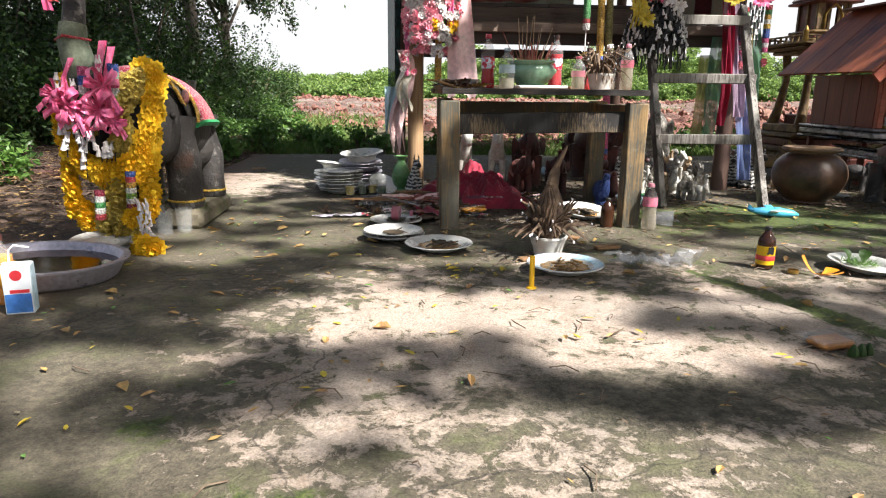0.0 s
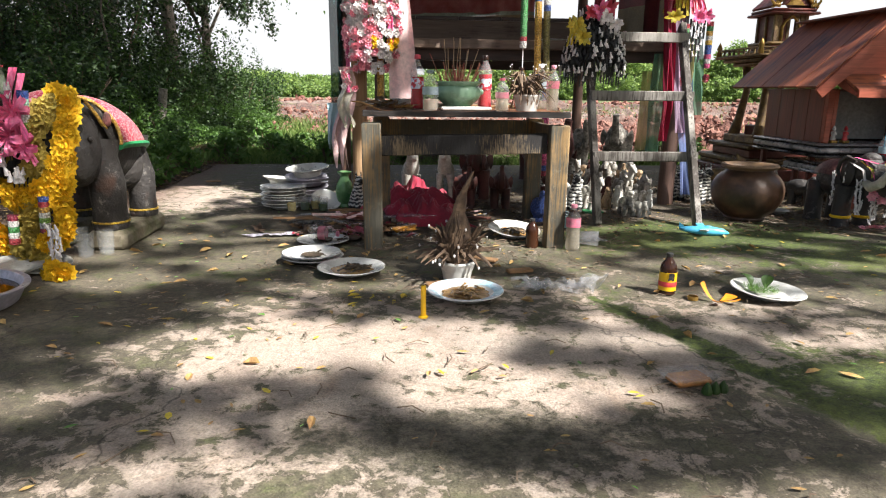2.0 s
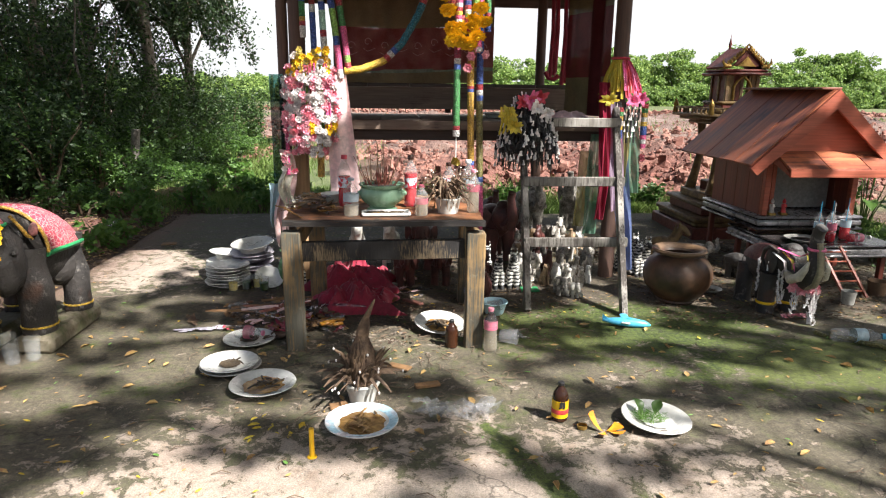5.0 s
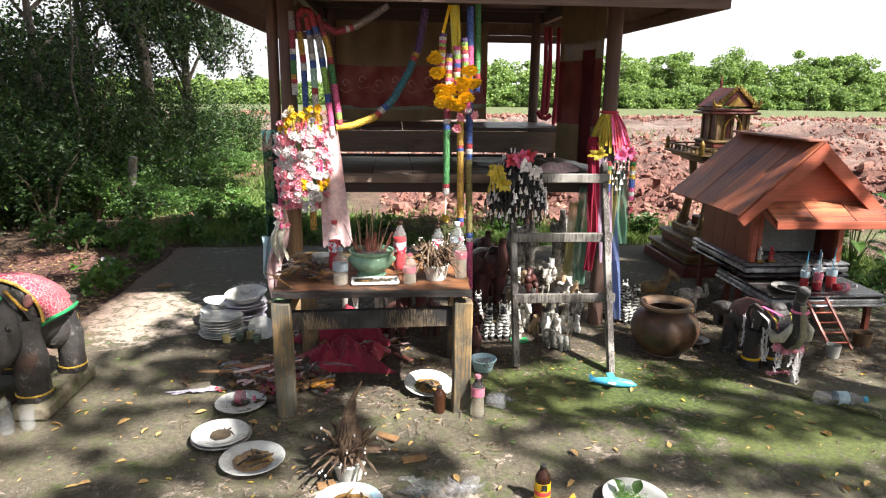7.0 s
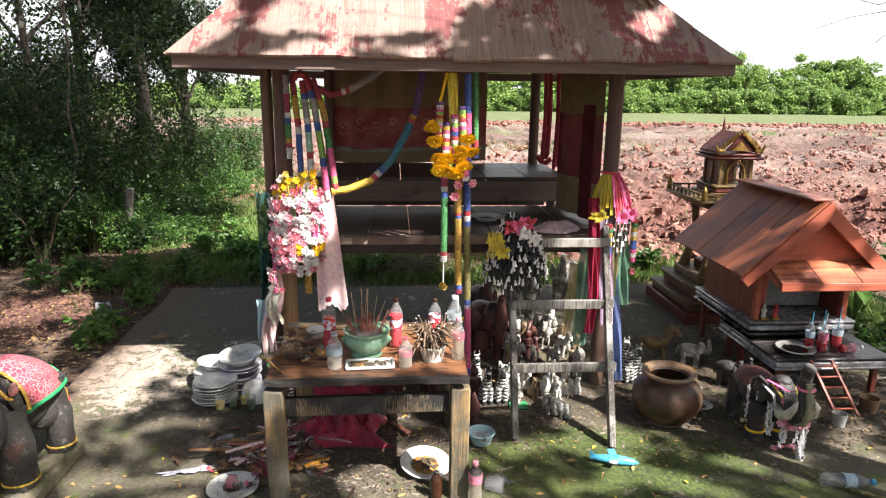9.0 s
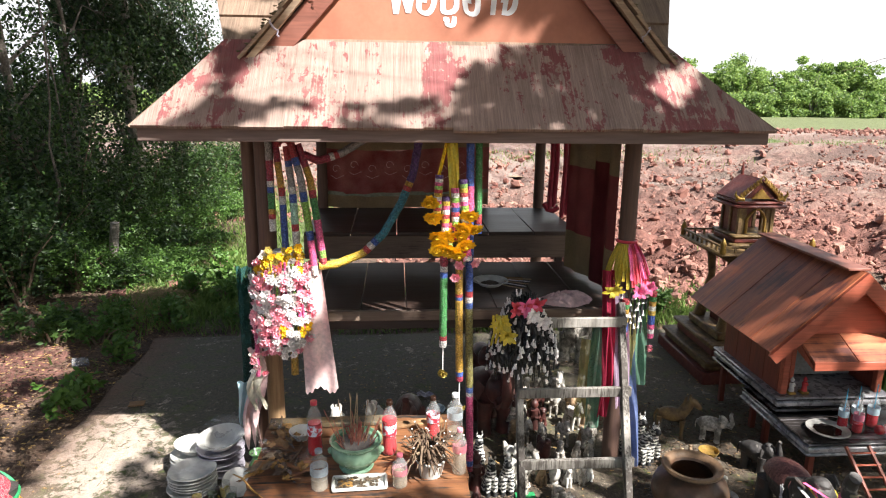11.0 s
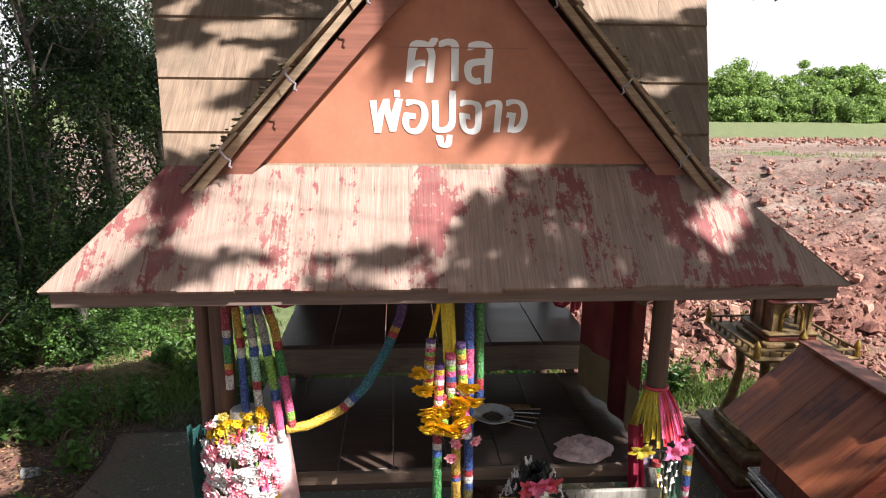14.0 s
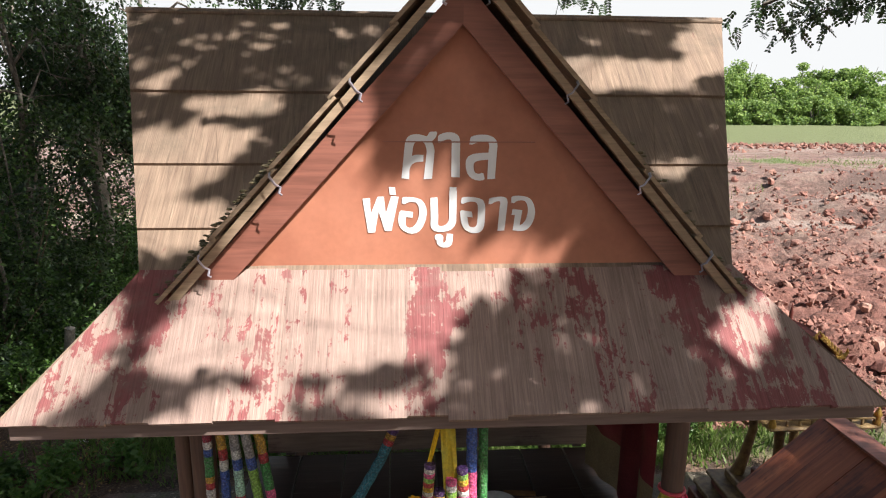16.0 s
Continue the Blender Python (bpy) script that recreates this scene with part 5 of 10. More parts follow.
for sx in (0, 1):
    q0, q1 = roof_x(.03)[sx], roof_x(1)[sx]
    k = 1 if sx else -1
    part("end_wall", Geo().add([(q0 - k * .05, TY + .05, TZ), (q0 - k * .05, 2 * RY - TY - .05, TZ), (q1 - k * .05, RY, RZ - .03), (q0 - k * .075, TY + .05, TZ), (q0 - k * .075, 2 * RY - TY - .05, TZ), (q1 - k * .075, RY, RZ - .03)],
                               [(0, 1, 2), (3, 4, 5), (0, 1, 4, 3), (1, 2, 5, 4), (2, 0, 3, 5)]), M_GABLE, pav, smooth=0)

part("ridge_cap", Geo().box(((RX0 + RX1) / 2, RY, RZ - .004), (RX1 - RX0 - .01, .07, .016), b=.004), M_SHINGLE, pav)
part("ridge_cap", Geo().box((GXC, 1.56, GZ + .006), (.07, 1.14, .018), b=.005), M_MOSSEDGE, pav)

# front gable: panel, barge boards, roof sheets with mossy edges and clips
GY = 1.10
gable = part("gable_panel", Geo().prism([(-.0, TZ - .05), (1.736, TZ - .05), (GXC, 3.20)], .02, pose(0, GY, 0)), M_GABLE, pav, "orange painted gable panel")
part("panel_seam", Geo().box((.865, GY - .0015, 2.78), (.53, .003, .004)), M_BARGE, gable)
for sx in (-1, 1):
    foot_x = GXC + sx * 1.0
    ang = math.atan2(GZ - 2.255, 1.0)
    L = math.hypot(1.0, GZ - 2.255)
    # barge board in front of the panel
    inner = []
    n0 = Vector((-math.sin(ang) * -sx, 0, -math.cos(ang)))
    top, foot = Vector((GXC, 0, GZ - .082)), Vector((GXC + sx * .945, 0, 2.27))
    d = (foot - top).normalized()
    nrm = Vector((-sx * abs(d.z), 0, -abs(d.x)))
    w = .092
    apex_in = Vector((GXC, 0, top.z - w / abs(d.x)))
    fin = foot + Vector((-sx * w / abs(d.z), 0, 0))
    poly = [(top.x, top.z), (foot.x, foot.z), (fin.x, fin.z), (apex_in.x, apex_in.z)]
    part("barge_board", Geo().prism(poly if sx < 0 else list(reversed(poly)), .022, pose(0, GY - .045, 0)), M_BARGE, pav, "brown painted barge board")
    # roof sheet of the gable
    a, b2 = Vector((GXC, .985, GZ)), Vector((GXC + sx * 1.02, .985, 2.235))
    for k in range(5):
        p0, p1 = a.lerp(b2, k / 5), a.lerp(b2, (k + 1.06) / 5 if k < 4 else 1)
        up = Vector((sx * math.sin(ang), 0, math.cos(ang)))
        g = Geo()
        lift = .010 * (4 - k) / 4
        q = [p0 + up * lift, p1 + up * (lift + .008), p1 + up * (lift + .008) + Vector((0, 1.10 - .22 * (k + 1), 0)), p0 + up * lift + Vector((0, 1.14 - .2 * k, 0))]
        g.add(q + [p + up * .014 for p in q], [(0, 1, 2, 3), (4, 5, 6, 7), (0, 1, 5, 4), (1, 2, 6, 5), (2, 3, 7, 6), (3, 0, 4, 7)])
        part("roof_sheet", g, M_EAVE, pav, smooth=0)
    part("rafter", Geo().prism([(GXC, GZ - .012), (foot_x, 2.25), (foot_x - sx * .02, 2.228), (GXC, GZ - .045)], .03, pose(0, 1.0, 0)), M_EAVE, pav)
    for k, t in enumerate((.10, .36, .62, .86)):
        p = a.lerp(b2, t)
        g = Geo()
        g.tube([p + Vector((-sx * .0, -.004, .018)), p + Vector((0, -.02, .008)), p + Vector((-sx * .02, -.022, -.02)), p + Vector((-sx * .035, -.018, -.028)), p + Vector((-sx * .03, -.02, -.048)), p + Vector((-sx * .04, -.02, -.054))], .0055, 6, flat=.45)
        part("clip", g, M_ALU, pav, "bent metal roof clip")
    # litter and moss caught along the gutter of the roof edge
    g = Geo()
    rq = random.Random(31 + sx)
    for i in range(150 if sx < 0 else 40):
        t = rq.uniform(.55, .99)
        p = a.lerp(b2, t) + Vector((sx * .012 + rq.uniform(-.012, .02), rq.uniform(0, .12), .026 + rq.uniform(-.004, .01)))
        s_ = rq.uniform(.004, .011)
        g.ball(p, (s_ * 1.4, s_ * 1.4, s_ * .6), None, 5, 4)
    tagged(part("litter", g, M_MOSSEDGE, pav, "dry moss and litter"), "dry moss and litter", kind="stuff")


def sign(text, x, z, size, width, bold, lift, cap=9.0):
    """One painted line of the sign, scaled to its width, its strokes widened by bold."""
    cu = bpy.data.curves.new("lettering", "FONT")
    cu.body, cu.size, cu.align_x, cu.resolution_u, cu.fill_mode = text, size * 20, "CENTER", 5, "NONE"
    ob = new("lettering", cu)
    dg = bpy.context.evaluated_depsgraph_get()
    me = bpy.data.meshes.new_from_object(ob.evaluated_get(dg))
    bpy.data.objects.remove(ob)
    co = [v.co.to_2d() for v in me.vertices]
    lo, hi = min(p.x for p in co), max(p.x for p in co)
    k = width / (hi - lo)
    co = [Vector(((p.x - (lo + hi) / 2) * k, p.y * k * 1.25)) for p in co]
    # short marks above the letters
    co = [Vector((p.x, p.y if p.y < cap else cap + (p.y - cap) * .45)) for p in co]
    es = [tuple(e.vertices) for e in me.edges]
    after = {}
    before = {}
    for p, q in es:
        after.setdefault(p, []).append(q)
        before.setdefault(q, []).append(p)

    def filled(amount):
        out = []
        for i, p in enumerate(co):
            near = after.get(i, []) + before.get(i, [])
            q = [j for j in after.get(i, [])] or near
            o = [j for j in before.get(i, [])] or near
            d = co[q[0]] - co[o[0]]
            n = Vector((d.y, -d.x))
            if n.length > 1e-9:
                n = n.normalized()
                pen = .45 + 1.25 * abs(n.x * .92 - n.y * .38) ** 1.5
                n = n * amount * pen
            hand_x = .05 * p.y + .004 * math.sin(p.y * 41 + p.x * 17)
            out.append(p + n + Vector((hand_x, .004 * math.sin(p.x * 29 + 1.3))))
        r_ = delaunay_2d_cdt(out, es, [], 4, 1e-7)
        area = 0.0
        for f in r_[2]:
            w = [r_[0][i] for i in f]
            area += abs(sum(w[i].x * w[i - 1].y - w[i - 1].x * w[i].y for i in range(len(w)))) / 2
        return area, r_
    best = max((filled(bold), filled(-bold)), key=lambda q: q[0])[1]
    me = bpy.data.meshes.new("lettering")
    me.from_pydata([(p.x, p.y, 0) for p in best[0]], [], [tuple(f) for f in best[2]])
    me.update()
    o = part("lettering", me, M_LETTER, gable, "white painted Thai lettering", 0)
    o.matrix_basis = pose(x, GY - lift, z, 90, 0, 0)


sign("ศาล", .828, 2.655, .2, .315, .0030, .002)
sign("พ่อปู่อาจ", .828, 2.465, .2, .60, .0032, .0026, .118)

# ---- makers of small things ----
def beads(name, c, c2=None):
    k = Nodes(name)
    d = k.voronoi(130.0)
    col = k.mix(k.ramp(k.noise(60), .4, .6), c, c2 or tuple(min(1, x * 1.35 + .02) for x in c))
    col = k.mix(k.ramp(k.noise(190, 2), .56, .64, 0, .6), col, tuple(min(1, x * .6 + .28) for x in c))
    col = k.shade(col, k.ramp(d, .1, .75, 1.15, .45))
    n = k.node("ShaderNodeBump")
    n.invert = True
    n.inputs["Strength"].default_value, n.inputs["Distance"].default_value = .9, .004
    k.link(d, n.inputs["Height"])
    k.link(n.outputs[0], k.bsdf.inputs["Normal"])
    return k.out(col, .55)


BEAD = {n: beads(n + " beads", c) for n, c in dict(
    red=(.42, .03, .04), pink=(.62, .08, .22), blue=(.03, .08, .32), teal=(.02, .17, .22), green=(.04, .22, .05), lime=(.22, .42, .06), gold=(.52, .29, .03), yellow=(.66, .42, .03),
    white=(.62, .60, .56), purple=(.09, .03, .16), olive=(.20, .17, .04), silver=(.30, .28, .27), crimson=(.30, .02, .05), mint=(.35, .58, .45)).items()}


def zebra_material():
    k = Nodes("zebra paint")
    w = k.node("ShaderNodeTexWave")
    w.bands_direction = "Z"
    w.inputs["Scale"].default_value, w.inputs["Distortion"].default_value, w.inputs["Detail"].default_value = 15.0, 5.0, 1.5
    w.inputs["Detail Scale"].default_value = 3.0
    k.link(k.raw, w.inputs["Vector"])
    col = k.mix(k.ramp(w.outputs["Fac"], .40, .50), (.03, .03, .03), (.68, .66, .60))
    sep = k.node("ShaderNodeSeparateXYZ")
    k.link(k.raw, sep.inputs[0])
    foot = k.ramp(sep.outputs[2], .018, .024, 1, 0)
    nose = k.calc("MULTIPLY", k.ramp(sep.outputs[1], -.042, -.047, 0, 1), k.ramp(sep.outputs[2], .14, .145, 0, 1))
    col = k.mix(k.calc("MAXIMUM", foot, nose), col, (.02, .02, .02))
    col = k.shade(col, k.ramp(k.noise(70), .25, .75, .75, 1.1))
    k.bump(k.noise(60), .2, .004)
    return k.out(col, .5)


def print_cloth_material():
    k = Nodes("red patterned saddle paint")
    v = k.voronoi(110.0)
    e = k.voronoi(48.0, None, "DISTANCE_TO_EDGE")
    col = k.mix(k.ramp(k.noise(9), .4, .6), (.42, .04, .075), (.33, .028, .055))
    col = k.mix(k.ramp(v, .16, .26, .8, 0), col, (.66, .60, .56))
    col = k.mix(k.ramp(e, .03, .07, .60, 0), col, (.60, .52, .47))
    col = k.mix(k.ramp(k.noise(12, 6, .7), .60, .68, 0, .5), col, (.45, .38, .33))
    col = k.shade(col, k.ramp(k.noise(90), .3, .7, .85, 1.1))
    k.bump(k.noise(60), .25, .003)
    return k.out(col, .5)


M_ZEBRA, M_SADDLE = zebra_material(), print_cloth_material()


def inst(name, me, parent, m):
    ob = new(name, me)
    ob.parent = parent
    ob.matrix_basis = m
    return ob


def flower_mesh(name, mt, r=.02, n=6, layers=2, cup=.5):
    """A small garland flower of folded petals."""
    g = Geo()
    for L in range(layers):
        k = 1 - .35 * L
        for i in range(n):
            a = 2 * math.pi * (i + .5 * L) / n
            c, s = math.cos(a), math.sin(a)
            b2 = (math.cos(a + 1.57) * .38 * r * k, math.sin(a + 1.57) * .38 * r * k)
            z = r * cup * (1 + L)
            g.add([(0, 0, 0), (c * r * .6 * k + b2[0], s * r * .6 * k + b2[1], z * .55), (c * r * k, s * r * k, z * .8 - r * .12), (c * r * .6 * k - b2[0], s * r * .6 * k - b2[1], z * .55)], [(0, 1, 2, 3)])
    g.ball((0, 0, r * .35), r * .3, None, 6, 4)
    return g.mesh(name, mt, 30)


def bud_mesh(name, mt, h=.03, r=.009):
    """A tassel-like bud."""
    return Geo().lathe([(r * .15, h), (r * .45, h * .92), (r * .35, h * .75), (r * .55, h * .5), (r, h * .05), (r * .8, 0)], 7).mesh(name, mt, 50)


FL = {n: flower_mesh("flower", m, r_) for n, m, r_ in (("white", M_WHITEPETAL, .024), ("pink", M_PINKPETAL, .024), ("yellow", M_YELLOWPETAL, .024), ("old", M_OLDPETAL, .022))}
MARI = {n: flower_mesh("marigold", m, .032, 9, 3, .40) for n, m in (("yellow", M_YELLOWPETAL), ("old", M_OLDPETAL))}
BUD = {"white": bud_mesh("bud", M_WHITEPETAL), "black": bud_mesh("bud", M_BLACK), "big": bud_mesh("bud", M_WHITEPETAL, .042, .012)}


def rnd_turn(r, tilt=180):
    return pose(0, 0, 0, r.uniform(-tilt, tilt), r.uniform(-tilt, tilt), r.uniform(0, 360))


def aim(p, d):
    """A pose at p whose z axis points along d."""
    return Matrix.Translation(p) @ Vector(d).to_track_quat("Z", "Y").to_matrix().to_4x4()


def bead_rope(parent, pts, r, bands, name="bead_section"):
    """A beaded rope along points; bands: (share, colour)."""
    pts = [Vector(p) for p in pts]
    cum = [0.0]
    for a, b2 in zip(pts, pts[1:]):
        cum.append(cum[-1] + (b2 - a).length)

    def at(s):
        s *= cum[-1]
        for i in range(len(pts) - 1):
            if s <= cum[i + 1] + 1e-9:
                return pts[i].lerp(pts[i + 1], (s - cum[i]) / max(cum[i + 1] - cum[i], 1e-9))
        return pts[-1]
    tot, s = sum(b2[0] for b2 in bands), 0.0
    for w, c in bands:
        e = s + w / tot
        n = max(2, int((e - s) * cum[-1] / .02))
        part(name, Geo().tube([at(s + (e - s) * i / n) for i in range(n + 1)], [r * (1 + .05 * math.sin(i * 2.1)) for i in range(n + 1)], 10), BEAD[c], parent)
        s = e


def bottle(name, label, m, h=.2, r=.032, glass=None, liquid=None, fill=.6, tag=None, tag_z=(.35, .6), cap=None, waist=0.0, group="", straw=None):
    """A bottle: body, liquid, label, cap."""
    ob = thing(name, label, "bottle", m, group)
    prof = [(r * .80, 0), (r * .97, h * .03), (r, h * .1), (r * (1 - waist), h * .35), (r * (1 - waist), h * .5), (r, h * .62), (r * .93, h * .72), (r * .62, h * .82), (r * .40, h * .88), (r * .36, h * .95)]
    body = part("body", Geo().lathe([(0.001, .001)] + prof + [(r * .30, h * .95), (r * .32, h * .88), (r * .86, h * .71)], 20), glass or M_PLASTIC, ob)
    if liquid:
        k = []
        for a, z in prof:
            if z <= h * fill:
                k.append((a * .93, z + .002))
        part("liquid", Geo().lathe([(0.001, .002)] + k + [(k[-1][0], h * fill), (.001, h * fill)], 18), liquid, ob)
    if tag:
        z0, z1 = tag_z
        q = r * (1 - waist * .8) + .0012
        part("bottle_label", Geo().lathe([(q - .001, h * z0), (q, h * z0), (q, h * z1), (q - .001, h * z1)], 20), tag, body)
    if cap:
        part("cap", Geo().lathe([(r * .42, h * .93), (r * .43, h * .935), (r * .43, h), (r * .38, h * 1.01), (.001, h * 1.01)], 14), cap, ob)
    if straw:
        part("straw", Geo().tube([(0, 0, h * .4), (.004, .0, h * 1.32)], .0032, 6), straw, ob)
    return ob


def plate(name, label, m, r=.12, rim=None, glaze=None, food=None, food_r=.6, deep=.02, group="plates", bits=0, seed=0):
    """A dish with a flat rim; food: a skin of sauce in it."""
    ob = thing(name, label, "plate", m, group)
    glaze = glaze or M_WHITEGLAZE
    dish = part("dish", Geo().lathe([(.001, .002), (r * .55, .0), (r * .6, .003), (r * .68, deep * .6), (r * .97, deep * .95), (r, deep), (r * .985, deep + .003), (r * .72, deep * .75), (r * .62, deep * .35), (r * .5, .006), (.001, .006)], 40), glaze, ob)
    if rim:
        part("printed_rim", Geo().lathe([(r * .74, deep * .78 + .0015), (r * .97, deep + .0035), (r * .985, deep + .0035), (r * .985, deep + .002), (r * .74, deep * .78)], 40), rim, dish)
    if food:
        g = Geo()
        n = 26
        rq = random.Random(seed)
        ring = [(math.cos(2 * math.pi * i / n) * r * food_r * rq.uniform(.82, 1.05), math.sin(2 * math.pi * i / n) * r * food_r * rq.uniform(.82, 1.05), .0075 + deep * .22) for i in range(n)]
        g.add(ring + [(0, 0, .009 + deep * .22)], [(i, (i + 1) % n, n) for i in range(n)])
        part("food", g, food, ob)
    if bits:
        g = Geo()
        rq = random.Random(seed + 5)
        for i in range(bits):
            a, q = rq.uniform(0, 6.28), rq.uniform(0, r * food_r * .8)
            p = Vector((math.cos(a) * q, math.sin(a) * q, .011 + deep * .22 + rq.uniform(0, .006)))
            d = Vector((rq.uniform(-1, 1), rq.uniform(-1, 1), rq.uniform(-.1, .1))).normalized() * rq.uniform(.012, .035)
            g.tube([p - d, p + d * .3 + Vector((0, 0, .003)), p + d], [.003, .004, .0015], 5)
        tagged(part("leftover_food", g, M_SAUCE if seed == 1 else M_SAUCEDARK, ob), "scraps of old food", kind="stuff")
    return ob


def cup(name, label, m, r=.032, h=.085, mt=None, liquid=None, group="drinking glasses"):
    ob = thing(name, label, "glass", m, group)
    part("body", Geo().lathe([(.001, .003), (r * .8, 0), (r * .82, .004), (r, h), (r * .93, h), (r * .76, .008), (.001, .008)], 20), mt or M_PLASTIC, ob)
    if liquid:
        part("liquid", Geo().lathe([(.001, .009), (r * .74, .0095), (r * .84, h * .6), (.001, h * .6)], 18), liquid, ob)
    return ob


# animals of painted cement: one plain mesh each
def statue(kind, h, r=None):
    """A standing animal statue of height h facing -y."""
    g = Geo()
    L = h * .75
    if kind in ("zebra", "dog", "cat"):
        # sits upright on its haunches
        g.tube([(0, h * .10, 0), (0, h * .10, h * .10), (0, h * .06, h * .34), (0, -h * .01, h * .54), (0, -h * .05, h * .74)], [h * .17, h * .20, h * .175, h * .125, h * .095], 12)
        for x in (-1, 1):
            g.tube([(x * h * .085, -h * .13, 0), (x * h * .085, -h * .125, h * .05), (x * h * .08, -h * .09, h * .42)], [h * .07, h * .055, h * .07], 8)
            g.ball((x * h * .15, h * .08, h * .12), (h * .07, h * .15, h * .12), None, 9, 7)
            if kind == "zebra":
                g.tube([(x * h * .055, -h * .07, h * .84), (x * h * .075, -h * .075, h * .93), (x * h * .06, -h * .075, h * 1.02)], [h * .030, h * .042, h * .012], 7, flat=.5)
            else:
                g.tube([(x * h * .07, -h * .06, h * .84), (x * h * .09, -h * .065, h * (.92 if kind == "cat" else .87))], [h * .045, h * .015], 6, flat=.6)
        wide = .095 if kind == "zebra" else .135
        g.ball((0, -h * .08, h * .80), (h * wide, h * .12, h * .10), None, 12, 8)
        g.tube([(0, -h * .12, h * .79), (0, -h * .21, h * .755), (0, -h * .245, h * .745)], [h * .075, h * .068, h * .045], 9)
        g.tube([(0, h * .28, h * .05), (h * .12, h * .26, h * .07), (h * .2, h * .12, h * .06)], [h * .03, h * .03, h * .015], 6)
    elif kind == "horse":
        body_z, body_l = h * .48, h * .55
        leg = h * .045
        for x in (-1, 1):
            for y in (-.16 * h, .30 * h):
                g.tube([(x * h * .10, y, 0), (x * h * .10, y, h * .06), (x * h * .095, y, h * .22), (x * h * .08, y, h * .42)], [leg * 1.15, leg * .8, leg * .9, leg * 1.4], 8)
        g.ball((0, h * .07, body_z), (h * .145, body_l * .52, h * .155), None, 12, 8)
        neck_top = (0, -h * .34, h * .84)
        g.tube([(0, -h * .10, h * .50), (0, -h * .22, h * .66), (0, -h * .29, h * .80), neck_top], [h * .13, h * .105, h * .085, h * .08], 9)
        g.tube([(0, -h * .27, h * .86), (0, -h * .36, h * .82), (0, -h * .47, h * .72), (0, -h * .50, h * .69)], [h * .085, h * .085, h * .055, h * .04], 9)
        for x in (-1, 1):
            ear = h * (.13 if kind == "zebra" else .09)
            g.tube([(x * h * .05, -h * .28, h * .88), (x * h * .065, -h * .27, h * .88 + ear * .6), (x * h * .05, -h * .27, h * .88 + ear)], [h * .03, h * .028, h * .006], 6)
        g.tube([(0, h * .34, h * .55), (0, h * .40, h * .42), (0, h * .40, h * .25)], [h * .03, h * .025, h * .012], 6)
        if kind == "horse":
            g.tube([(0, -h * .20, h * .92), (0, -h * .16, h * .75), (0, -h * .05, h * .6)], [h * .03, h * .035, h * .02], 6, flat=.5)
    elif kind == "elephant_up":
        # stands with its trunk lifted over the forehead
        for x in (-1, 1):
            for y in (-.18 * h, .24 * h):
                g.tube([(x * h * .13, y, 0), (x * h * .13, y, h * .04), (x * h * .13, y, h * .22), (x * h * .115, y, h * .46)], [h * .10, h * .09, h * .085, h * .115], 12)
            def flap(u, v, x=x):
                a = (u - .5) * 2.4
                return (x * h * (.15 + .12 * v * math.cos(a * .7)), -h * (.24 - .05 * v), h * (.66 + math.sin(a) * .15 * v - .05 * v))
            g.sheet(flap, 10, 6, h * .03)
            g.tube([(x * h * .09, -h * .42, h * .56), (x * h * .11, -h * .54, h * .53), (x * h * .09, -h * .60, h * .62)], [h * .03, h * .028, h * .008], 7)
        g.ball((0, h * .06, h * .52), (h * .225, h * .40, h * .235), None, 16, 11)
        g.ball((0, -h * .29, h * .64), (h * .16, h * .17, h * .19), None, 14, 10)
        g.ball((0, -h * .27, h * .79), (h * .10, h * .10, h * .07), None, 10, 7)
        g.tube([(0, -h * .40, h * .58), (0, -h * .50, h * .56), (0, -h * .56, h * .66), (0, -h * .53, h * .80), (0, -h * .50, h * .92), (0, -h * .53, h * 1.0)], [h * .09, h * .085, h * .075, h * .062, h * .052, h * .05], 12)
        g.tube([(0, h * .44, h * .6), (0, h * .49, h * .44), (0, h * .48, h * .3)], [h * .03, h * .02, h * .015], 6)
    elif kind == "elephant":
        for x in (-1, 1):
            for y in (-.22 * h, .26 * h):
                g.tube([(x * h * .15, y, 0), (x * h * .15, y, h * .04), (x * h * .15, y, h * .25), (x * h * .13, y, h * .5)], [h * .115, h * .10, h * .095, h * .13], 10)
        g.ball((0, h * .05, h * .58), (h * .27, h * .46, h * .27), None, 14, 9)
        g.ball((0, -h * .42, h * .72), (h * .18, h * .2, h * .21), None, 12, 8)
        g.tube([(0, -h * .55, h * .68), (0, -h * .70, h * .52), (0, -h * .76, h * .35), (0, -h * .80, h * .24), (0, -h * .92, h * .30), (0, -h * .94, h * .42)], [h * .10, h * .085, h * .07, h * .06, h * .05, h * .04], 9)
        g.ball((0, -h * .46, h * .88), (h * .12, h * .12, h * .08), None, 10, 7)
        for x in (-1, 1):
            g.ball((x * h * .27, -h * .36, h * .70), (h * .13, h * .03, h * .18), None, 10, 7)
            g.tube([(x * h * .09, -h * .56, h * .58), (x * h * .11, -h * .72, h * .50), (x * h * .09, -h * .84, h * .54)], [h * .03, h * .025, h * .008], 6)
        g.tube([(0, h * .50, h * .66), (0, h * .56, h * .48), (0, h * .55, h * .3)], [h * .03, h * .02, h * .015], 6)
    elif kind == "doll":
        g.tube([(0, 0, 0), (0, 0, h * .08), (0, 0, h * .35), (0, 0, h * .62)], [h * .20, h * .19, h * .13, h * .15], 9)
        g.ball((0, -h * .01, h * .80), (h * .13, h * .13, h * .15), None, 9, 7)
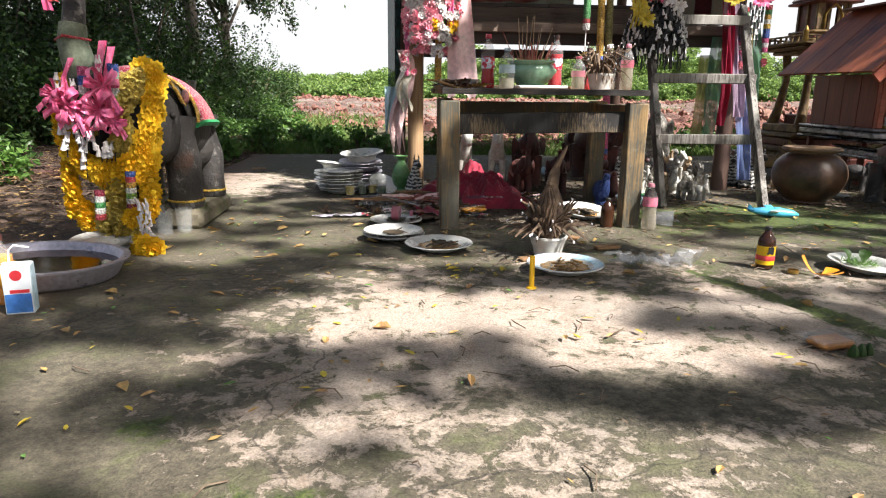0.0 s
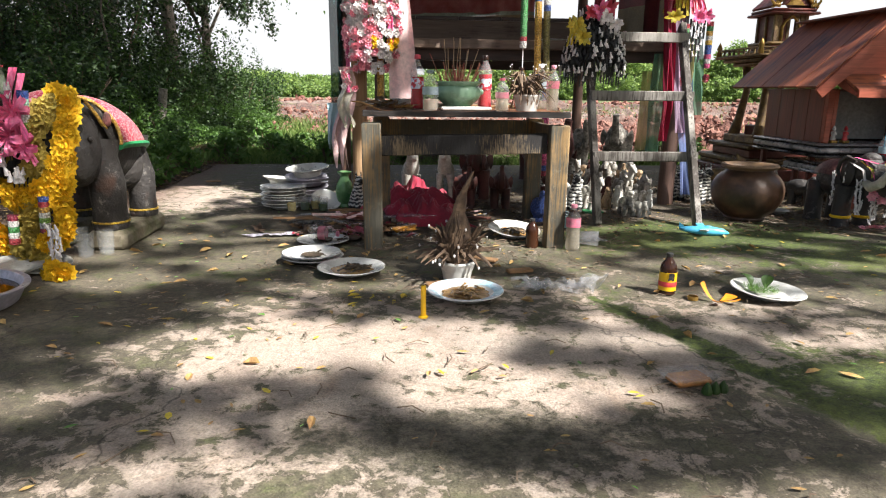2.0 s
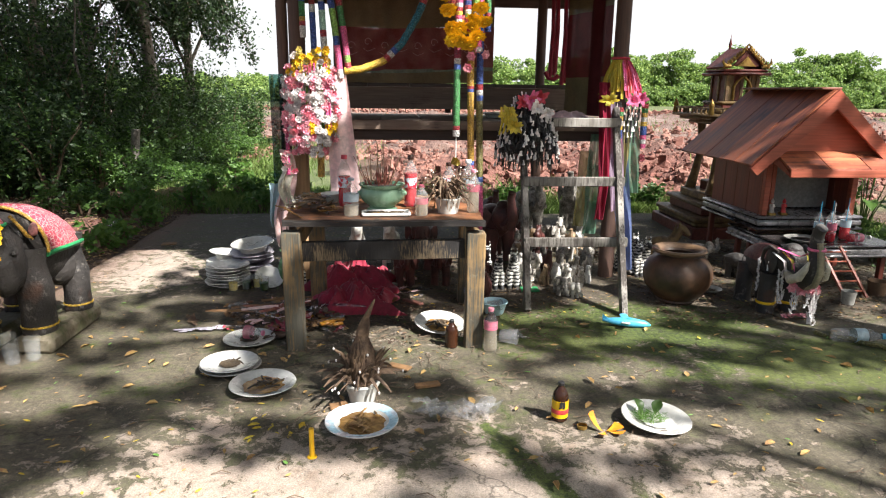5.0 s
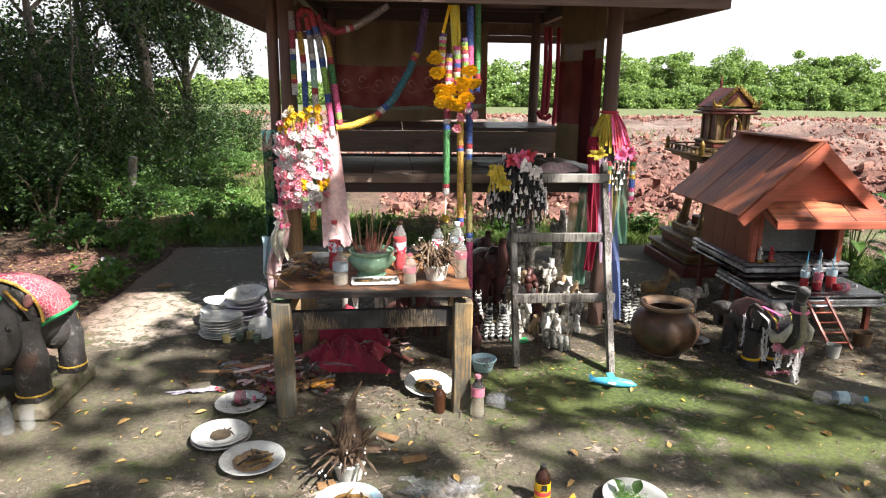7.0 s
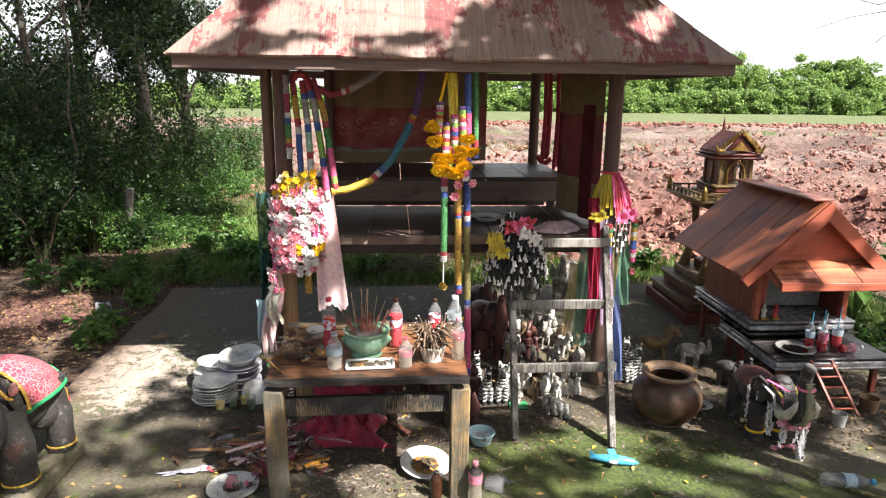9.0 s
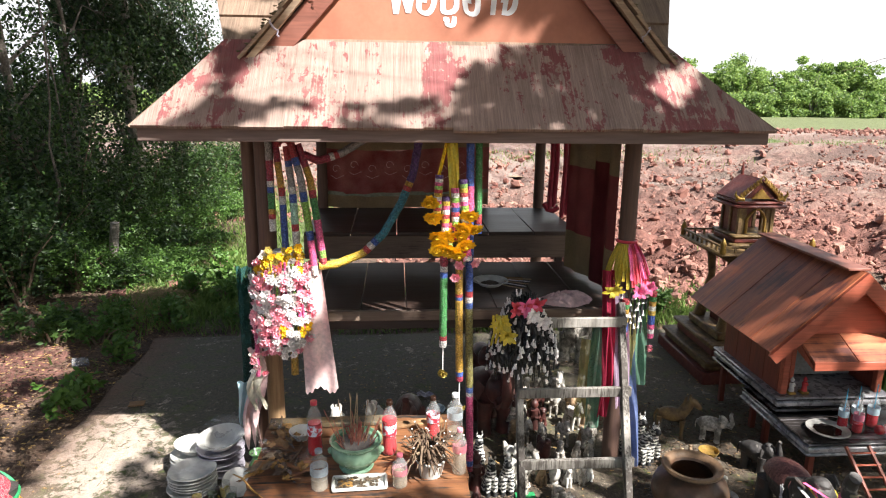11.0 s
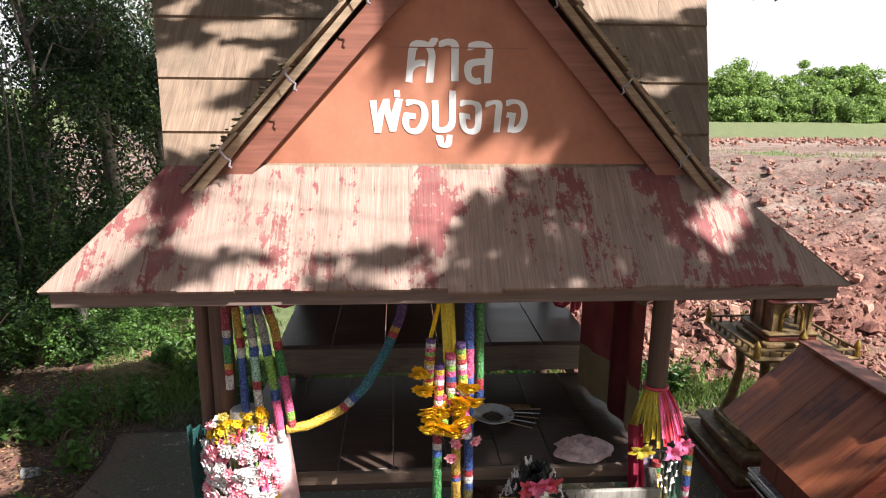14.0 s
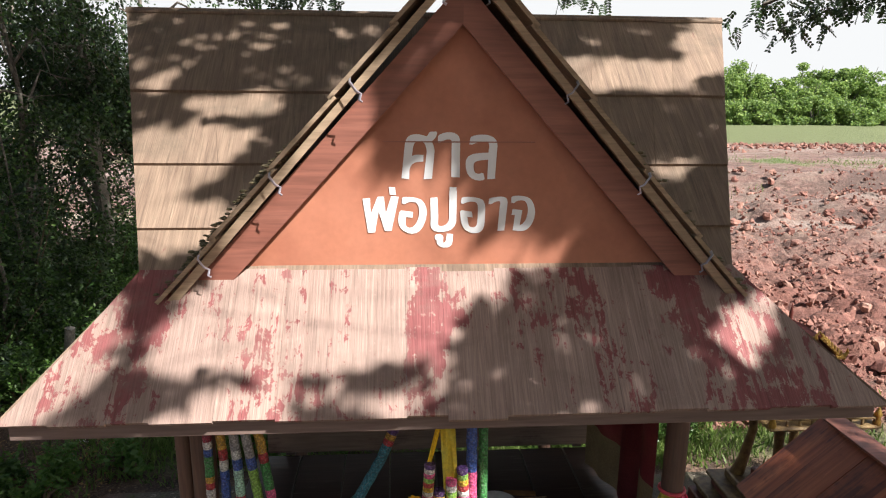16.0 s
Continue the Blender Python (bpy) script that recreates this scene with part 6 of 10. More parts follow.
        for x in (-1, 1):
            g.tube([(x * h * .14, 0, h * .58), (x * h * .20, -h * .06, h * .42), (x * h * .06, -h * .15, h * .40)], [h * .055, h * .045, h * .04], 6)
        g.ball((0, 0, h * .96), (h * .07, h * .07, h * .06), None, 7, 5)
    elif kind == "hen":
        g.ball((0, 0, h * .42), (h * .24, h * .36, h * .34), None, 10, 8)
        g.tube([(0, -h * .22, h * .5), (0, -h * .30, h * .75), (0, -h * .30, h * .9)], [h * .18, h * .12, h * .1], 8)
        g.ball((0, -h * .33, h * .92), (h * .1, h * .14, h * .1), None, 8, 6)
        g.tube([(0, h * .25, h * .5), (0, h * .45, h * .75)], [h * .16, h * .05], 7)
        g.tube([(0, 0, 0), (0, 0, h * .2)], [h * .2, h * .14], 8)
    return g


STATUE = {}


def put_statue(kind, h, mt, m, label, name=None, group=""):
    key = (kind, round(h, 3), mt.name)
    if key not in STATUE:
        STATUE[key] = statue(kind, h).mesh(name or kind.split("_")[0] + "_statue", mt, 50)
    ob = new(name or kind.split("_")[0] + "_statue", STATUE[key])
    ob.matrix_basis = m
    return tagged(ob, label, "statue", group)


def ribbon(pts, w, n=14, ripple=.0, thick=.0015):
    """A band of cloth along points, width w in x."""
    pts = [Vector(p) for p in pts]

    def fn(u, v):
        s = v * (len(pts) - 1)
        i = min(int(s), len(pts) - 2)
        p = pts[i].lerp(pts[i + 1], s - i)
        return p + Vector(((u - .5) * w, ripple * math.sin(u * 9 + v * 5) + ripple * .6 * math.sin(u * 17 - v * 3), 0))
    return Geo().sheet(fn, n, max(6, len(pts) * 4), thick)


def crumple(size, n, seed, amp):
    """A crumpled sheet lying flat."""
    def fn(u, v):
        x, y = (u - .5) * size[0], (v - .5) * size[1]
        q = max(abs(u - .5), abs(v - .5)) * 2
        a = math.atan2(v - .5, u - .5)
        e = (q * .5 / max(math.hypot(u - .5, v - .5), 1e-6)) * (1 + .45 * noise.noise(Vector((math.cos(a) * 2 + seed, math.sin(a) * 2, 1))) + .15 * math.sin(a * 7 + seed))
        z = amp * abs(noise.fractal(Vector((x * 14 + seed * 3.1, y * 14, seed)), 1.0, 2.0, 3)) + .003
        return (x * e, y * e, z)
    vs = Geo()
    return vs.sheet(fn, n, n)

# ---- offering table and what stands on it ----
table = thing("offering_table", "rough weathered wooden offering table with charred top", "table")
TT = .59
for x, y in ((.0, .0), (.80, .01), (.03, .66), (.83, .66)):
    part("leg", Geo().box((x, y + .02, .27), (.082, .075, .545), pose(0, 0, 0, 0, .4 if x > .5 else -.4, 0), .006), M_TABLEWOOD, table)
part("front_rail", Geo().box((.40, .045, .445), (.725, .030, .088), pose(0, 0, 0, 0, -.9, 0), .004), M_RAIL, table, "blackened peeling front rail")
part("back_rail", Geo().box((.44, .66, .49), (.75, .025, .08), b=.004), M_TABLEWOOD, table)
for x in (.02, .82):
    part("side_rail", Geo().box((x, .36, .49), (.025, .58, .07), b=.004), M_TABLEWOOD, table)
def worn_board(x0, x1, y0, y1, z0, z1, seed, bite=.012):
    """A board whose top sags and whose front edge is eaten away."""
    g = Geo()
    n, m = 40, 5
    vs = []
    for k in (0, 1):
        for j in range(m + 1):
            for i in range(n + 1):
                x, v = x0 + (x1 - x0) * i / n, j / m
                e = bite * (noise.noise(Vector((x * 9, seed, 1))) + .6 * noise.noise(Vector((x * 31, seed, 4)))) * (1 - v) ** 2
                y = y0 + (y1 - y0) * v + (e + bite * .6) * (1 if v < 1 else 0)
                z = (z1 + .003 * noise.noise(Vector((x * 11, y * 23, seed))) - abs(e) * .5) if k else z0 + abs(e) * .3
                vs.append((x + (.006 * noise.noise(Vector((v * 7, i, seed))) if i in (0, n) else 0), y, z))
    q = (n + 1) * (m + 1)
    fs = []
    for j in range(m):
        for i in range(n):
            a = j * (n + 1) + i
            fs += [(a, a + n + 1, a + n + 2, a + 1), (a + q, a + q + 1, a + q + n + 2, a + q + n + 1)]
    ring = list(range(n + 1)) + [j * (n + 1) + n for j in range(1, m + 1)] + [m * (n + 1) + i for i in range(n - 1, -1, -1)] + [j * (n + 1) for j in range(m - 1, 0, -1)]
    fs += [(a, b, b + q, a + q) for a, b in zip(ring, ring[1:] + ring[:1])]
    return g.add(vs, fs)


yy = .012
for i, w in enumerate((.15, .18, .17, .19)):
    d = .01 if i % 2 else 0
    part("tabletop_board", worn_board(-.035 - d, .835 + d, yy, yy + w - .003, TT - .022, TT, i * 3.7, .004), M_TABLETOP, table)
    yy += w
part("edge_batten", worn_board(-.037, .838, -.028, .0095, TT - .022, TT + .003, 9.1, .014), M_CHAR, table, "burnt and eaten front edge")

burner = thing("incense_burner", "green glazed ceramic incense burner full of sticks", "incense burner", pose(.385, .27, TT))
bowl1 = part("bowl", Geo().lathe([(.001, .001), (.068, 0), (.072, .008), (.060, .018), (.066, .026), (.092, .05), (.104, .075), (.100, .098), (.092, .106), (.098, .112), (.108, .120), (.108, .126), (.098, .127), (.094, .116), (.001, .112)], 108), M_CELADON, burner, smooth=60)
for v in bowl1.data.vertices:
    a, q = math.atan2(v.co.y, v.co.x), math.hypot(v.co.x, v.co.y)
    if .03 < v.co.z < .10 and q > .07:
        k = 1 + .035 * abs(math.sin(a * 9)) * math.sin((v.co.z - .026) / .078 * 3.14)
        v.co.x, v.co.y = v.co.x * k, v.co.y * k
part("ash", Geo().lathe([(.001, .112), (.092, .113), (.05, .119), (.001, .121)], 28), M_ASH, bowl1)
for x in (-1, 1):
    part("lug", Geo().ball((x * .104, -.01, .082), (.012, .016, .013)), M_CELADON, bowl1)
r = random.Random(12)
for i in range(64):
    a, q = r.uniform(0, 6.28), r.uniform(0, .075)
    p = Vector((math.cos(a) * q, math.sin(a) * q, .112))
    tall = i < 9
    h = r.uniform(.15, .22) if tall else r.uniform(.03, .10)
    e = p + Vector((math.cos(a) * q * .5 + r.uniform(-.02, .02) + (.02 if tall else 0), math.sin(a) * q * .4 + r.uniform(-.02, .02), h))
    part("incense_stick", Geo().tube([p, e], .0018, 5), M_STICKPALE if tall else M_STICK, burner)
part("incense_stick", Geo().tube([(-.07, 0, .11), (-.13, .02, .25)], .0018, 5), M_STICK, burner)

bottle("soda_bottle", "plastic bottle of red soda with a red label", pose(.203, .379, TT), .245, .034, None, M_REDDRINK, .60, M_SODALABEL, (.38, .58), M_LABELRED, .14, "bottles on the table")
bottle("soda_bottle", "plastic bottle of red soda with a red label", pose(.521, .367, TT), .245, .034, None, M_REDDRINK, .66, M_SODALABEL, (.38, .58), M_COLA, .14, "bottles on the table")
bottle("water_bottle", "small clear plastic bottle with pale blue label", pose(.25, .118, TT), .17, .034, None, M_PINKDRINK, .28, M_BLUEFILM, (.40, .60), M_BLUEFILM, 0, "bottles on the table")
bottle("drink_bottle", "small plastic bottle with pink label and cloudy drink", pose(.564, .12, TT), .14, .030, None, M_PINKDRINK, .45, M_PINKFILM, (.40, .58), M_PINKFILM, .06, "bottles on the table")
bottle("soda_bottle", "half-empty plastic bottle of red soda", pose(.715, .486, TT), .20, .032, None, M_REDDRINK, .4, M_SODALABEL, (.42, .6), M_COLA, .1, "bottles on the table")
bottle("water_bottle", "clear plastic bottle with white label", pose(.813, .482, TT), .215, .036, None, M_PINKDRINK, .2, M_BLUEFILM, (.46, .62), M_CAPWHITE, .05, "bottles on the table")
bottle("drink_bottle", "slim plastic bottle with pink label and cloudy drink", pose(.807, .2, TT), .20, .029, None, M_PINKDRINK, .5, M_PINKFILM, (.5, .66), M_LABELPINK, .05, "bottles on the table")

tray = thing("food_tray", "white enamel tray with dried food scraps", "tray", pose(.405, .135, TT, 0, 0, 3))
part("dish", Geo().box((0, 0, .004), (.20, .085, .008), b=.003), M_ENAMELGREY, tray)
for s in (-1, 1):
    part("rim", Geo().box((0, s * .046, .011), (.215, .012, .014), pose(0, 0, 0), .004), M_WHITEGLAZE, tray)
    part("rim", Geo().box((s * .104, 0, .011), (.012, .085, .014), pose(0, 0, 0), .004), M_WHITEGLAZE, tray)
g = Geo()
r = random.Random(21)
for i in range(60):
    g.ball((r.uniform(-.09, .09), r.uniform(-.034, .034), .012), (r.uniform(.004, .012), r.uniform(.004, .01), .004), None, 6, 4, .5, i)
part("leftover_food", g, M_SAUCEDARK, tray)
part("food_scrap", Geo().box((-.055, 0, .011), (.06, .055, .004), b=.002), M_SAUCE, tray)

wp = thing("offering_pot", "white pot stuffed with dried banana leaf cones", "pot", pose(.69, .2, TT))
part("pot", Geo().lathe([(.001, .001), (.045, 0), (.052, .03), (.060, .062), (.063, .066), (.063, .072), (.056, .072), (.05, .06), (.001, .055)], 28), M_WHITEGLAZE, wp)


def dry_bundle(parent, n, seed, r0, out, z0):
    """Thin dry stalks that rise from the pot and droop over its rim."""
    r = random.Random(seed)
    for i in range(n):
        a = r.uniform(0, 6.28)
        q = r.uniform(0, r0)
        p = Vector((math.cos(a) * q, math.sin(a) * q, z0))
        up, o = r.uniform(.03, .12), out * r.uniform(.25, 1)
        drop = r.uniform(-.02, .10) if i % 3 else -.03
        m1 = p + Vector((math.cos(a) * o * .35, math.sin(a) * o * .35, up))
        m2 = p + Vector((math.cos(a + .2) * o * .75, math.sin(a + .2) * o * .75, up * .9 - drop * .3))
        e = p + Vector((math.cos(a + .3) * o, math.sin(a + .3) * o, up - drop))
        t = r.uniform(.0028, .0062)
        part("dried_leaf", Geo().tube([p, m1, m2, e], [t * .8, t, t * .9, t * .35], 5, flat=.6), M_DRIEDLEAF if i % 4 else M_STRAWDARK, parent)
        if i % 6 == 0:
            part("cotton_bud", Geo().ball(e, .0035, None, 6, 5), M_WHITEPETAL, parent)


dry_bundle(wp, 130, 3, .045, .115, .055)
bowl2 = thing("small_bowl", "small white ceramic bowl", "bowl", pose(.128, .50, TT))
part("bowl", Geo().lathe([(.001, .002), (.026, 0), (.03, .01), (.05, .035), (.055, .045), (.052, .046), (.045, .032), (.001, .012)], 28), M_WHITEGLAZE, bowl2)

# offerings turned to dry rubbish on the table's left side
r = random.Random(33)
for i in range(44):
    x, y = r.uniform(-.03, .17), r.uniform(.12, .60)
    L, w = r.uniform(.03, .10), r.uniform(.018, .05)
    mt = r.choice((M_CARDBOARD, M_TABLETOP, M_FILM, M_DRIEDLEAF, M_FILM, M_SAUCE, M_TWIG, M_DRIEDLEAF))
    if i % 4 == 0:
        g = Geo().tube([(-L, 0, 0), (-L * .3, .006, .006), (L * .4, -.004, .008), (L, .004, .001)], [.004, .008, .007, .003], 6, flat=.6)
    else:
        g = crumple((L * 1.3, w), 9, 300 + i, .022)
    single("offering_scrap", g, mt, "dry crumpled offering scrap on the table", "scrap", pose(x, y, TT + .006 + .022 * r.random() * (1 if x < .1 else .3), r.uniform(-12, 12), r.uniform(-14, 14), r.uniform(0, 360)), "scraps on the table")
plank = single("loose_plank", Geo().box((0, 0, 0), (.55, .07, .02), b=.004), M_TABLEWOOD, "loose orange-brown plank at the back of the table", "plank", pose(.24, .63, TT + .012, 0, 0, 2))
single("loose_plank", Geo().box((0, 0, 0), (.30, .05, .016), b=.004), M_CARDBOARD, "short loose plank lying on the table", "plank", pose(.62, .60, TT + .01, 0, 0, 12))

# ---- things on the slab in front ----
plate("plate", "white plate with blue printed rim and stale curry", pose(.327, -.715, .004), .128, M_PLATERIM, None, M_SAUCE, .70, .026, bits=18, seed=1)
plate("plate", "white plate with leftover curry and a stick", pose(-.072, -.392, .004), .128, None, None, M_SAUCE, .66, .024, bits=16, seed=2)
plate("plate", "stained white plate with dark rotten food", pose(-.24, -.20, .004), .125, None, M_ENAMELGREY, M_SAUCEDARK, .45, .02, bits=14, seed=3)
plate("plate", "stained white plate under a stack of dark food", pose(-.243, -.205, .018), .118, None, M_WHITEGLAZE, M_SAUCEDARK, .4, .02, seed=7)
plate("plate", "white plate holding an empty bottle and scraps", pose(-.23, .115, .004), .118, None, None, M_SAUCEDARK, .4, .016, bits=10, seed=4)
ob = bottle("drink_bottle", "empty plastic bottle with pink label lying on a plate", pose(-.29, .115, .05, 90, 0, 78), .135, .030, None, None, 0, M_PINKFILM, (.34, .58), M_LABELPINK)
pl = plate("plate", "white plate with fresh green leaves and watery food", pose(1.365, -.735, .004, 2, 3, 0), .122, None, None, M_WHITEGLAZE, .5, .024, seed=6)
g = Geo()
r = random.Random(61)
for i in range(130):
    a = r.uniform(0, 6.28)
    p = Vector((r.uniform(-.07, .02), r.uniform(-.035, .04), .02))
    e = p + Vector((math.cos(a) * .05, math.sin(a) * .03, r.uniform(.0, .03)))
    w = Vector((-math.sin(a), math.cos(a), 0)) * .002
    g.add([p - w, p + w, e], [(0, 1, 2)])
part("herb_bunch", g, M_LEAFLIGHT, pl, "feathery green herbs", 0)
for x, y, a in ((-.055, .055, 30), (.025, .05, -40)):
    g = Geo()
    g.sheet(lambda u, v: (math.sin(u * 3.14) * .02 * (v - .5) * 2, (u - .5) * .06, .02 * math.sin(u * 3) + .012 * abs(v - .5)), 8, 4, 0)
    part("leaf", g, M_LEAFMID, pl, "broad green leaf", at=pose(x, y, .03, 40, 0, a))

candle = thing("candle", "yellow wax candle standing on the concrete", "candle", pose(.178, -.896, 0))
wax = part("wax", Geo().lathe([(.016, 0), (.015, .004), (.0085, .006), (.008, .05), (.0082, .1), (.005, .102), (.001, .101)], 14), M_YELLOW, candle)
part("wick", Geo().tube([(0, 0, .1), (.001, 0, .108)], .001, 5), M_BLACK, wax)

ob = bottle("tonic_bottle", "small brown glass tonic bottle with a yellow label", pose(1.03, -.69, 0), .145, .0285, M_BROWNGLASS, None, 0, M_YELLOW, (.12, .56), M_BLACK)
part("label_print", Geo().lathe([(.0300, .032), (.0304, .033), (.0304, .048), (.0300, .049)], 20), M_REDPRINT, ob, "red printed band")
g = Geo()
for i, (x, z, w, h) in enumerate(((-.004, .068, .010, .02), (.006, .066, .008, .022), (.0, .078, .018, .006), (-.009, .058, .005, .006))):
    g.box((x, -.0304, z), (w, .0016, h))
part("label_print", g, M_BLACKPRINT, ob, "dark printed emblem")
single("bottle_cap", Geo().lathe([(.001, .001), (.017, 0), (.018, .012), (.0165, .012), (.0155, .003), (.001, .003)], 18), M_GOLD, "gold bottle cap lying on concrete", "bottle cap", pose(1.095, -.755, 0))
pot = thing("dried_plant_pot", "white pot of dried banana leaves with cotton buds", "pot", pose(.318, -.50, 0))
part("pot", Geo().lathe([(.001, .001), (.048, 0), (.055, .035), (.066, .068), (.069, .071), (.069, .078), (.061, .078), (.055, .065), (.001, .06)], 30), M_WHITEGLAZE, pot)
g = Geo()
r = random.Random(5)
for i in range(16):
    a = i * .39
    t = .022
    g.tube([(math.cos(a) * t, math.sin(a) * t, .05), (math.cos(a + .5) * .046, math.sin(a + .5) * .046, .13), (math.cos(a + 1) * .036, math.sin(a + 1) * .036, .20), (.004 + .012 * math.cos(a), .012 * math.sin(a), .27)], [.015, .017, .014, .009], 7, flat=.6)
part("core", g, M_DRIEDLEAF, pot, "wrapped dry leaf core")
part("shoot", Geo().tube([(.004, 0, .26), (.012, .004, .30), (.02, .0, .33), (.045, -.004, .385), (.052, -.004, .40)], [.03, .024, .014, .007, .003], 9, flat=.7), M_DRIEDLEAF, pot, "torn dry leaf tip")
for i in range(96):
    a = r.uniform(0, 6.28)
    low = i % 3 == 0
    up = r.uniform(-.01, .04) if low else r.uniform(.05, .13)
    o = r.uniform(.10, .19) if low else r.uniform(.05, .11)
    p = Vector((math.cos(a) * .035, math.sin(a) * .035, .08))
    e = Vector((math.cos(a + .2) * o, math.sin(a + .2) * o, .08 + up))
    b2 = r.uniform(.015, .04)
    part("dried_leaf", Geo().tube([p, p.lerp(e, .45) + Vector((0, 0, b2)), p.lerp(e, .8) + Vector((0, 0, b2 * .5)), e], [.005, .008, .006, .002], 7, flat=.45), M_DRIEDLEAF, pot)
    if i % 4 == 0:
        part("cotton_bud", Geo().ball(e, (.004, .004, .006), None, 6, 5), M_WHITEPETAL, pot)
single("orange_packet", Geo().box((0, 0, .006), (.07, .045, .012), b=.004), M_CARDBOARD, "small orange paper packet beside the pot", "packet", pose(.235, -.56, 0, 0, 0, 20))
pk = thing("food_packet", "orange-brown snack packet with a plastic cover", "packet", pose(.79, -1.40, .004, 0, 0, 12))
part("bag", Geo().box((0, 0, .010), (.095, .062, .018), b=.007), M_PACKET, pk)
part("film", Geo().sheet(lambda u, v: ((u - .5) * .13, (v - .5) * .085, .024 + .006 * noise.noise(Vector((u * 6, v * 6, 3)))), 14, 10), M_FILM, pk, "crinkled clear film")
for i in range(3):
    single("leaf_wrapper", Geo().lathe([(.001, 0), (.012, .0), (.013, .006), (.009, .018), (.003, .027), (.001, .028)], 7), M_LEAFMID, "green leaf-wrapped sweet on the concrete", "packet", pose(.812 + .021 * i, -1.452 + .004 * i, 0, 0, 0, 40 * i), "leaf-wrapped sweets")
g = Geo()
r = random.Random(71)
for i in range(5):
    a = r.uniform(0, 6.28)
    def peel(u, v, a=a, i=i):
        q = .055 * u
        return (math.cos(a + v * .7) * q + .02 * i / 4, math.sin(a + v * .7) * q, .005 + (.055 if i == 0 else .015) * u * u)
    g.sheet(peel, 6, 5)
single("marigold_petals", g, M_ORANGE, "torn orange petals lying on concrete", "petals", pose(1.16, -.79, 0))
single("plastic_bag", crumple((.30, .13), 34, 3, .075), M_FILM, "crumpled clear plastic bag on concrete", "plastic bag", pose(.66, -.63, .002, 0, 0, -6))
single("plastic_bag", crumple((.14, .08), 18, 8, .07), M_FILM, "small crumpled plastic bag by the table leg", "plastic bag", pose(1.0, .10, .002))
sb = bottle("soda_bottle", "plastic cola bottle with pink label against the table leg", pose(.872, -.035, 0), .20, .033, None, M_PINKDRINK, .55, M_LABELPINK, (.52, .72), M_LABELPINK, .08)
part("upper_drink", Geo().lathe([(.001, .0), (.027, .0), (.018, .02), (.013, .03), (.001, .03)], 14), M_COLA, sb, at=pose(0, 0, .148))
cup("plastic_cup", "clear plastic cup lying on its side", pose(.93, .06, .034, 90, 0, 70), .036, .085, M_FILM, None, "plastic cups")
bottle("tonic_bottle", "dark brown glass bottle under the table", pose(.70, .01, 0), .13, .028, M_BROWNGLASS, None, 0, None, (0, 1), M_BLACK)
pl = plate("large_dish", "large metal dish tipped on its side with dark leaves", pose(.66, .24, .010, 7, 4, 0), .125, None, M_WHITEGLAZE, M_SAUCE, .6, .03, bits=30, seed=9)
bs = thing("basin", "pale blue plastic basin holding a cup", "basin", pose(.965, .47, 0))
part("basin", Geo().lathe([(.001, .001), (.045, 0), (.05, .006), (.066, .06), (.072, .064), (.070, .068), (.062, .062), (.046, .008), (.001, .008)], 28), M_BASIN, bs)
cup("plastic_cup", "clear plastic cup lying in a basin", pose(.93, .45, .05, 78, 0, 60), .028, .075, M_FILM, None, "plastic cups")
fish = thing("toy_plane", "light blue plastic toy plane on mossy concrete", "toy", pose(1.60, .235, .024, 0, 0, -12) @ Matrix.Scale(.8, 4))
part("body", Geo().tube([(-.15, .0, .012), (-.11, 0, .008), (-.04, 0, .004), (.05, 0, 0), (.11, 0, -.004), (.145, 0, -.01)], [.008, .018, .027, .029, .022, .006], 14, flat=.85), M_SKYBLUE, fish)
part("tail_fin", Geo().prism([(-.15, .01), (-.105, .015), (-.15, .05)], .008, pose(0, -.004, 0)), M_SKYBLUE, fish)
part("tail_wing", Geo().box((-.135, 0, .015), (.03, .075, .006), b=.002), M_SKYBLUE, fish)
part("wing", Geo().box((.0, -.05, .0), (.05, .06, .008), pose(0, 0, 0, -14, 0, -15), .003), M_CAPWHITE, fish, "white plastic wing")
part("wing", Geo().box((.0, .05, .012), (.05, .06, .008), pose(0, 0, 0, 14, 0, 15), .003), M_SKYBLUE, fish)
part("canopy", Geo().ball((.02, 0, .022), (.03, .014, .012)), M_SKYBLUE, fish)
# left things
tub = thing("oval_tub", "dull metal oval tub with brown water", "tub", pose(-1.335, -.72, 0, 0, 0, -18))
tubp = part("tub", Geo().lathe([(.001, .001), (.22, 0), (.235, .01), (.262, .058), (.275, .06), (.276, .066), (.255, .066), (.228, .012), (.001, .012)], 44, sy=.78), M_ALU, tub)
part("water", Geo().lathe([(.001, .036), (.238, .036), (.24, .04), (.001, .04)], 40, sy=.78), M_WATER, tubp)
carton = thing("milk_carton", "small white and blue soya milk carton", "carton", pose(-1.218, -1.06, 0, 0, 0, 14))
cbox = part("box", Geo().box((0, 0, .066), (.066, .046, .132), b=.002), M_CARTON, carton)
part("print", Geo().box((0, -.0236, .03), (.060, .001, .05)), M_BLUEPRINT, cbox, "blue printed lower panel")
part("print", Geo().box((.005, -.0236, .062), (.045, .001, .009)), M_REDPRINT, cbox, "red printed bar")
part("print", Geo().lathe([(.001, -.0008), (.014, -.0008), (.014, .0004), (.010, .0004), (.010, -.0002), (.001, -.0002)], 20, pose(0, -.0238, .105, 90, 0, 0)), M_REDPRINT, cbox, "red printed emblem")
part("print", Geo().box((.0336, 0, .066), (.001, .042, .124)), M_LABELBLUE, cbox, "pale blue side panel")
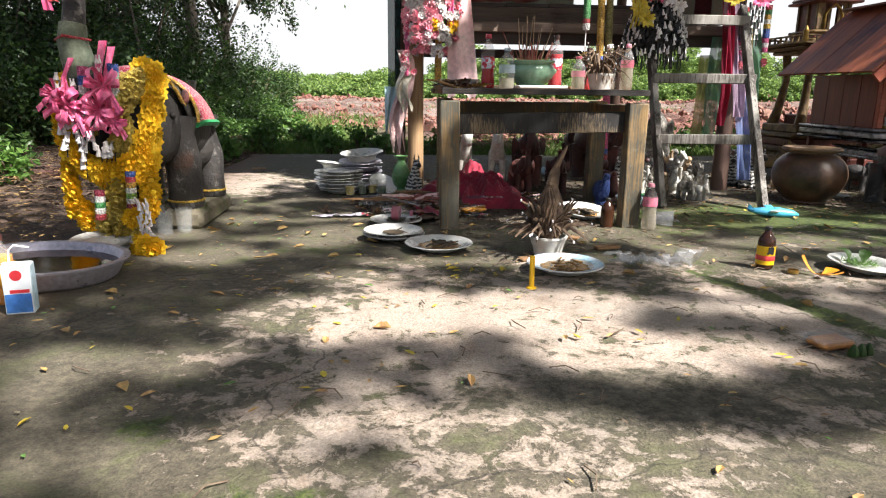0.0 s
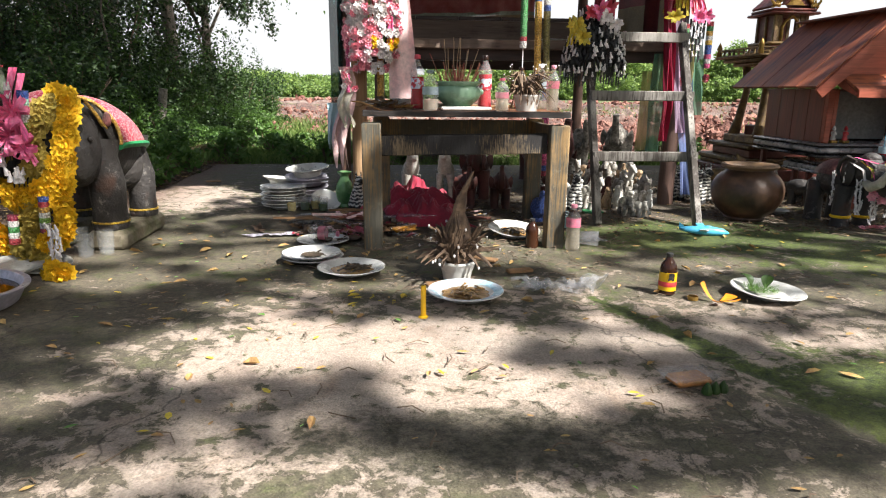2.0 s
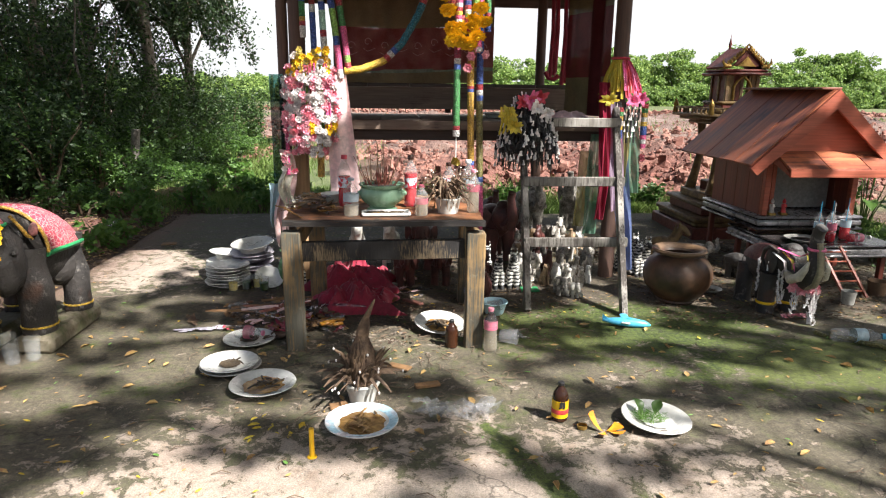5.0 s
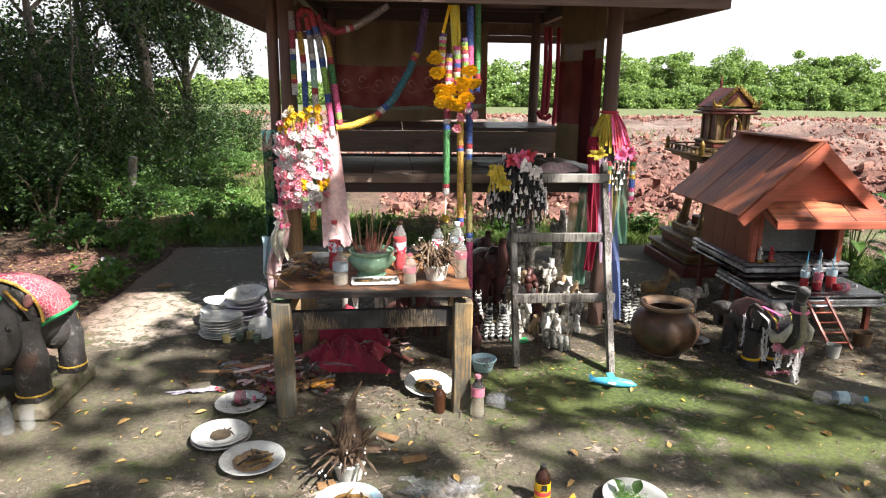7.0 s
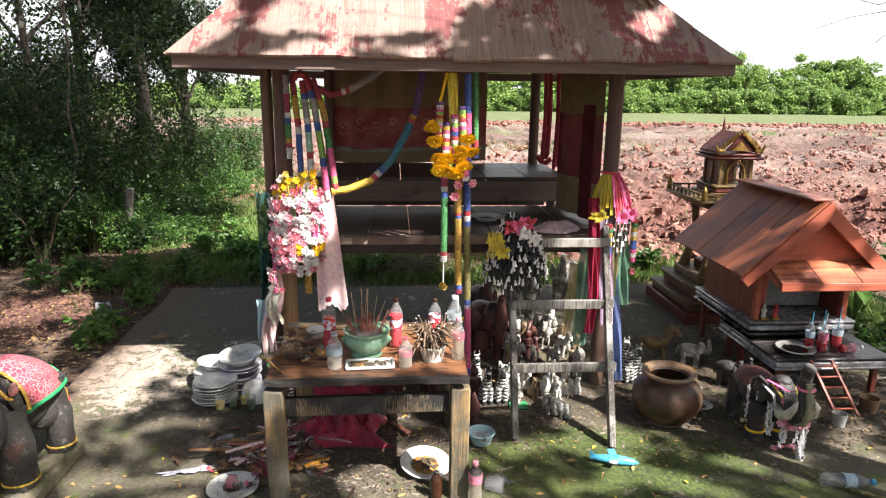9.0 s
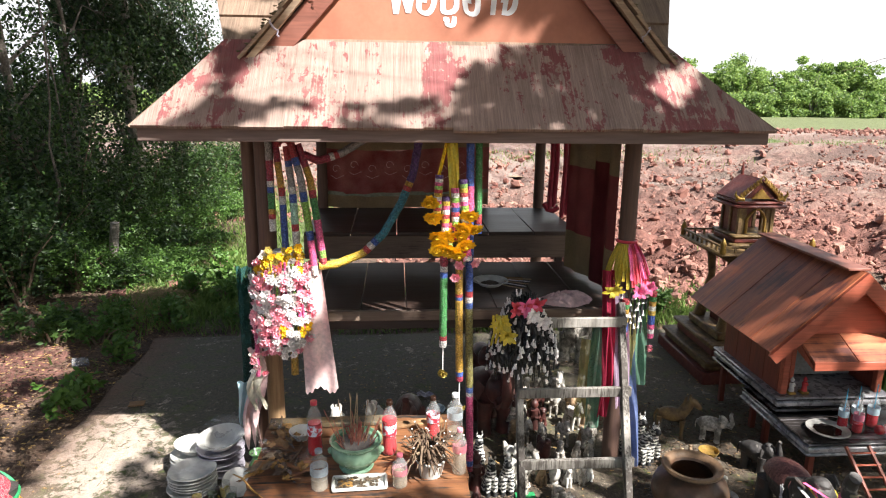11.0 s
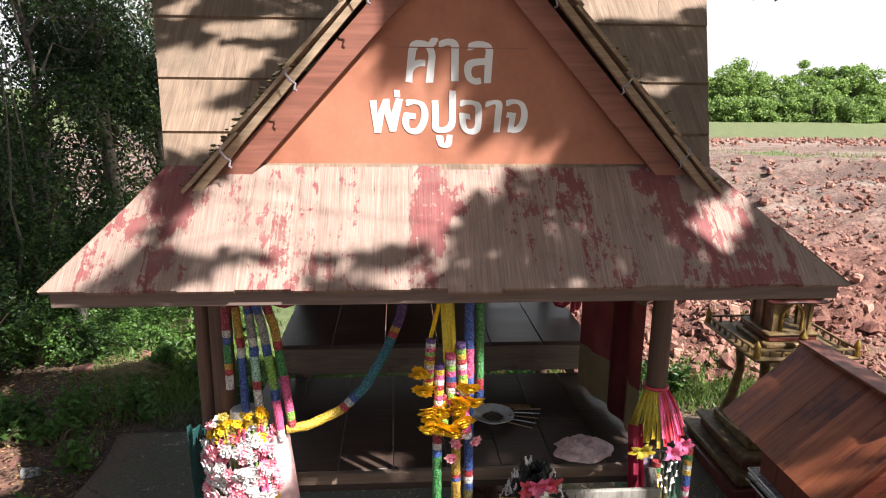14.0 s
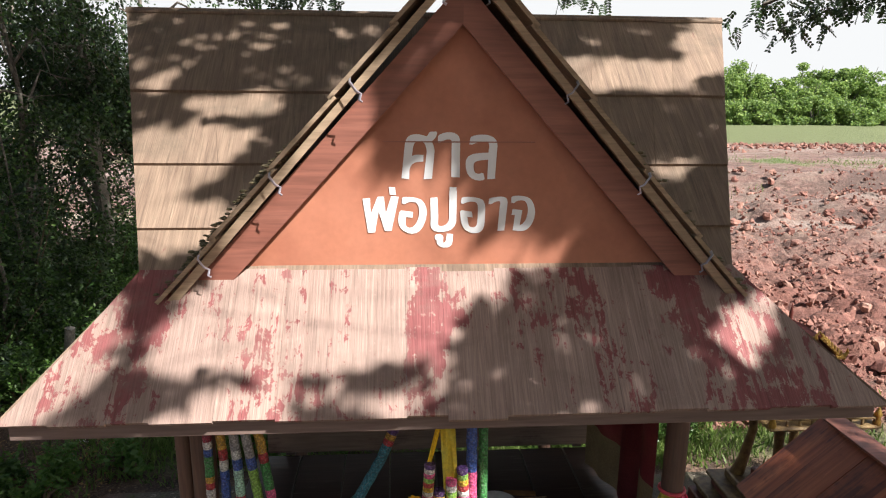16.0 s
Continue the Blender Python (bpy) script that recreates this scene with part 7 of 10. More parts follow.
part("flap", Geo().box((0, 0, .134), (.066, .012, .004), pose(0, 0, 0), .001), M_CARTON, carton)
part("straw", Geo().tube([(-.02, .01, .13), (-.018, .012, .165), (-.005, .012, .178), (.03, .012, .17)], .0026, 6), M_CAPWHITE, carton)
bottle("juice_bottle", "orange drink bottle with a brown cap", pose(-1.305, -.985, 0), .19, .035, None, M_ORANGE, .7, M_YELLOW, (.3, .6), M_BROWNFIG)
for i, (x, y) in enumerate(((-1.24, -.30), (-1.31, -.36))):
    plate("plate", "flat grey tin lid lying on the ground", pose(x, y, .014 + .012 * i, 6, 3, 0), .105, None, M_ENAMELGREY, None, .5, .01)
# heaps of plates and glasses beside the shrine
r = random.Random(91)
proto = plate("plate", "white ceramic plate in a tall stack", pose(-.545, 1.03, .0), .125, None, None, None, .5, .024, "stacked plates")
metal = plate("plate", "dull metal plate in a tall stack", pose(-.44, 1.22, .0), .128, None, M_ALU, None, .5, .024, "stacked plates")
for k, (cx, cy, n, z) in enumerate(((-.545, 1.03, 7, .017), (-.44, 1.22, 8, .02), (-.60, 1.25, 5, .02))):
    for i in range(n):
        if k < 2 and i == 0:
            continue
        copy_thing(metal if k == 1 else proto, pose(cx + r.uniform(-.008, .008), cy + r.uniform(-.008, .008), i * z, r.uniform(-2, 2), r.uniform(-2, 2) + (4 if k == 1 else 0), r.uniform(0, 360)))
plate("plate", "large white bowl tipped on the stack", pose(-.43, 1.22, .165, 5, -4, 0), .13, None, None, None, .5, .05, "stacked plates")
plate("plate", "white bowl tipped on the stack", pose(-.60, 1.27, .10, -4, 6, 0), .115, None, None, None, .5, .045, "stacked plates")
for i, (x, y) in enumerate(((-.487, .905), (-.415, .93), (-.36, .965), (-.31, .90))):
    cup("drinking_glass", "cloudy glass with green water", pose(x, y, 0), .030, .085, M_PLASTIC, M_LEAFMID if i % 2 else M_OLDPETAL)
for i, (x, y) in enumerate(((-1.165, -.10), (-1.10, -.06), (-1.22, -.02))):
    cup("drinking_glass", "cloudy glass at the elephant's feet", pose(x, y, 0), .034, .10, M_PLASTIC, None)
plate("plate", "white dish on its edge beside the glasses", pose(-.31, 1.03, .03, 30, 20, 0), .085, None, None, None, .5, .03)
single("plastic_bag", crumple((.26, .24), 22, 12, .05), M_FILM, "crumpled clear plastic bag on stacked plates", "plastic bag", pose(-.44, 1.38, .18))
vase = single("vase", Geo().lathe([(.001, .001), (.038, 0), (.042, .01), (.034, .025), (.048, .06), (.055, .10), (.044, .145), (.026, .175), (.024, .185), (.044, .21), (.042, .212), (.02, .186), (.02, .17), (.001, .05)], 28, None, .015), M_VASE, "green glazed ceramic vase with flared lip", "vase", pose(-.20, 1.05, 0))
# litter under the table
def cloth_heap(size, seed, h, turn=1.0):
    return Geo().sheet(lambda u, v: ((u - .5) * size[0] * (1 + .18 * math.sin(v * 7 + seed)), (v - .5) * size[1] * (1 + .2 * math.sin(u * 6 + seed)),
                                    h * math.sin(u * 3.14) ** .45 * math.sin(v * 3.14) ** .45 * (-.16 * abs(noise.noise(Vector((u * 8 + seed, v * 5, 2)))) * 2.2 - .10 * abs(noise.noise(Vector((u * 19, v * 13 + seed, 6)))) * 2 + .72 + .3 * noise.noise(Vector((u * 3 + seed, v * 3, 1))) + .22 * math.sin(u * 14 + v * 9 + seed + 3 * noise.noise(Vector((u * 3, v * 3, seed))))) + .004), 56, 48)


single("red_cloth", cloth_heap((.46, .30), 2, .17), M_DARKRED, "dark red cloth heaped under the table", "cloth", pose(.22, .58, 0, 0, 0, 8))
single("red_cloth", cloth_heap((.50, .28), 7, .20), M_DARKRED, "dark red cloth spread behind the table", "cloth", pose(.20, 1.0, 0, 0, 0, -10))
r = random.Random(44)
for i in range(210):
    if i < 170:
        x, y = r.gauss(-.09, .16), r.gauss(.42, .12)
    else:
        x, y = r.uniform(.05, .6), r.uniform(.62, 1.15)
    if (x + .23) ** 2 + (y - .11) ** 2 < .02:
        continue
    mt = r.choice((M_SAUCE, M_CARDBOARD, M_FILM, M_CARDBOARD, M_FILM, M_FILM, M_FILM, M_DARKRED, M_PALEPINK, M_TABLETOP, M_DRIEDLEAF, M_DRIEDLEAF, M_TWIG))
    g = crumple((r.uniform(.05, .20), r.uniform(.02, .06)), 10, i + 20, .03) if i % 5 else Geo().box((0, 0, .006), (r.uniform(.05, .10), r.uniform(.02, .035), .008), b=.003)
    single("litter_wrapper", g, mt, "crumpled offering wrapper in the litter", "wrapper", pose(x, y, .004 + .075 * r.random() * math.exp(-((x + .06) ** 2 + (y - .4) ** 2) / .03), r.uniform(-12, 12), r.uniform(-12, 12), r.uniform(0, 360)), "litter under the table")
for i in range(9):
    a = random.Random(460 + i)
    single("amber_packet", Geo().box((0, 0, .008), (a.uniform(.05, .09), a.uniform(.025, .035), .014), b=.005), M_AMBER if i % 3 else M_FILM, "amber plastic incense packet in the litter", "packet", pose(a.uniform(.0, .2), a.uniform(.22, .40), .008 + .012 * (i % 3), a.uniform(-8, 8), a.uniform(-10, 10), a.uniform(-20, 60)), "packets under the table")
for i in range(26):
    a = random.Random(490 + i)
    L = a.uniform(.08, .16)
    single("wrapped_stick", Geo().tube([(-L, 0, .006), (0, .004, .010), (L, 0, .006)], [.006, .009, .004], 6, flat=.6), a.choice((M_FILM, M_FILM, M_PALEPINK, M_CARDBOARD, M_STICK)), "plastic-wrapped incense bundle in the litter", "incense packet", pose(a.gauss(-.10, .10), a.gauss(.40, .08), .02 + .06 * a.random(), a.uniform(-10, 10), a.uniform(-12, 12), a.gauss(20, 28)), "packets under the table")
cup("plastic_cup", "clear plastic cup lying in the litter", pose(-.33, .52, .036, 90, 0, -40), .036, .09, M_FILM, None, "plastic cups")
single("offering_box", Geo().box((0, 0, .02), (.16, .09, .04), b=.004), M_FILM, "clear plastic food box in the litter", "box", pose(-.2, .45, .01, 0, 12, 20))
single("foil_strip", crumple((.26, .05), 16, 44, .02), M_ALU, "strip of silver foil on the concrete", "foil", pose(-.46, .27, .003, 0, 0, 12))
single("wood_strip", Geo().box((0, 0, .008), (.19, .03, .014), b=.003), M_BARGE, "red-brown strip of wood on the ground", "wood", pose(.54, .62, .01, 0, -8, -62))
single("wood_strip", Geo().box((0, 0, .008), (.22, .035, .016), b=.003), M_GREYWOOD, "grey strip of wood in the litter", "wood", pose(.36, .86, .012, 0, -6, 35))
single("wood_strip", Geo().box((0, 0, .006), (.10, .035, .012), b=.002), M_CARDBOARD, "pale wooden strip on the concrete", "wood", pose(.57, -.40, .002, 0, 0, 14))
single("wood_strip", Geo().box((0, 0, .006), (.10, .04, .01), b=.002), M_CARDBOARD, "pale wooden strip on the concrete", "wood", pose(.46, -.22, .002, 0, 0, -30))
# fallen leaves, twigs and crumbs over the slab
def fallen(name, label, mt, n, seed, size, box, curl=.35):
    rr = np.random.default_rng(seed)
    g = Geo()
    for i in range(n):
        x, y = rr.uniform(box[0], box[1]), rr.uniform(box[2], box[3])
        s, a = size * rr.uniform(.5, 1.2), rr.uniform(0, 6.28)
        d, w = Vector((math.cos(a), math.sin(a), 0)), Vector((-math.sin(a), math.cos(a), 0))
        p = Vector((x, y, .006))
        c = curl * s * rr.uniform(.1, 1)
        k = rr.uniform(.26, .46)
        up = Vector((0, 0, c))
        g.add([p - d * s, p - d * s * .35 + w * s * k + up * .8, p + d * s * .4 + w * s * k * .8 + up, p + d * s + up * .3, p + d * s * .4 - w * s * k * .8 + up * .6, p - d * s * .35 - w * s * k + up * .4, p], [(0, 1, 6), (1, 2, 6), (2, 3, 6), (3, 4, 6), (4, 5, 6), (5, 0, 6)])
    me = bpy.data.meshes.new(name)
    me.from_pydata(g.v, [], g.f)
    me.materials.append(mt)
    tagged(new(name, me), label, "leaves", kind="stuff")


fallen("fallen_leaves", "yellow leaves scattered on the concrete", M_YELLOWLEAF, 120, 1, .016, (-1.3, 3.2, -2.4, 1.0))
fallen("dry_leaves", "brown dry leaves scattered on the concrete", M_DRYLEAF, 420, 2, .014, (-1.4, 3.6, -2.5, 1.6))
fallen("dry_leaves", "brown dry leaves gathered under the shrine", M_DRYLEAF, 1300, 3, .013, (-.4, 3.6, .3, 2.9))
fallen("dry_leaves", "brown dry leaves on the earth beside the slab", M_DRYLEAF, 2600, 4, .020, (-3.4, -1.5, -.6, 4.4))
fallen("dry_leaves", "brown leaf litter round the pot and the stand", M_DRIEDLEAF, 3800, 7, .014, (1.85, 3.7, .30, 1.9), .6)
fallen("dry_leaves", "brown leaf litter under and behind the table", M_DRIEDLEAF, 2200, 8, .012, (-.3, 1.4, .05, 1.6), .6)
fallen("fallen_leaves", "yellow leaves gathered before the table", M_YELLOWLEAF, 13, 11, .020, (-.06, .16, -.80, -.62), .5)
fallen("dry_leaves", "large brown leaves on the concrete", M_DRYLEAF, 130, 12, .026, (-1.2, 2.4, -1.6, .3), .7)
fallen("dry_leaves", "dark leaf mould on the earth beside the slab", M_DRIEDLEAF, 3000, 14, .022, (-3.6, -1.5, .5, 4.8), .6)
fallen("green_leaves", "small green leaves scattered on the concrete", M_GREENBAG, 70, 6, .013, (-1.2, 3.0, -2.4, 1.0))
g = Geo()
r = random.Random(15)
for i in range(1300):
    x, y = (r.uniform(-1.2, 3.6), r.uniform(-2.2, 2.2)) if i % 3 == 0 else (r.uniform(1.8, 3.6), r.uniform(.2, 1.4)) if i % 3 == 1 else (r.gauss(.35, .45), r.gauss(.0, .4))
    a, L = r.uniform(0, 6.28), r.uniform(.015, .07)
    g.tube([(x, y, .006), (x + math.cos(a) * L * .5, y + math.sin(a) * L * .5, .012), (x + math.cos(a + .3) * L, y + math.sin(a + .3) * L, .007)], .0016, 4)
tagged(part("twigs", g, M_TWIG), "thin broken twigs scattered on the concrete", "twigs", kind="stuff")
g = Geo()
for i in range(200):
    x, y = r.uniform(-1.2, 3.4), r.uniform(-2.4, 1.6)
    s = r.uniform(.002, .006)
    g.ball((x, y, .004 + s * .3), (s, s * .8, s * .6), None, 5, 4, .5, i)
tagged(part("crumbs", g, M_MOSSBLOCK), "small stones and crumbs on the concrete", "stones", kind="stuff")

# ---- the garlanded elephant ----
EX = -1.25
g = Geo()
for x, y, q in ((-1.125, .07, 1.0), (-1.375, .07, 1.0), (-1.10, .38, .86), (-1.38, .38, .86)):
    xi = x + (EX - x) * .25
    g.tube([(x, y, .085), (x, y, .10), (x, y, .17), (x, y, .27), (xi, y - .01, .38), (xi, y, .46)], [.070 * q, .074 * q, .068 * q, .074 * q, .085 * q, .10 * q], 16)
    for k in (-1, 0, 1):
        g.ball((x + k * .034 * q, y - .056 * q, .096), (.017, .015, .02), None, 8, 6)
def back_z(y):
    return .452 - .30 * max(0.0, y - .12) ** 1.15


def back_r(y):
    return math.sqrt(max(1 - ((y - .23) / .335) ** 2, .02))


g.tube([(EX, -.09 + .645 * i / 16, back_z(-.09 + .645 * i / 16)) for i in range(17)], [.188 * back_r(-.09 + .645 * i / 16) for i in range(17)], 24)
for s in (-1, 1):
    g.ball((EX + s * .075, -.05, .43), (.085, .10, .15), None, 16, 12, .12, s, 14)
    g.ball((EX + s * .105, .36, .33), (.085, .13, .12), None, 16, 12)
g.ball((EX, -.06, .475), (.135, .15, .165), None, 20, 14)
g.ball((EX, -.10, .575), (.10, .10, .075), None, 16, 10)
g.tube([(EX, -.16, .45), (EX - .05, -.21, .50), (EX - .11, -.22, .60), (EX - .15, -.20, .72), (EX - .14, -.18, .86), (EX - .13, -.19, 1.0), (EX - .13, -.24, 1.08)], [.075, .060, .050, .043, .038, .033, .027], 16)
for s in (-1, 1):
    # the ear: a thick flap that folds forward at its upper rim
    def ear(u, v, s=s):
        a = (u - .5) * 2.6
        rad = .105 * v
        y = .02 + math.sin(a) * rad * .72 + .05 * v
        z = .615 - .17 * v * (.45 + .55 * math.cos(a))
        return (EX + s * (.105 + .062 * v + .012 * math.cos(a * 1.3) * v), y, z)
    g.sheet(ear, 14, 8, .016)
    g.ball((EX + s * .150, -.095, .475), (.012, .016, .013), None, 8, 6)
g.tube([(EX, .53, .38), (EX, .57, .32), (EX, .56, .2)], [.022, .016, .012], 8)
single("elephant_statue", g, M_ELEPHANT, "worn black cement elephant statue with raised trunk", "statue", None, "elephant statues")
for x in (-1.12, -1.375):
    gp = Geo()
    gp.box((x, .235, .042), (.165, .50, .086), b=.02)
    single("plinth", gp, M_MOSSBLOCK, "mossy cement block under the elephant's feet", "plinth", None, "plinths")
cl = thing("saddle_cloth", "red patterned saddle cloth with green border on elephant", "saddle cloth")


def drape(u, v, k=1.0):
    y = .08 + v * .42
    a = (u - .5) * 2 * (1.78 - .42 * v)
    q = max(back_r(y), .35)
    return (EX + math.sin(a) * (.200 * q + .012) * k, y, back_z(y) + math.cos(a) * (.195 * q + .006) * k)


cloth = part("cloth", Geo().sheet(lambda u, v: drape(.04 + u * .92, v), 30, 18), M_SADDLE, cl)
for s in (0, 1):
    part("border", Geo().tube([drape(.025 if s == 0 else .975, i / 14, 1.015) for i in range(15)], .017, 8, flat=.6), M_GREENTRIM, cloth, "green border")
part("border", Geo().tube([drape(.04 + .92 * i / 20, 1.0, 1.03) for i in range(21)], .010, 8), M_GREENTRIM, cloth, "green border")
part("border", Geo().tube([drape(.04 + .92 * i / 20, 0.0, 1.03) for i in range(21)], .008, 8), BEAD["gold"], cloth, "gold border")
strap = part("tail_strap", Geo().tube([(EX + .12, .49, .36), (EX + .125, .515, .32), (EX + .12, .53, .28)], [.010, .011, .010], 8), BEAD["gold"], cl, "gold strap with red tip")
part("strap_tip", Geo().ball((EX + .118, .532, .265), (.016, .016, .014), None, 9, 7), M_REDPRINT, strap, "red tip")
hc = thing("head_cloth", "red patterned head cloth with green border on elephant", "head cloth")
cloth = part("cloth", Geo().sheet(lambda u, v: (EX + math.sin((u - .5) * 2.7) * .118 * (.55 + .45 * math.sin(v * 3.1)), -.19 + .19 * v, .572 + math.cos((u - .5) * 2.7) * .09 * (.5 + .5 * math.sin(v * 3.1))), 20, 12), M_SADDLE, hc)
for s in (0, 1):
    part("border", Geo().tube([(EX + math.sin((s - .5) * 2.7) * .12 * (.55 + .45 * math.sin(v * 3.1)), -.19 + .19 * v, .570 + math.cos((s - .5) * 2.7) * .09 * (.5 + .5 * math.sin(v * 3.1))) for v in [i / 12 for i in range(13)]], .012, 8, flat=.6), M_GREENTRIM, cloth, "green border")
    sx = 1 if s else -1
    part("cheek_strap", Geo().tube([(EX + sx * .115, -.03, .62), (EX + sx * .150, -.02, .565), (EX + sx * .158, .0, .53), (EX + sx * .16, .03, .51)], [.007, .008, .008, .007], 8), BEAD["gold"], hc, "gold cheek strap")
    part("ear_patch", Geo().ball((EX + sx * .158, .055, .545), (.012, .036, .03), pose(0, 0, 0), 10, 8), M_EARPAINT, hc, "worn pink ear paint")
anklets = thing("anklets", "thin yellow painted anklets on the elephant's legs", "anklets")
for x, y, q in ((-1.125, .07, 1.0), (-1.375, .07, 1.0), (-1.10, .38, .86), (-1.38, .38, .86)):
    part("anklet", Geo().lathe([(.071 * q, .110), (.0765 * q, .113), (.0765 * q, .118), (.071 * q, .121)], 22, pose(x, y, 0)), BEAD["yellow"], anklets)
wrap = thing("trunk_wrap", "faded green cloth and ribbons tied round the trunk", "cloth")
part("wrap", Geo().tube([(EX - .115, -.215, .61), (EX - .135, -.21, .68), (EX - .15, -.20, .74), (EX - .147, -.19, .80)], [.054, .056, .051, .046], 16), M_TRUNKGREEN, wrap)
for i, (dx, mt) in enumerate(((-.07, M_PINKRIBBON), (-.05, BEAD["red"]), (.04, M_GREENTRIM), (.05, M_PINKRIBBON))):
    part("ribbon", ribbon([(EX + dx - .13, -.24, 1.06), (EX + dx - .14, -.25, .95), (EX + dx - .125, -.255, .84 + .03 * i)], .026, 6, .006), mt, wrap)
part("cord", Geo().tube([(EX - .21, -.20, .745), (EX - .15, -.275, .755), (EX - .085, -.20, .745)], .005, 6), BEAD["red"], wrap)

gar = thing("marigold_garlands", "heavy yellow garlands hung over the elephant's trunk", "garland", pose(-1.29, -.05, 0) @ Matrix.Diagonal((.87, 1, 1, 1)) @ pose(1.285, 0, 0))
r = random.Random(77)


def petal_chain(pts, n, kind, jit, lo=1.0, hi=1.5, c=(-1.28, .1, .42)):
    pts = [Vector(p) for p in pts]
    for i in range(n):
        s = (i + r.random()) / n * (len(pts) - 1)
        k = min(int(s), len(pts) - 2)
        p = pts[k].lerp(pts[k + 1], s - k) + Vector((r.uniform(-jit, jit), r.uniform(-jit, jit), r.uniform(-jit, jit)))
        m = aim(p, (p - Vector(c)).normalized() + Vector((r.uniform(-.7, .7), r.uniform(-.7, .1), r.uniform(-.7, .7)))) @ Matrix.Diagonal((*[r.uniform(lo, hi)] * 3, 1))
        inst("marigold", MARI[kind], gar, m)


# the thick yellow ring that hides the face
ring = [(-1.085, -.17, .61), (-1.095, -.19, .50), (-1.11, -.2, .41), (-1.15, -.21, .335), (-1.22, -.22, .285), (-1.31, -.22, .272), (-1.40, -.21, .31), (-1.455, -.19, .40), (-1.47, -.17, .50), (-1.45, -.15, .60)]
over = [(-1.085, -.17, .61), (-1.11, -.15, .635), (-1.15, -.14, .64)]
for c, n in ((ring, 250), (over, 26)):
    part("cord", Geo().tube(c, .024, 9), M_OLDPETAL, gar)
    petal_chain(c, n, "yellow", .022)
for c, n, kind in (([(-1.125, -.2, .38), (-1.13, -.21, .25), (-1.135, -.215, .12)], 46, "yellow"), ([(-1.135, -.24, .13), (-1.17, -.25, .11), (-1.20, -.25, .12)], 12, "yellow"),
                   ([(-1.24, -.21, .26), (-1.25, -.22, .14), (-1.255, -.23, .03)], 44, "old"), ([(-1.31, -.2, .26), (-1.315, -.21, .14), (-1.32, -.22, .04)], 30, "old"),
                   ([(-1.40, -.19, .16), (-1.41, -.2, .10), (-1.38, -.21, .08)], 22, "yellow"), ([(-1.19, -.22, .13), (-1.20, -.23, .06)], 14, "old"),
                   ([(-1.17, -.19, .60), (-1.19, -.215, .53), (-1.22, -.22, .47), (-1.23, -.22, .36)], 46, "old"), ([(-1.14, -.19, .62), (-1.17, -.22, .55)], 20, "old"), ([(-1.34, -.2, .50), (-1.36, -.2, .44)], 12, "old"),
                   ([(-1.46, -.18, .30), (-1.465, -.18, .2), (-1.45, -.18, .12)], 26, "yellow")):
    part("cord", Geo().tube(c, .014, 7), M_OLDPETAL, gar)
    petal_chain(c, n, kind, .017)
petal_chain([(-1.125, -.36, .03), (-1.08, -.40, .028), (-1.05, -.39, .028), (-1.10, -.38, .035)], 22, "yellow", .014)
for x, z, L, bands in ((-1.188, .28, .14, ("blue", "red", "gold", "white", "lime", "white", "crimson")), (-1.322, .21, .11, ("crimson", "white", "green", "white", "red")), (-1.215, .66, .14, ("blue", "mint", "pink", "white", "lime")), (-1.335, .65, .13, ("pink", "blue", "white", "green"))):
    bead_rope(gar, [(x, -.245, z), (x - .004, -.25, z - L)], .021, [(1, c) for c in bands])
# jasmine strings on black thread
for x, z0, z1, b2 in ((-1.435, .52, .33, "big"), (-1.40, .50, .40, "big"), (-1.385, .47, .36, "white"), (-1.365, .38, .255, "big"), (-1.345, .46, .35, "white"), (-1.33, .42, .36, "big"), (-1.30, .47, .40, "big"), (-1.30, .36, .31, "big"), (-1.28, .35, .31, "big"), (-1.26, .35, .31, "big"), (-1.245, .36, .315, "white"), (-1.43, .60, .52, "white"), (-1.37, .58, .47, "white"), (-1.26, .66, .60, "white")):
    y = -.255
    part("string", Geo().tube([(x, -.2, z0 + .06), (x + .006, y + .005, (z0 + z1) / 2), (x + .004, y + .004, z1)], .003, 5), M_BLACK, gar)
    n = max(2, int((z0 - z1) / .026))
    for k in range(n):
        for q in range(2):
            inst("bud", BUD[b2], gar, pose(x + r.uniform(-.009, .009), y - r.uniform(0, .012), z0 - (z0 - z1) * k / n, r.uniform(-20, 20), r.uniform(-20, 20), 0))
for k in range(22):
    inst("bud", BUD["white"], gar, pose(-1.085 - .028 * (k % 2) + r.uniform(-.008, .008), -.36 + r.uniform(-.015, .015), .05 + .006 * k, r.uniform(-25, 25), r.uniform(-25, 25), 0))
part("core", Geo().ball((-1.33, -.16, .44), (.10, .035, .13), None, 16, 11, .7), M_BLACK, gar, "black thread mass")
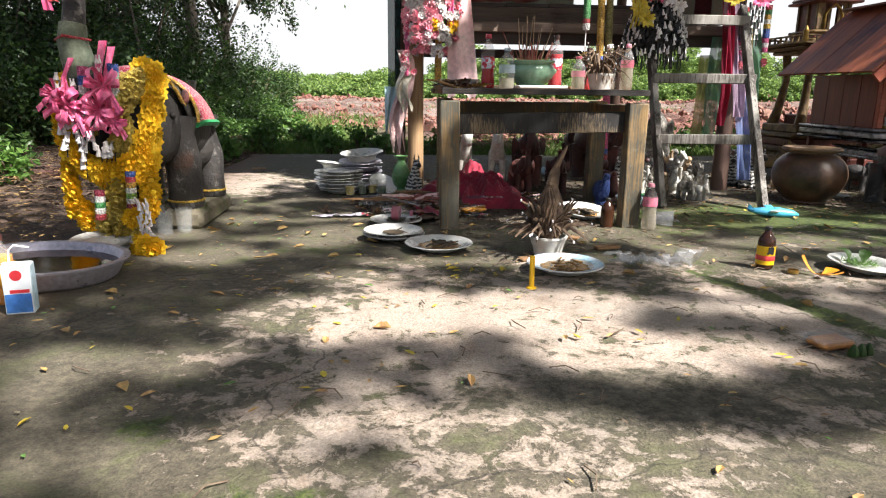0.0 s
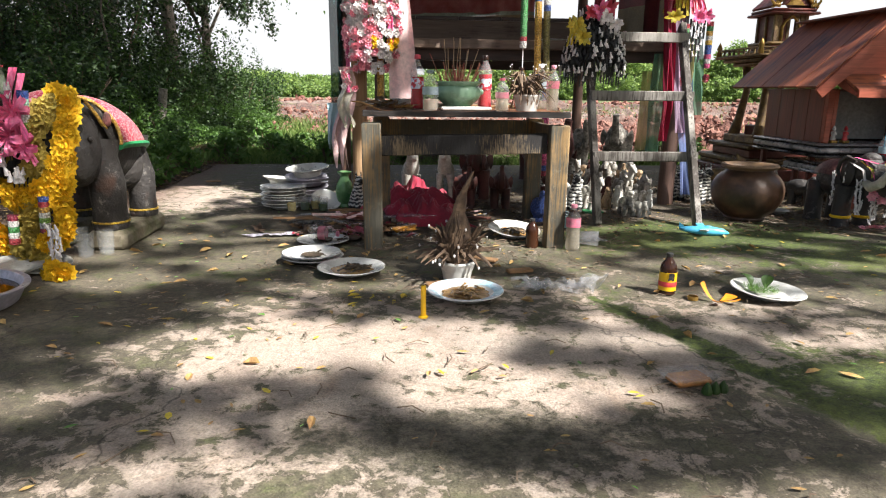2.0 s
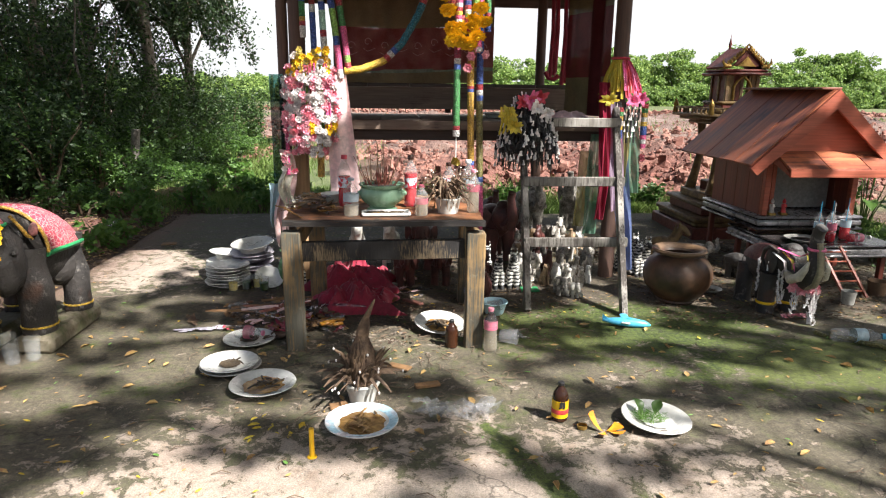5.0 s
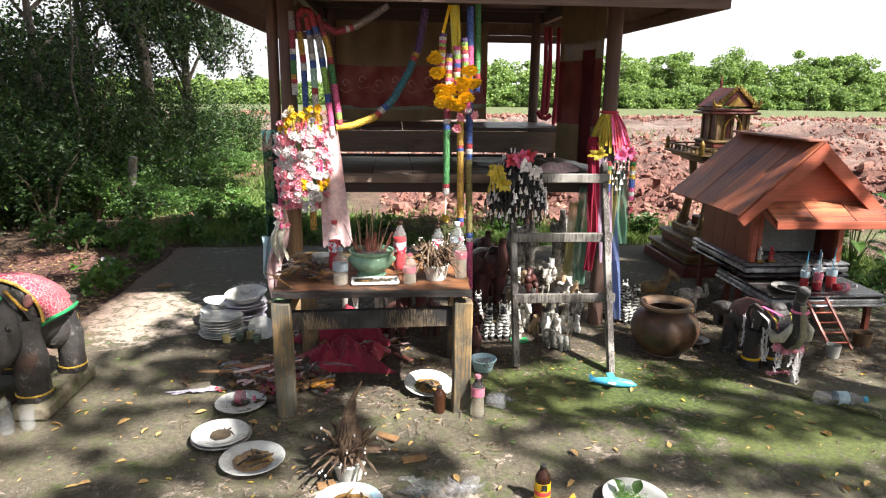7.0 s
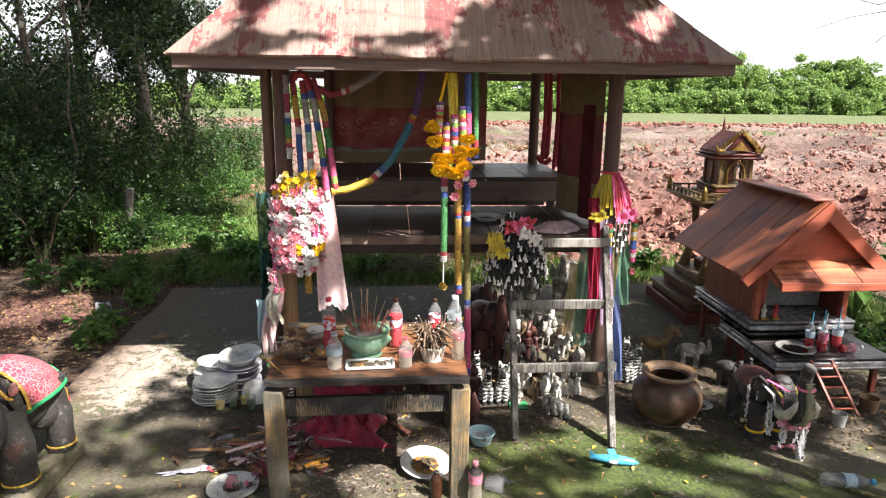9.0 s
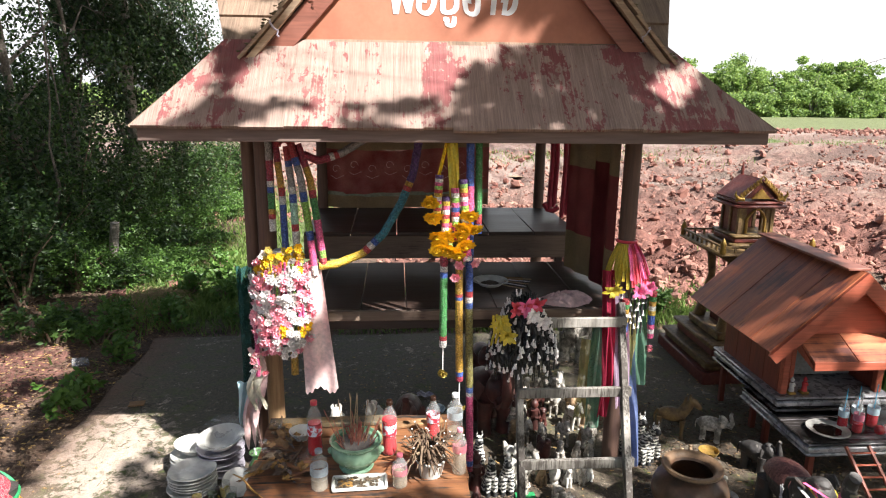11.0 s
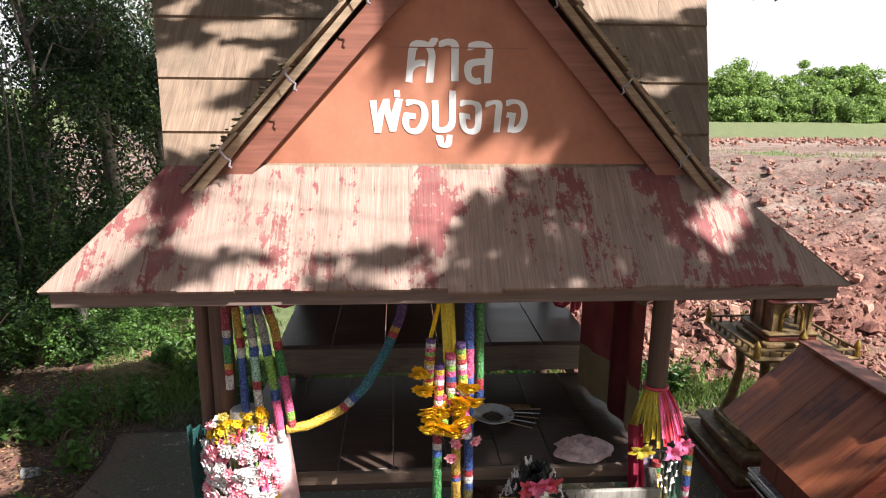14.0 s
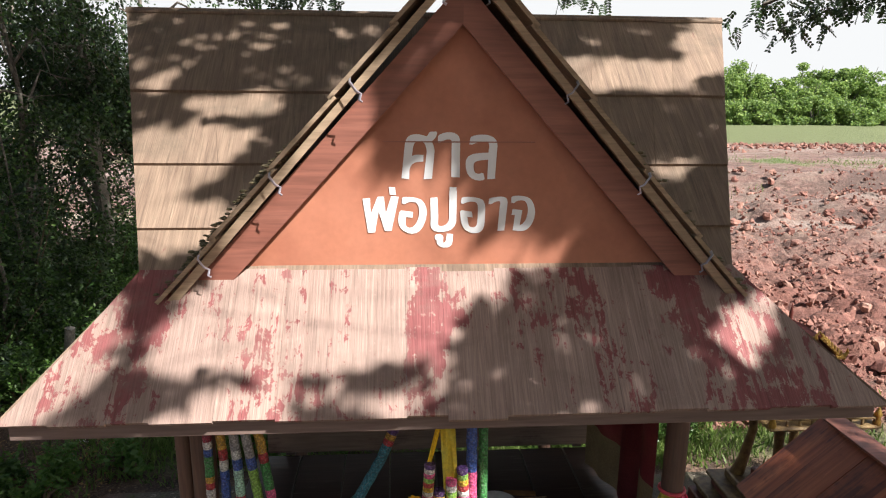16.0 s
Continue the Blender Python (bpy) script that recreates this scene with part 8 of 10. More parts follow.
# looped pink bows with hanging tails
def loop_bow(parent, c, size, seed):
    rq = random.Random(seed)
    c = Vector(c)
    for i in range(9):
        a = i * .70 + rq.uniform(-.25, .25)
        L, w = size * rq.uniform(.75, 1.15), size * rq.uniform(.26, .40)
        d = Vector((math.cos(a), -.45 + rq.uniform(-.25, .2), math.sin(a) * .85)).normalized()
        e = d.cross(Vector((rq.uniform(-.4, .4), 1, rq.uniform(-.4, .4)))).normalized()
        n = d.cross(e)
        tail = i % 3 == 2

        def fn(u, v, d=d, e=e, n=n, L=L, w=w, tail=tail):
            ww = w * (.25 + .75 * math.sin(min(u * (1.4 if tail else 3.14), 1.75)))
            lift = 0 if tail else .30 * L * math.sin(u * 6.28)
            along = L * 1.35 * u if tail else L * math.sin(u * 3.14) ** .8
            return c + d * along + n * (lift + .10 * w * math.cos(v * 9)) + e * (v - .5) * ww + Vector((0, 0, -.45 * L * u * u if tail else 0))
        part("bow", Geo().sheet(fn, 14, 6, .0008), M_PINKRIBBON, parent, "shiny pink ribbon bow")


for k, (cx, cz, sz) in enumerate(((-1.25, .585, .075), (-1.275, .50, .085), (-1.40, .52, .08), (-1.44, .55, .065), (-1.225, .465, .06), (-1.36, .50, .06))):
    loop_bow(gar, (cx, -.265, cz), sz, 600 + k)
for x, z1, z0, w in ((-1.265, .74, .52, .034), (-1.235, .72, .50, .03), (-1.40, .68, .54, .024)):
    part("ribbon", ribbon([(x + .01, -.22, z1), (x, -.27, (z0 + z1) / 2), (x + .005, -.275, z0)], w, 6, .006), M_PINKRIBBON, gar)

# ---- ladder, pot, statues and the small shrines on the right side ----
lad = thing("ladder", "grey weathered wooden ladder leaning on the shrine deck", "ladder")
for xb, yb, xt in ((1.15, .50, 1.172), (1.64, .39, 1.715)):
    a, b2 = Vector((xb, yb, 0)), Vector((xt, .985, 1.05))
    part("rail", Geo().box((0, 0, (b2 - a).length / 2), (.034, .062, (b2 - a).length), aim(a, b2 - a), .004), M_GREYWOOD, lad)
for z, y in ((.345, .66), (.66, .79), (.975, .935)):
    k = z / 1.05
    part("rung", Geo().box(((1.16 + 1.69) / 2 + .02 * k, y - .025, z), (.57, .022, .052), pose(0, 0, 0), .004), M_GREYWOOD, lad)

jar = thing("clay_pot", "large round brown clay water pot with buff rim", "pot", pose(2.03, .66, 0))
part("body", Geo().lathe([(.001, .001), (.10, 0), (.108, .012), (.104, .02), (.122, .034), (.14, .05), (.156, .07), (.170, .092), (.180, .115), (.187, .142), (.188, .165), (.184, .19), (.175, .215), (.16, .237), (.14, .255), (.126, .264), (.116, .27), (.116, .28), (.106, .282), (.10, .27), (.15, .2), (.15, .12), (.001, .03)], 72), M_CLAY, jar, smooth=60)
part("rim", Geo().lathe([(.117, .276), (.143, .287), (.149, .296), (.143, .306), (.124, .305), (.107, .288), (.104, .27)], 48), M_CLAYRIM, jar, "buff clay rim", 60)

# statues gathered behind the ladder
Z = "small black and white striped zebra statue"
for x, y, h, a in ((1.055, .93, .23, 4), (1.145, .93, .245, -6), (1.985, 1.17, .24, 22), (2.06, 1.22, .25, 10), (2.02, 1.34, .25, 15), (1.92, 1.30, .22, -12), (1.02, 1.2, .22, 10)):
    put_statue("zebra", h, M_ZEBRA, pose(x, y, 0, 0, 0, a), Z, group="zebra statues")
r = random.Random(19)
k = 0
for i in range(9):
    x = 1.19 + i * .058
    for j in range(6):
        y = 1.02 + j * .20 + r.uniform(-.05, .05)
        xx = x + r.uniform(-.02, .02) + j * .035
        if (xx - 1.79) ** 2 + (y - 1.18) ** 2 < .012 or r.random() < .22:
            continue
        kind = r.choice(("dog", "dog", "cat", "elephant_up", "hen", "doll", "doll", "horse"))
        h = {"dog": .12, "cat": .13, "elephant_up": .15, "hen": .13, "doll": .15, "horse": .17}[kind] + .05 * j / 5
        h = round(h + r.choice((0, .015, .03)), 3)
        mt = r.choice((M_GREYFIG, M_GREYFIG, M_HORSEWHITE, M_GREYFIG, M_TANFIG, M_BROWNFIG))
        put_statue(kind, h, mt, pose(xx, y, 0, 0, 0, r.uniform(-30, 30)), {"dog": "small faded painted dog statue", "cat": "small faded seated cat statue", "elephant_up": "small faded elephant statue", "hen": "small faded rooster statue", "doll": "small faded standing servant figurine", "horse": "small faded horse statue"}[kind], group="offering statues")
for x, y in ((1.53, 1.02), (1.575, 1.0), (1.625, 1.02), (1.49, .97)):
    put_statue("dog", .125, M_HORSEWHITE, pose(x, y, 0, 0, 0, r.uniform(-10, 10)), "small white dog statue", group="offering statues")
put_statue("doll", .13, M_GREYFIG, pose(1.235, .90, 0), "small white seated figurine on a green base", "figurine")
put_statue("elephant", .12, M_GREYFIG, pose(1.40, .80, 0, 0, 0, 8), "small grey elephant statue on a green base")
put_statue("elephant", .10, M_HORSEWHITE, pose(1.46, .74, 0, 0, 0, 20), "small white elephant statue on a green base")
single("statue_base", Geo().box((0, 0, .006), (.11, .08, .012), b=.004), M_GREENTRIM, "green painted statue base", "base", pose(1.235, .87, 0))
# larger beasts further back
put_statue("elephant_up", .50, M_BROWNFIG, pose(1.14, 1.66, 0, 0, 0, 15), "large dark red-brown elephant statue", group="elephant statues")
put_statue("elephant_up", .42, M_BROWNFIG, pose(1.18, 2.25, 0, 0, 0, 5), "large dark brown elephant statue", group="elephant statues")
put_statue("elephant_up", .50, M_GREYFIG, pose(2.0, 2.75, 0, 0, 0, -25), "large grey and white elephant statue", group="elephant statues")
put_statue("elephant_up", .46, M_GREYFIG, pose(1.55, 2.55, 0, 0, 0, 10), "large weathered grey elephant statue", group="elephant statues")
put_statue("elephant_up", .40, M_BROWNFIG, pose(.62, 1.45, 0, 0, 0, -5), "dark brown elephant statue under the deck", group="elephant statues")
put_statue("elephant_up", .26, M_BROWNFIG, pose(.50, 1.02, 0, 0, 0, 6), "dark brown elephant statue with gold anklets", group="elephant statues")
put_statue("elephant_up", .26, M_BROWNFIG, pose(.72, 1.05, 0, 0, 0, -6), "dark brown elephant statue with gold anklets", group="elephant statues")
put_statue("horse", .38, M_HORSEWHITE, pose(.20, 1.38, 0, 0, 0, 4), "white painted horse statue behind the table", group="horse statues")
put_statue("horse", .38, M_HORSEWHITE, pose(.42, 1.42, 0, 0, 0, -8), "white painted horse statue behind the table", group="horse statues")
put_statue("hen", .17, BEAD["blue"], pose(.86, .62, 0, 0, 0, 10), "dark blue rooster statue with a gold collar", group="rooster statues")
put_statue("hen", .17, M_BROWNFIG, pose(.95, .72, 0, 0, 0, -10), "dark rooster statue with a gold collar", group="rooster statues")
put_statue("doll", .22, M_BROWNFIG, pose(.98, .98, 0), "brown painted figurine beside the zebras", "figurine")
put_statue("zebra", .22, M_ZEBRA, pose(-.12, .98, 0, 0, 0, 30), "striped zebra statue by the post", group="zebra statues")
put_statue("horse", .30, M_TOWER, pose(2.30, 1.48, 0, 0, 0, 65), "brown horse statue with gold harness", group="horse statues")
put_statue("elephant_up", .20, M_GREYFIG, pose(2.52, 1.42, 0, 0, 0, 60), "white elephant statue with a red saddle", group="elephant statues")
put_statue("elephant_up", .22, M_ELEPHANT, pose(2.62, 1.08, 0, 0, 0, 40), "dark elephant statue under the shrine", group="elephant statues")
put_statue("hen", .13, M_HORSEWHITE, pose(2.30, .86, 0, 0, 0, 0), "small white rooster statue", group="rooster statues")
for i in range(7):
    put_statue("hen", .09, M_TANFIG, pose(2.12 + .035 * i, 1.12 + .03 * (i % 3), 0, 0, 0, i * 40), "tiny tan bird statue", group="bird statues")
single("gold_bowl", Geo().lathe([(.001, .001), (.03, 0), (.05, .03), (.058, .05), (.055, .05), (.046, .03), (.001, .012)], 24), M_GOLD, "small polished gold bowl among the statues", "bowl", pose(2.36, 1.13, .05))
single("bowl_stand", Geo().lathe([(.03, 0), (.024, .02), (.028, .05)], 16), M_TANFIG, "small stand under the gold bowl", "stand", pose(2.36, 1.13, 0))

# the garlanded elephant with lifted trunk
A = pose(2.50, .523, 0, 0, 0, 3) @ Matrix.Scale(.86, 4)
g = Geo()
for x in (-1, 1):
    for y in (-.08, .17):
        g.tube([(x * .075, y, 0), (x * .075, y, .03), (x * .075, y, .16), (x * .065, y, .25)], [.056, .052, .05, .058], 14)
    g.ball((x * .098, -.12, .345), (.020, .055, .085), None, 12, 9)
    g.tube([(x * .10, -.18, .41), (x * .112, -.12, .43), (x * .115, -.07, .40), (x * .112, -.05, .34), (x * .105, -.08, .28)], [.008, .012, .013, .012, .008], 7)
g.ball((0, .05, .275), (.108, .185, .115), None, 18, 12)
g.ball((0, -.16, .345), (.088, .10, .10), None, 16, 11)
g.ball((0, -.17, .42), (.055, .055, .04), None, 10, 8)
g.tube([(0, -.21, .33), (0, -.27, .275), (0, -.325, .265), (0, -.375, .30), (0, -.395, .37), (0, -.375, .45), (0, -.36, .52), (0, -.372, .575), (0, -.39, .60)], [.058, .056, .054, .050, .045, .040, .036, .034, .033], 14)
single("elephant_statue", g, M_ELEPHANT, "dark elephant statue with lifted trunk and white garlands", "statue", A, "elephant statues")
sd = thing("saddle_cloth", "maroon patterned saddle cloth on the small elephant", "saddle cloth", A)
part("cloth", Geo().sheet(lambda u, v: (math.sin((u - .5) * 2.6) * .118 * math.sqrt(max(.1, 1 - ((v - .5) / .75) ** 2)), -.05 + .25 * v, .275 + math.cos((u - .5) * 2.6) * .124 * math.sqrt(max(.1, 1 - ((v - .5) / .75) ** 2))), 20, 12), M_MAROON, sd)
tk = thing("tusks", "ivory painted tusks of the elephant", "tusks", A)
for s in (-1, 1):
    part("tusk", Geo().tube([(s * .05, -.22, .285), (s * .078, -.29, .27), (s * .082, -.36, .30), (s * .07, -.395, .36), (s * .05, -.39, .40)], [.024, .028, .027, .019, .006], 12), M_IVORY, tk)
trunk_face = [(0, -.33, .238), (0, -.395, .27), (0, -.43, .345), (0, -.412, .44), (0, -.392, .51)]
part("trunk_front", Geo().tube(trunk_face, [.030, .036, .034, .030, .024], 12, flat=.6), M_RIBBED, tk, "ribbed olive underside")
for i in range(15):
    k = i / 14 * 3.999
    p = Vector(trunk_face[int(k)]).lerp(Vector(trunk_face[int(k) + 1]), k % 1)
    part("rib", Geo().tube([p + Vector((x, -.018 + x * x * 9, 0)) for x in (-.028, -.014, 0, .014, .028)], .0035, 5), M_RIBBED, tk)
wg = thing("jasmine_garlands", "white jasmine strings and pink bows on elephant", "garland", A)
r = random.Random(29)
for x, y, z0, z1 in ((-.12, -.02, .33, .13), (-.085, -.19, .30, .10), (-.07, -.20, .30, .10), (-.105, -.10, .36, .28), (-.03, -.25, .30, .05), (-.02, -.26, .28, .08), (.03, -.30, .24, .10), (.045, -.31, .22, .02), (.06, -.32, .2, .03), (.075, -.31, .23, .0), (.09, -.29, .25, .04), (.10, -.26, .30, .10), (.03, -.33, .12, .01), (.05, -.335, .12, .0), (.12, -.2, .33, .2)):
    pts = [(x, y, z0), (x + r.uniform(-.012, .012), y - .02, (z0 + z1) / 2), (x + r.uniform(-.012, .012), y - .02, z1)]
    part("string", Geo().tube(pts, .003, 5), M_WHITEPETAL, wg)
    n = int((z0 - z1) / .013)
    for k in range(n):
        t = (k + .5) / n * 2
        p = Vector(pts[int(t)]).lerp(Vector(pts[int(t) + 1]), t % 1) if t < 2 else Vector(pts[2])
        inst("bud", BUD["white"], wg, Matrix.Translation(p + Vector((r.uniform(-.007, .007), r.uniform(-.007, .007), -.01))) @ rnd_turn(r, 30) @ Matrix.Scale(.85, 4))
for i in range(10):
    inst("flower", FL["pink"], wg, Matrix.Translation((-.06 + .018 * i, -.285 - .03 * math.sin(i * .35), .215 + .022 * math.sin(i * 1.9))) @ pose(0, 0, 0, 90 + r.uniform(-30, 30), 0, r.uniform(-40, 40)) @ Matrix.Scale(1.35, 4))
for i in range(6):
    inst("flower", FL["pink"], wg, Matrix.Translation((-.05 + .03 * i, -.24, .018)) @ rnd_turn(r, 30))
for pts, w, mt in (([(-.09, -.16, .43), (-.02, -.27, .40), (.0, -.33, .44), (.02, -.40, .475)], .02, M_PINKRIBBON), ([(-.06, -.2, .42), (-.04, -.26, .34), (-.03, -.30, .24)], .022, M_PINKRIBBON), ([(-.11, -.15, .40), (-.08, -.22, .36), (-.075, -.235, .30)], .02, M_WHITEPETAL),
                   ([(-.07, -.18, .41), (-.05, -.25, .37), (-.05, -.26, .32)], .016, M_YELLOWLEAF), ([(.06, -.2, .40), (.07, -.27, .34), (.075, -.30, .26)], .018, M_YELLOWLEAF)):
    part("ribbon", ribbon(pts, w, 5, .003), mt, wg)
part("collar", Geo().tube([(math.cos(t) * .044, -.375 + math.sin(t) * .044, .47) for t in [i * .35 for i in range(19)]], .008, 6), M_PINKRIBBON, wg, "pink ribbon on the trunk")
for s in (-1, 1):
    part("anklet", Geo().lathe([(.053, .055), (.058, .06), (.058, .068), (.053, .073)], 18, pose(s * .075, -.08, 0)), M_YELLOWPETAL, wg, "yellow anklet")
rope = Geo()
pts = hair_curve((2.50, .10, .012), (2.75, -.18, .012), 0, 14, .012, 3)
rope.tube(pts, .012, 7)
single("old_garland", rope, BEAD["olive"], "old faded garland trailing on the ground", "garland")
bottle("water_bottle", "empty clear plastic water bottle lying on the ground", pose(2.52, .0, .036, 90, 0, 82), .24, .034, M_FILM, None, 0, M_LABELBLUE, (.40, .62), M_SKYBLUE)

# dark wooden stand and the red spirit house
house = thing("spirit_house", "small red wooden spirit house on a black moulded base", "spirit house")
HX0, HX1, HY0, HY1, HZ = 2.79, 3.50, 1.22, 2.02, .375
for x in (HX0 + .05, HX1 - .05):
    for y in (HY0 + .15, HY1 - .08):
        part("leg", Geo().box((x, y, .13), (.035, .035, .30), b=.004), M_REDWALL, house)
for k, (o, z, h) in enumerate(((.004, HZ - .008, .016), (-.010, HZ - .022, .014), (.0, HZ - .045, .034), (-.02, HZ - .068, .014), (.008, HZ - .083, .018))):
    part("moulding", Geo().box(((HX0 + HX1) / 2, (HY0 + HY1) / 2, z), (HX1 - HX0 + 2 * o, HY1 - HY0 + 2 * o, h), b=.008), M_SILVERBAND if k in (0, 2) else M_BLACKGLOSS, house)
WZ, WH = HZ, .335
for i in range(4):
    w = (HY1 - HY0 - .14) / 4
    for x in (HX0 + .05, HX1 - .05):
        part("wall_board", Geo().box((x, HY0 + .08 + w * (i + .5), WZ + WH / 2), (.018, w - .003, WH), b=.002), M_REDWALL, house)
part("back_wall", Geo().box(((HX0 + HX1) / 2, HY1 - .06, WZ + WH / 2), (HX1 - HX0 - .12, .016, WH), b=.002), M_REDWALL, house)
for x in (HX0 + .06, HX1 - .06):
    part("corner_post", Geo().box((x, HY0 + .06, WZ + WH / 2), (.04, .04, WH), b=.004), M_REDTRIM, house)
part("inner_panel", Geo().box(((HX0 + HX1) / 2, HY0 + .30, WZ + WH / 2), (HX1 - HX0 - .13, .01, WH - .02), b=.002), M_INNER, house, "grey inner wall panel")
part("door_frame", Geo().box((HX0 + .11, HY0 + .075, WZ + WH / 2), (.03, .02, WH), b=.003), M_REDTRIM, house)
part("ceiling_board", Geo().box(((HX0 + HX1) / 2, (HY0 + HY1) / 2 + .05, WZ + WH), (HX1 - HX0 - .1, HY1 - HY0 - .14, .012)), M_REDWALL, house)
HRX, HRZ, HEZ, HEL, HER = 3.11, 1.165, .715, 2.625, 3.60
HYF, HYB = 1.085, 2.09
for s, ex in ((0, HEL), (1, HER)):
    for i in range(5):
        y0 = HYF + (HYB - HYF) * i / 5
        y1 = HYF + (HYB - HYF) * (i + .99) / 5
        g = slope_plank(0, 1, (ex, y0, HEZ), (ex, y1, HEZ), (HRX, y1, HRZ), (HRX, y0, HRZ), .014, .002 * (i % 2))
        part("roof_board", g, M_REDROOF, house, smooth=0)
    sgn = 1 if s else -1
    d = (Vector((ex, 0, HEZ)) - Vector((HRX, 0, HRZ))).normalized()
    w = .075
    top, foot = Vector((HRX, 0, HRZ + .012)), Vector((ex + sgn * .015, 0, HEZ - .01))
    poly = [(top.x, top.z), (foot.x, foot.z), (foot.x - sgn * .045, foot.z - .045), (HRX, HRZ - w / abs(d.x))]
    part("barge_board", Geo().prism(poly if s == 0 else list(reversed(poly)), .02, pose(0, HYF - .022, 0)), M_REDFRONT, house)
part("ridge_cap", Geo().box((HRX - .02, (HYF + HYB) / 2, HRZ + .018), (.13, HYB - HYF - .06, .014), pose(0, 0, 0), .003), M_BARGE, house)
part("gable_panel", Geo().prism([(HEL + .10, HEZ + .03), (HER - .10, HEZ + .03), (HRX, HRZ - .05)], .016, pose(0, HYF + .06, 0)), M_REDTRIM, house)
PF, PB, PZ0, PZ1, PX0_, PX1_ = .965, 1.15, .70, .79, 2.80, 3.56
for i in range(3):
    x0, x1 = PX0_ + (PX1_ - PX0_) * i / 3, PX0_ + (PX1_ - PX0_) * (i + .975) / 3
    g = Geo()
    q = [Vector((x0, PF, PZ0)), Vector((x1, PF, PZ0)), Vector((x1, PB, PZ1)), Vector((x0, PB, PZ1))]
    g.add(q + [p + Vector((0, -.006, .013)) for p in q], [(0, 1, 2, 3), (4, 5, 6, 7), (0, 1, 5, 4), (1, 2, 6, 5), (2, 3, 7, 6), (3, 0, 4, 7)])
    part("porch_board", g, M_REDROOF, house, smooth=0)
part("porch_fascia", Geo().box(((PX0_ + PX1_) / 2, PF - .006, PZ0 - .014), (PX1_ - PX0_, .016, .05), b=.003), M_REDFRONT, house)
for x in (PX0_ + .01, PX1_ - .01):
    part("porch_side", Geo().prism([(0, 0), (.18, .06), (.18, .12), (0, .02)], .014, pose(x, PF, PZ0 - .03, 0, 0, 90)), M_REDTRIM, house)
# figures in the house
for x, mt in ((2.90, M_HORSEWHITE), (2.98, M_REDPRINT)):
    put_statue("doll", .09, mt, pose(x, HY0 + .05, HZ + .018), "tiny painted figurine on a gold base", "figurine", "figurines in the spirit house")
    single("gold_pedestal", Geo().box((0, 0, .009), (.045, .045, .018), b=.004), M_GOLD, "small gold base under a figurine", "base", pose(x, HY0 + .05, HZ), "figurine bases")
# step stand in front
stand = thing("offering_stand", "black moulded wooden stand before the spirit house", "stand")
SX0, SX1, SY0, SY1, SZ = 2.80, 3.53, .90, 1.62, .255
for o, z, h in ((.004, SZ - .007, .014), (-.012, SZ - .02, .013), (.0, SZ - .042, .032), (.008, SZ - .066, .018)):
    part("moulding", Geo().box(((SX0 + SX1) / 2, (SY0 + SY1) / 2, z), (SX1 - SX0 + 2 * o, SY1 - SY0 + 2 * o, h), b=.007), M_SILVERBAND if o in (0, .008) else M_BLACKGLOSS, stand)
for x in (SX0 + .06, SX1 - .06):
    for y in (SY0 + .06, SY1 - .06):
        part("leg", Geo().box((x, y, .093), (.035, .035, .19), b=.004), M_REDWALL, stand)
ml = thing("toy_ladder", "small red wooden ladder against the stand", "ladder")
for x in (0, .13):
    part("rail", Geo().tube([(3.03 + x + .02, .66, 0), (2.98 + x, .86, .262)], .010, 4), M_REDTRIM, ml, smooth=0)
for k in range(5):
    t = (k + .7) / 5.3
    part("rung", Geo().box((3.05 - .05 * t + .065, .66 + .20 * t, .262 * t), (.14, .012, .008), b=.002), M_REDTRIM, ml)
plate("plate", "grey dish of dark liquid on the stand", pose(2.99, 1.03, SZ), .115, None, M_ENAMELGREY, M_COLA, .66, .02)
for i, (x, y, d) in enumerate(((3.10, 1.07, M_REDDRINK), (3.155, 1.02, M_REDDRINK), (3.20, 1.10, M_REDDRINK), (3.285, 1.08, M_REDDRINK))):
    bottle("soda_bottle", "small plastic bottle of red drink with straw", pose(x, y, SZ), .185 if i < 3 else .20, .028 if i < 3 else .032, None, d, .5 if i != 1 else .3, M_LABELPINK if i == 1 else M_LABELBLUE, (.4, .62), None, .06, "bottles on the stand", M_SKYBLUE if i != 1 else M_CAPWHITE)
bottle("soda_bottle", "empty plastic bottle lying on the stand", pose(3.24, .98, SZ + .03, 90, 0, 96), .16, .028, None, M_REDDRINK, .2, M_LABELPINK, (.4, .6), M_CAPWHITE, .06)
cup("clay_jar", "small buff clay jar on the ground", pose(3.28, .72, 0), .055, .085, M_CLAYRIM, None, "jars")
cup("plastic_cup", "small grey plastic pot on the ground", pose(2.99, .56, 0), .04, .075, M_ENAMELGREY, M_COLA, "plastic cups")
plate("plate", "small dish beside the clay pot", pose(2.30, .80, .003), .07, None, M_ENAMELGREY, M_SAUCEDARK, .5, .02)

# the gilded tower shrine
tw = thing("tower_shrine", "dark gilded tower shrine on a tall pedestal", "spirit house")
CX, CY = 3.25, 2.62


def tier(z0, z1, a, b2, mt, name="tier", bev=.01, y=1.0, label=""):
    part(name, Geo().box((CX, CY, (z0 + z1) / 2), (a, b2 * y, z1 - z0), b=bev), mt, tw, label)


for z0, z1, a in ((-.02, .09, .86), (.09, .13, .78), (.13, .17, .82), (.17, .24, .64), (.24, .275, .70), (.275, .34, .52)):
    tier(z0, z1, a, a, M_TOWERRED if a in (.86, .64) else M_TOWER)
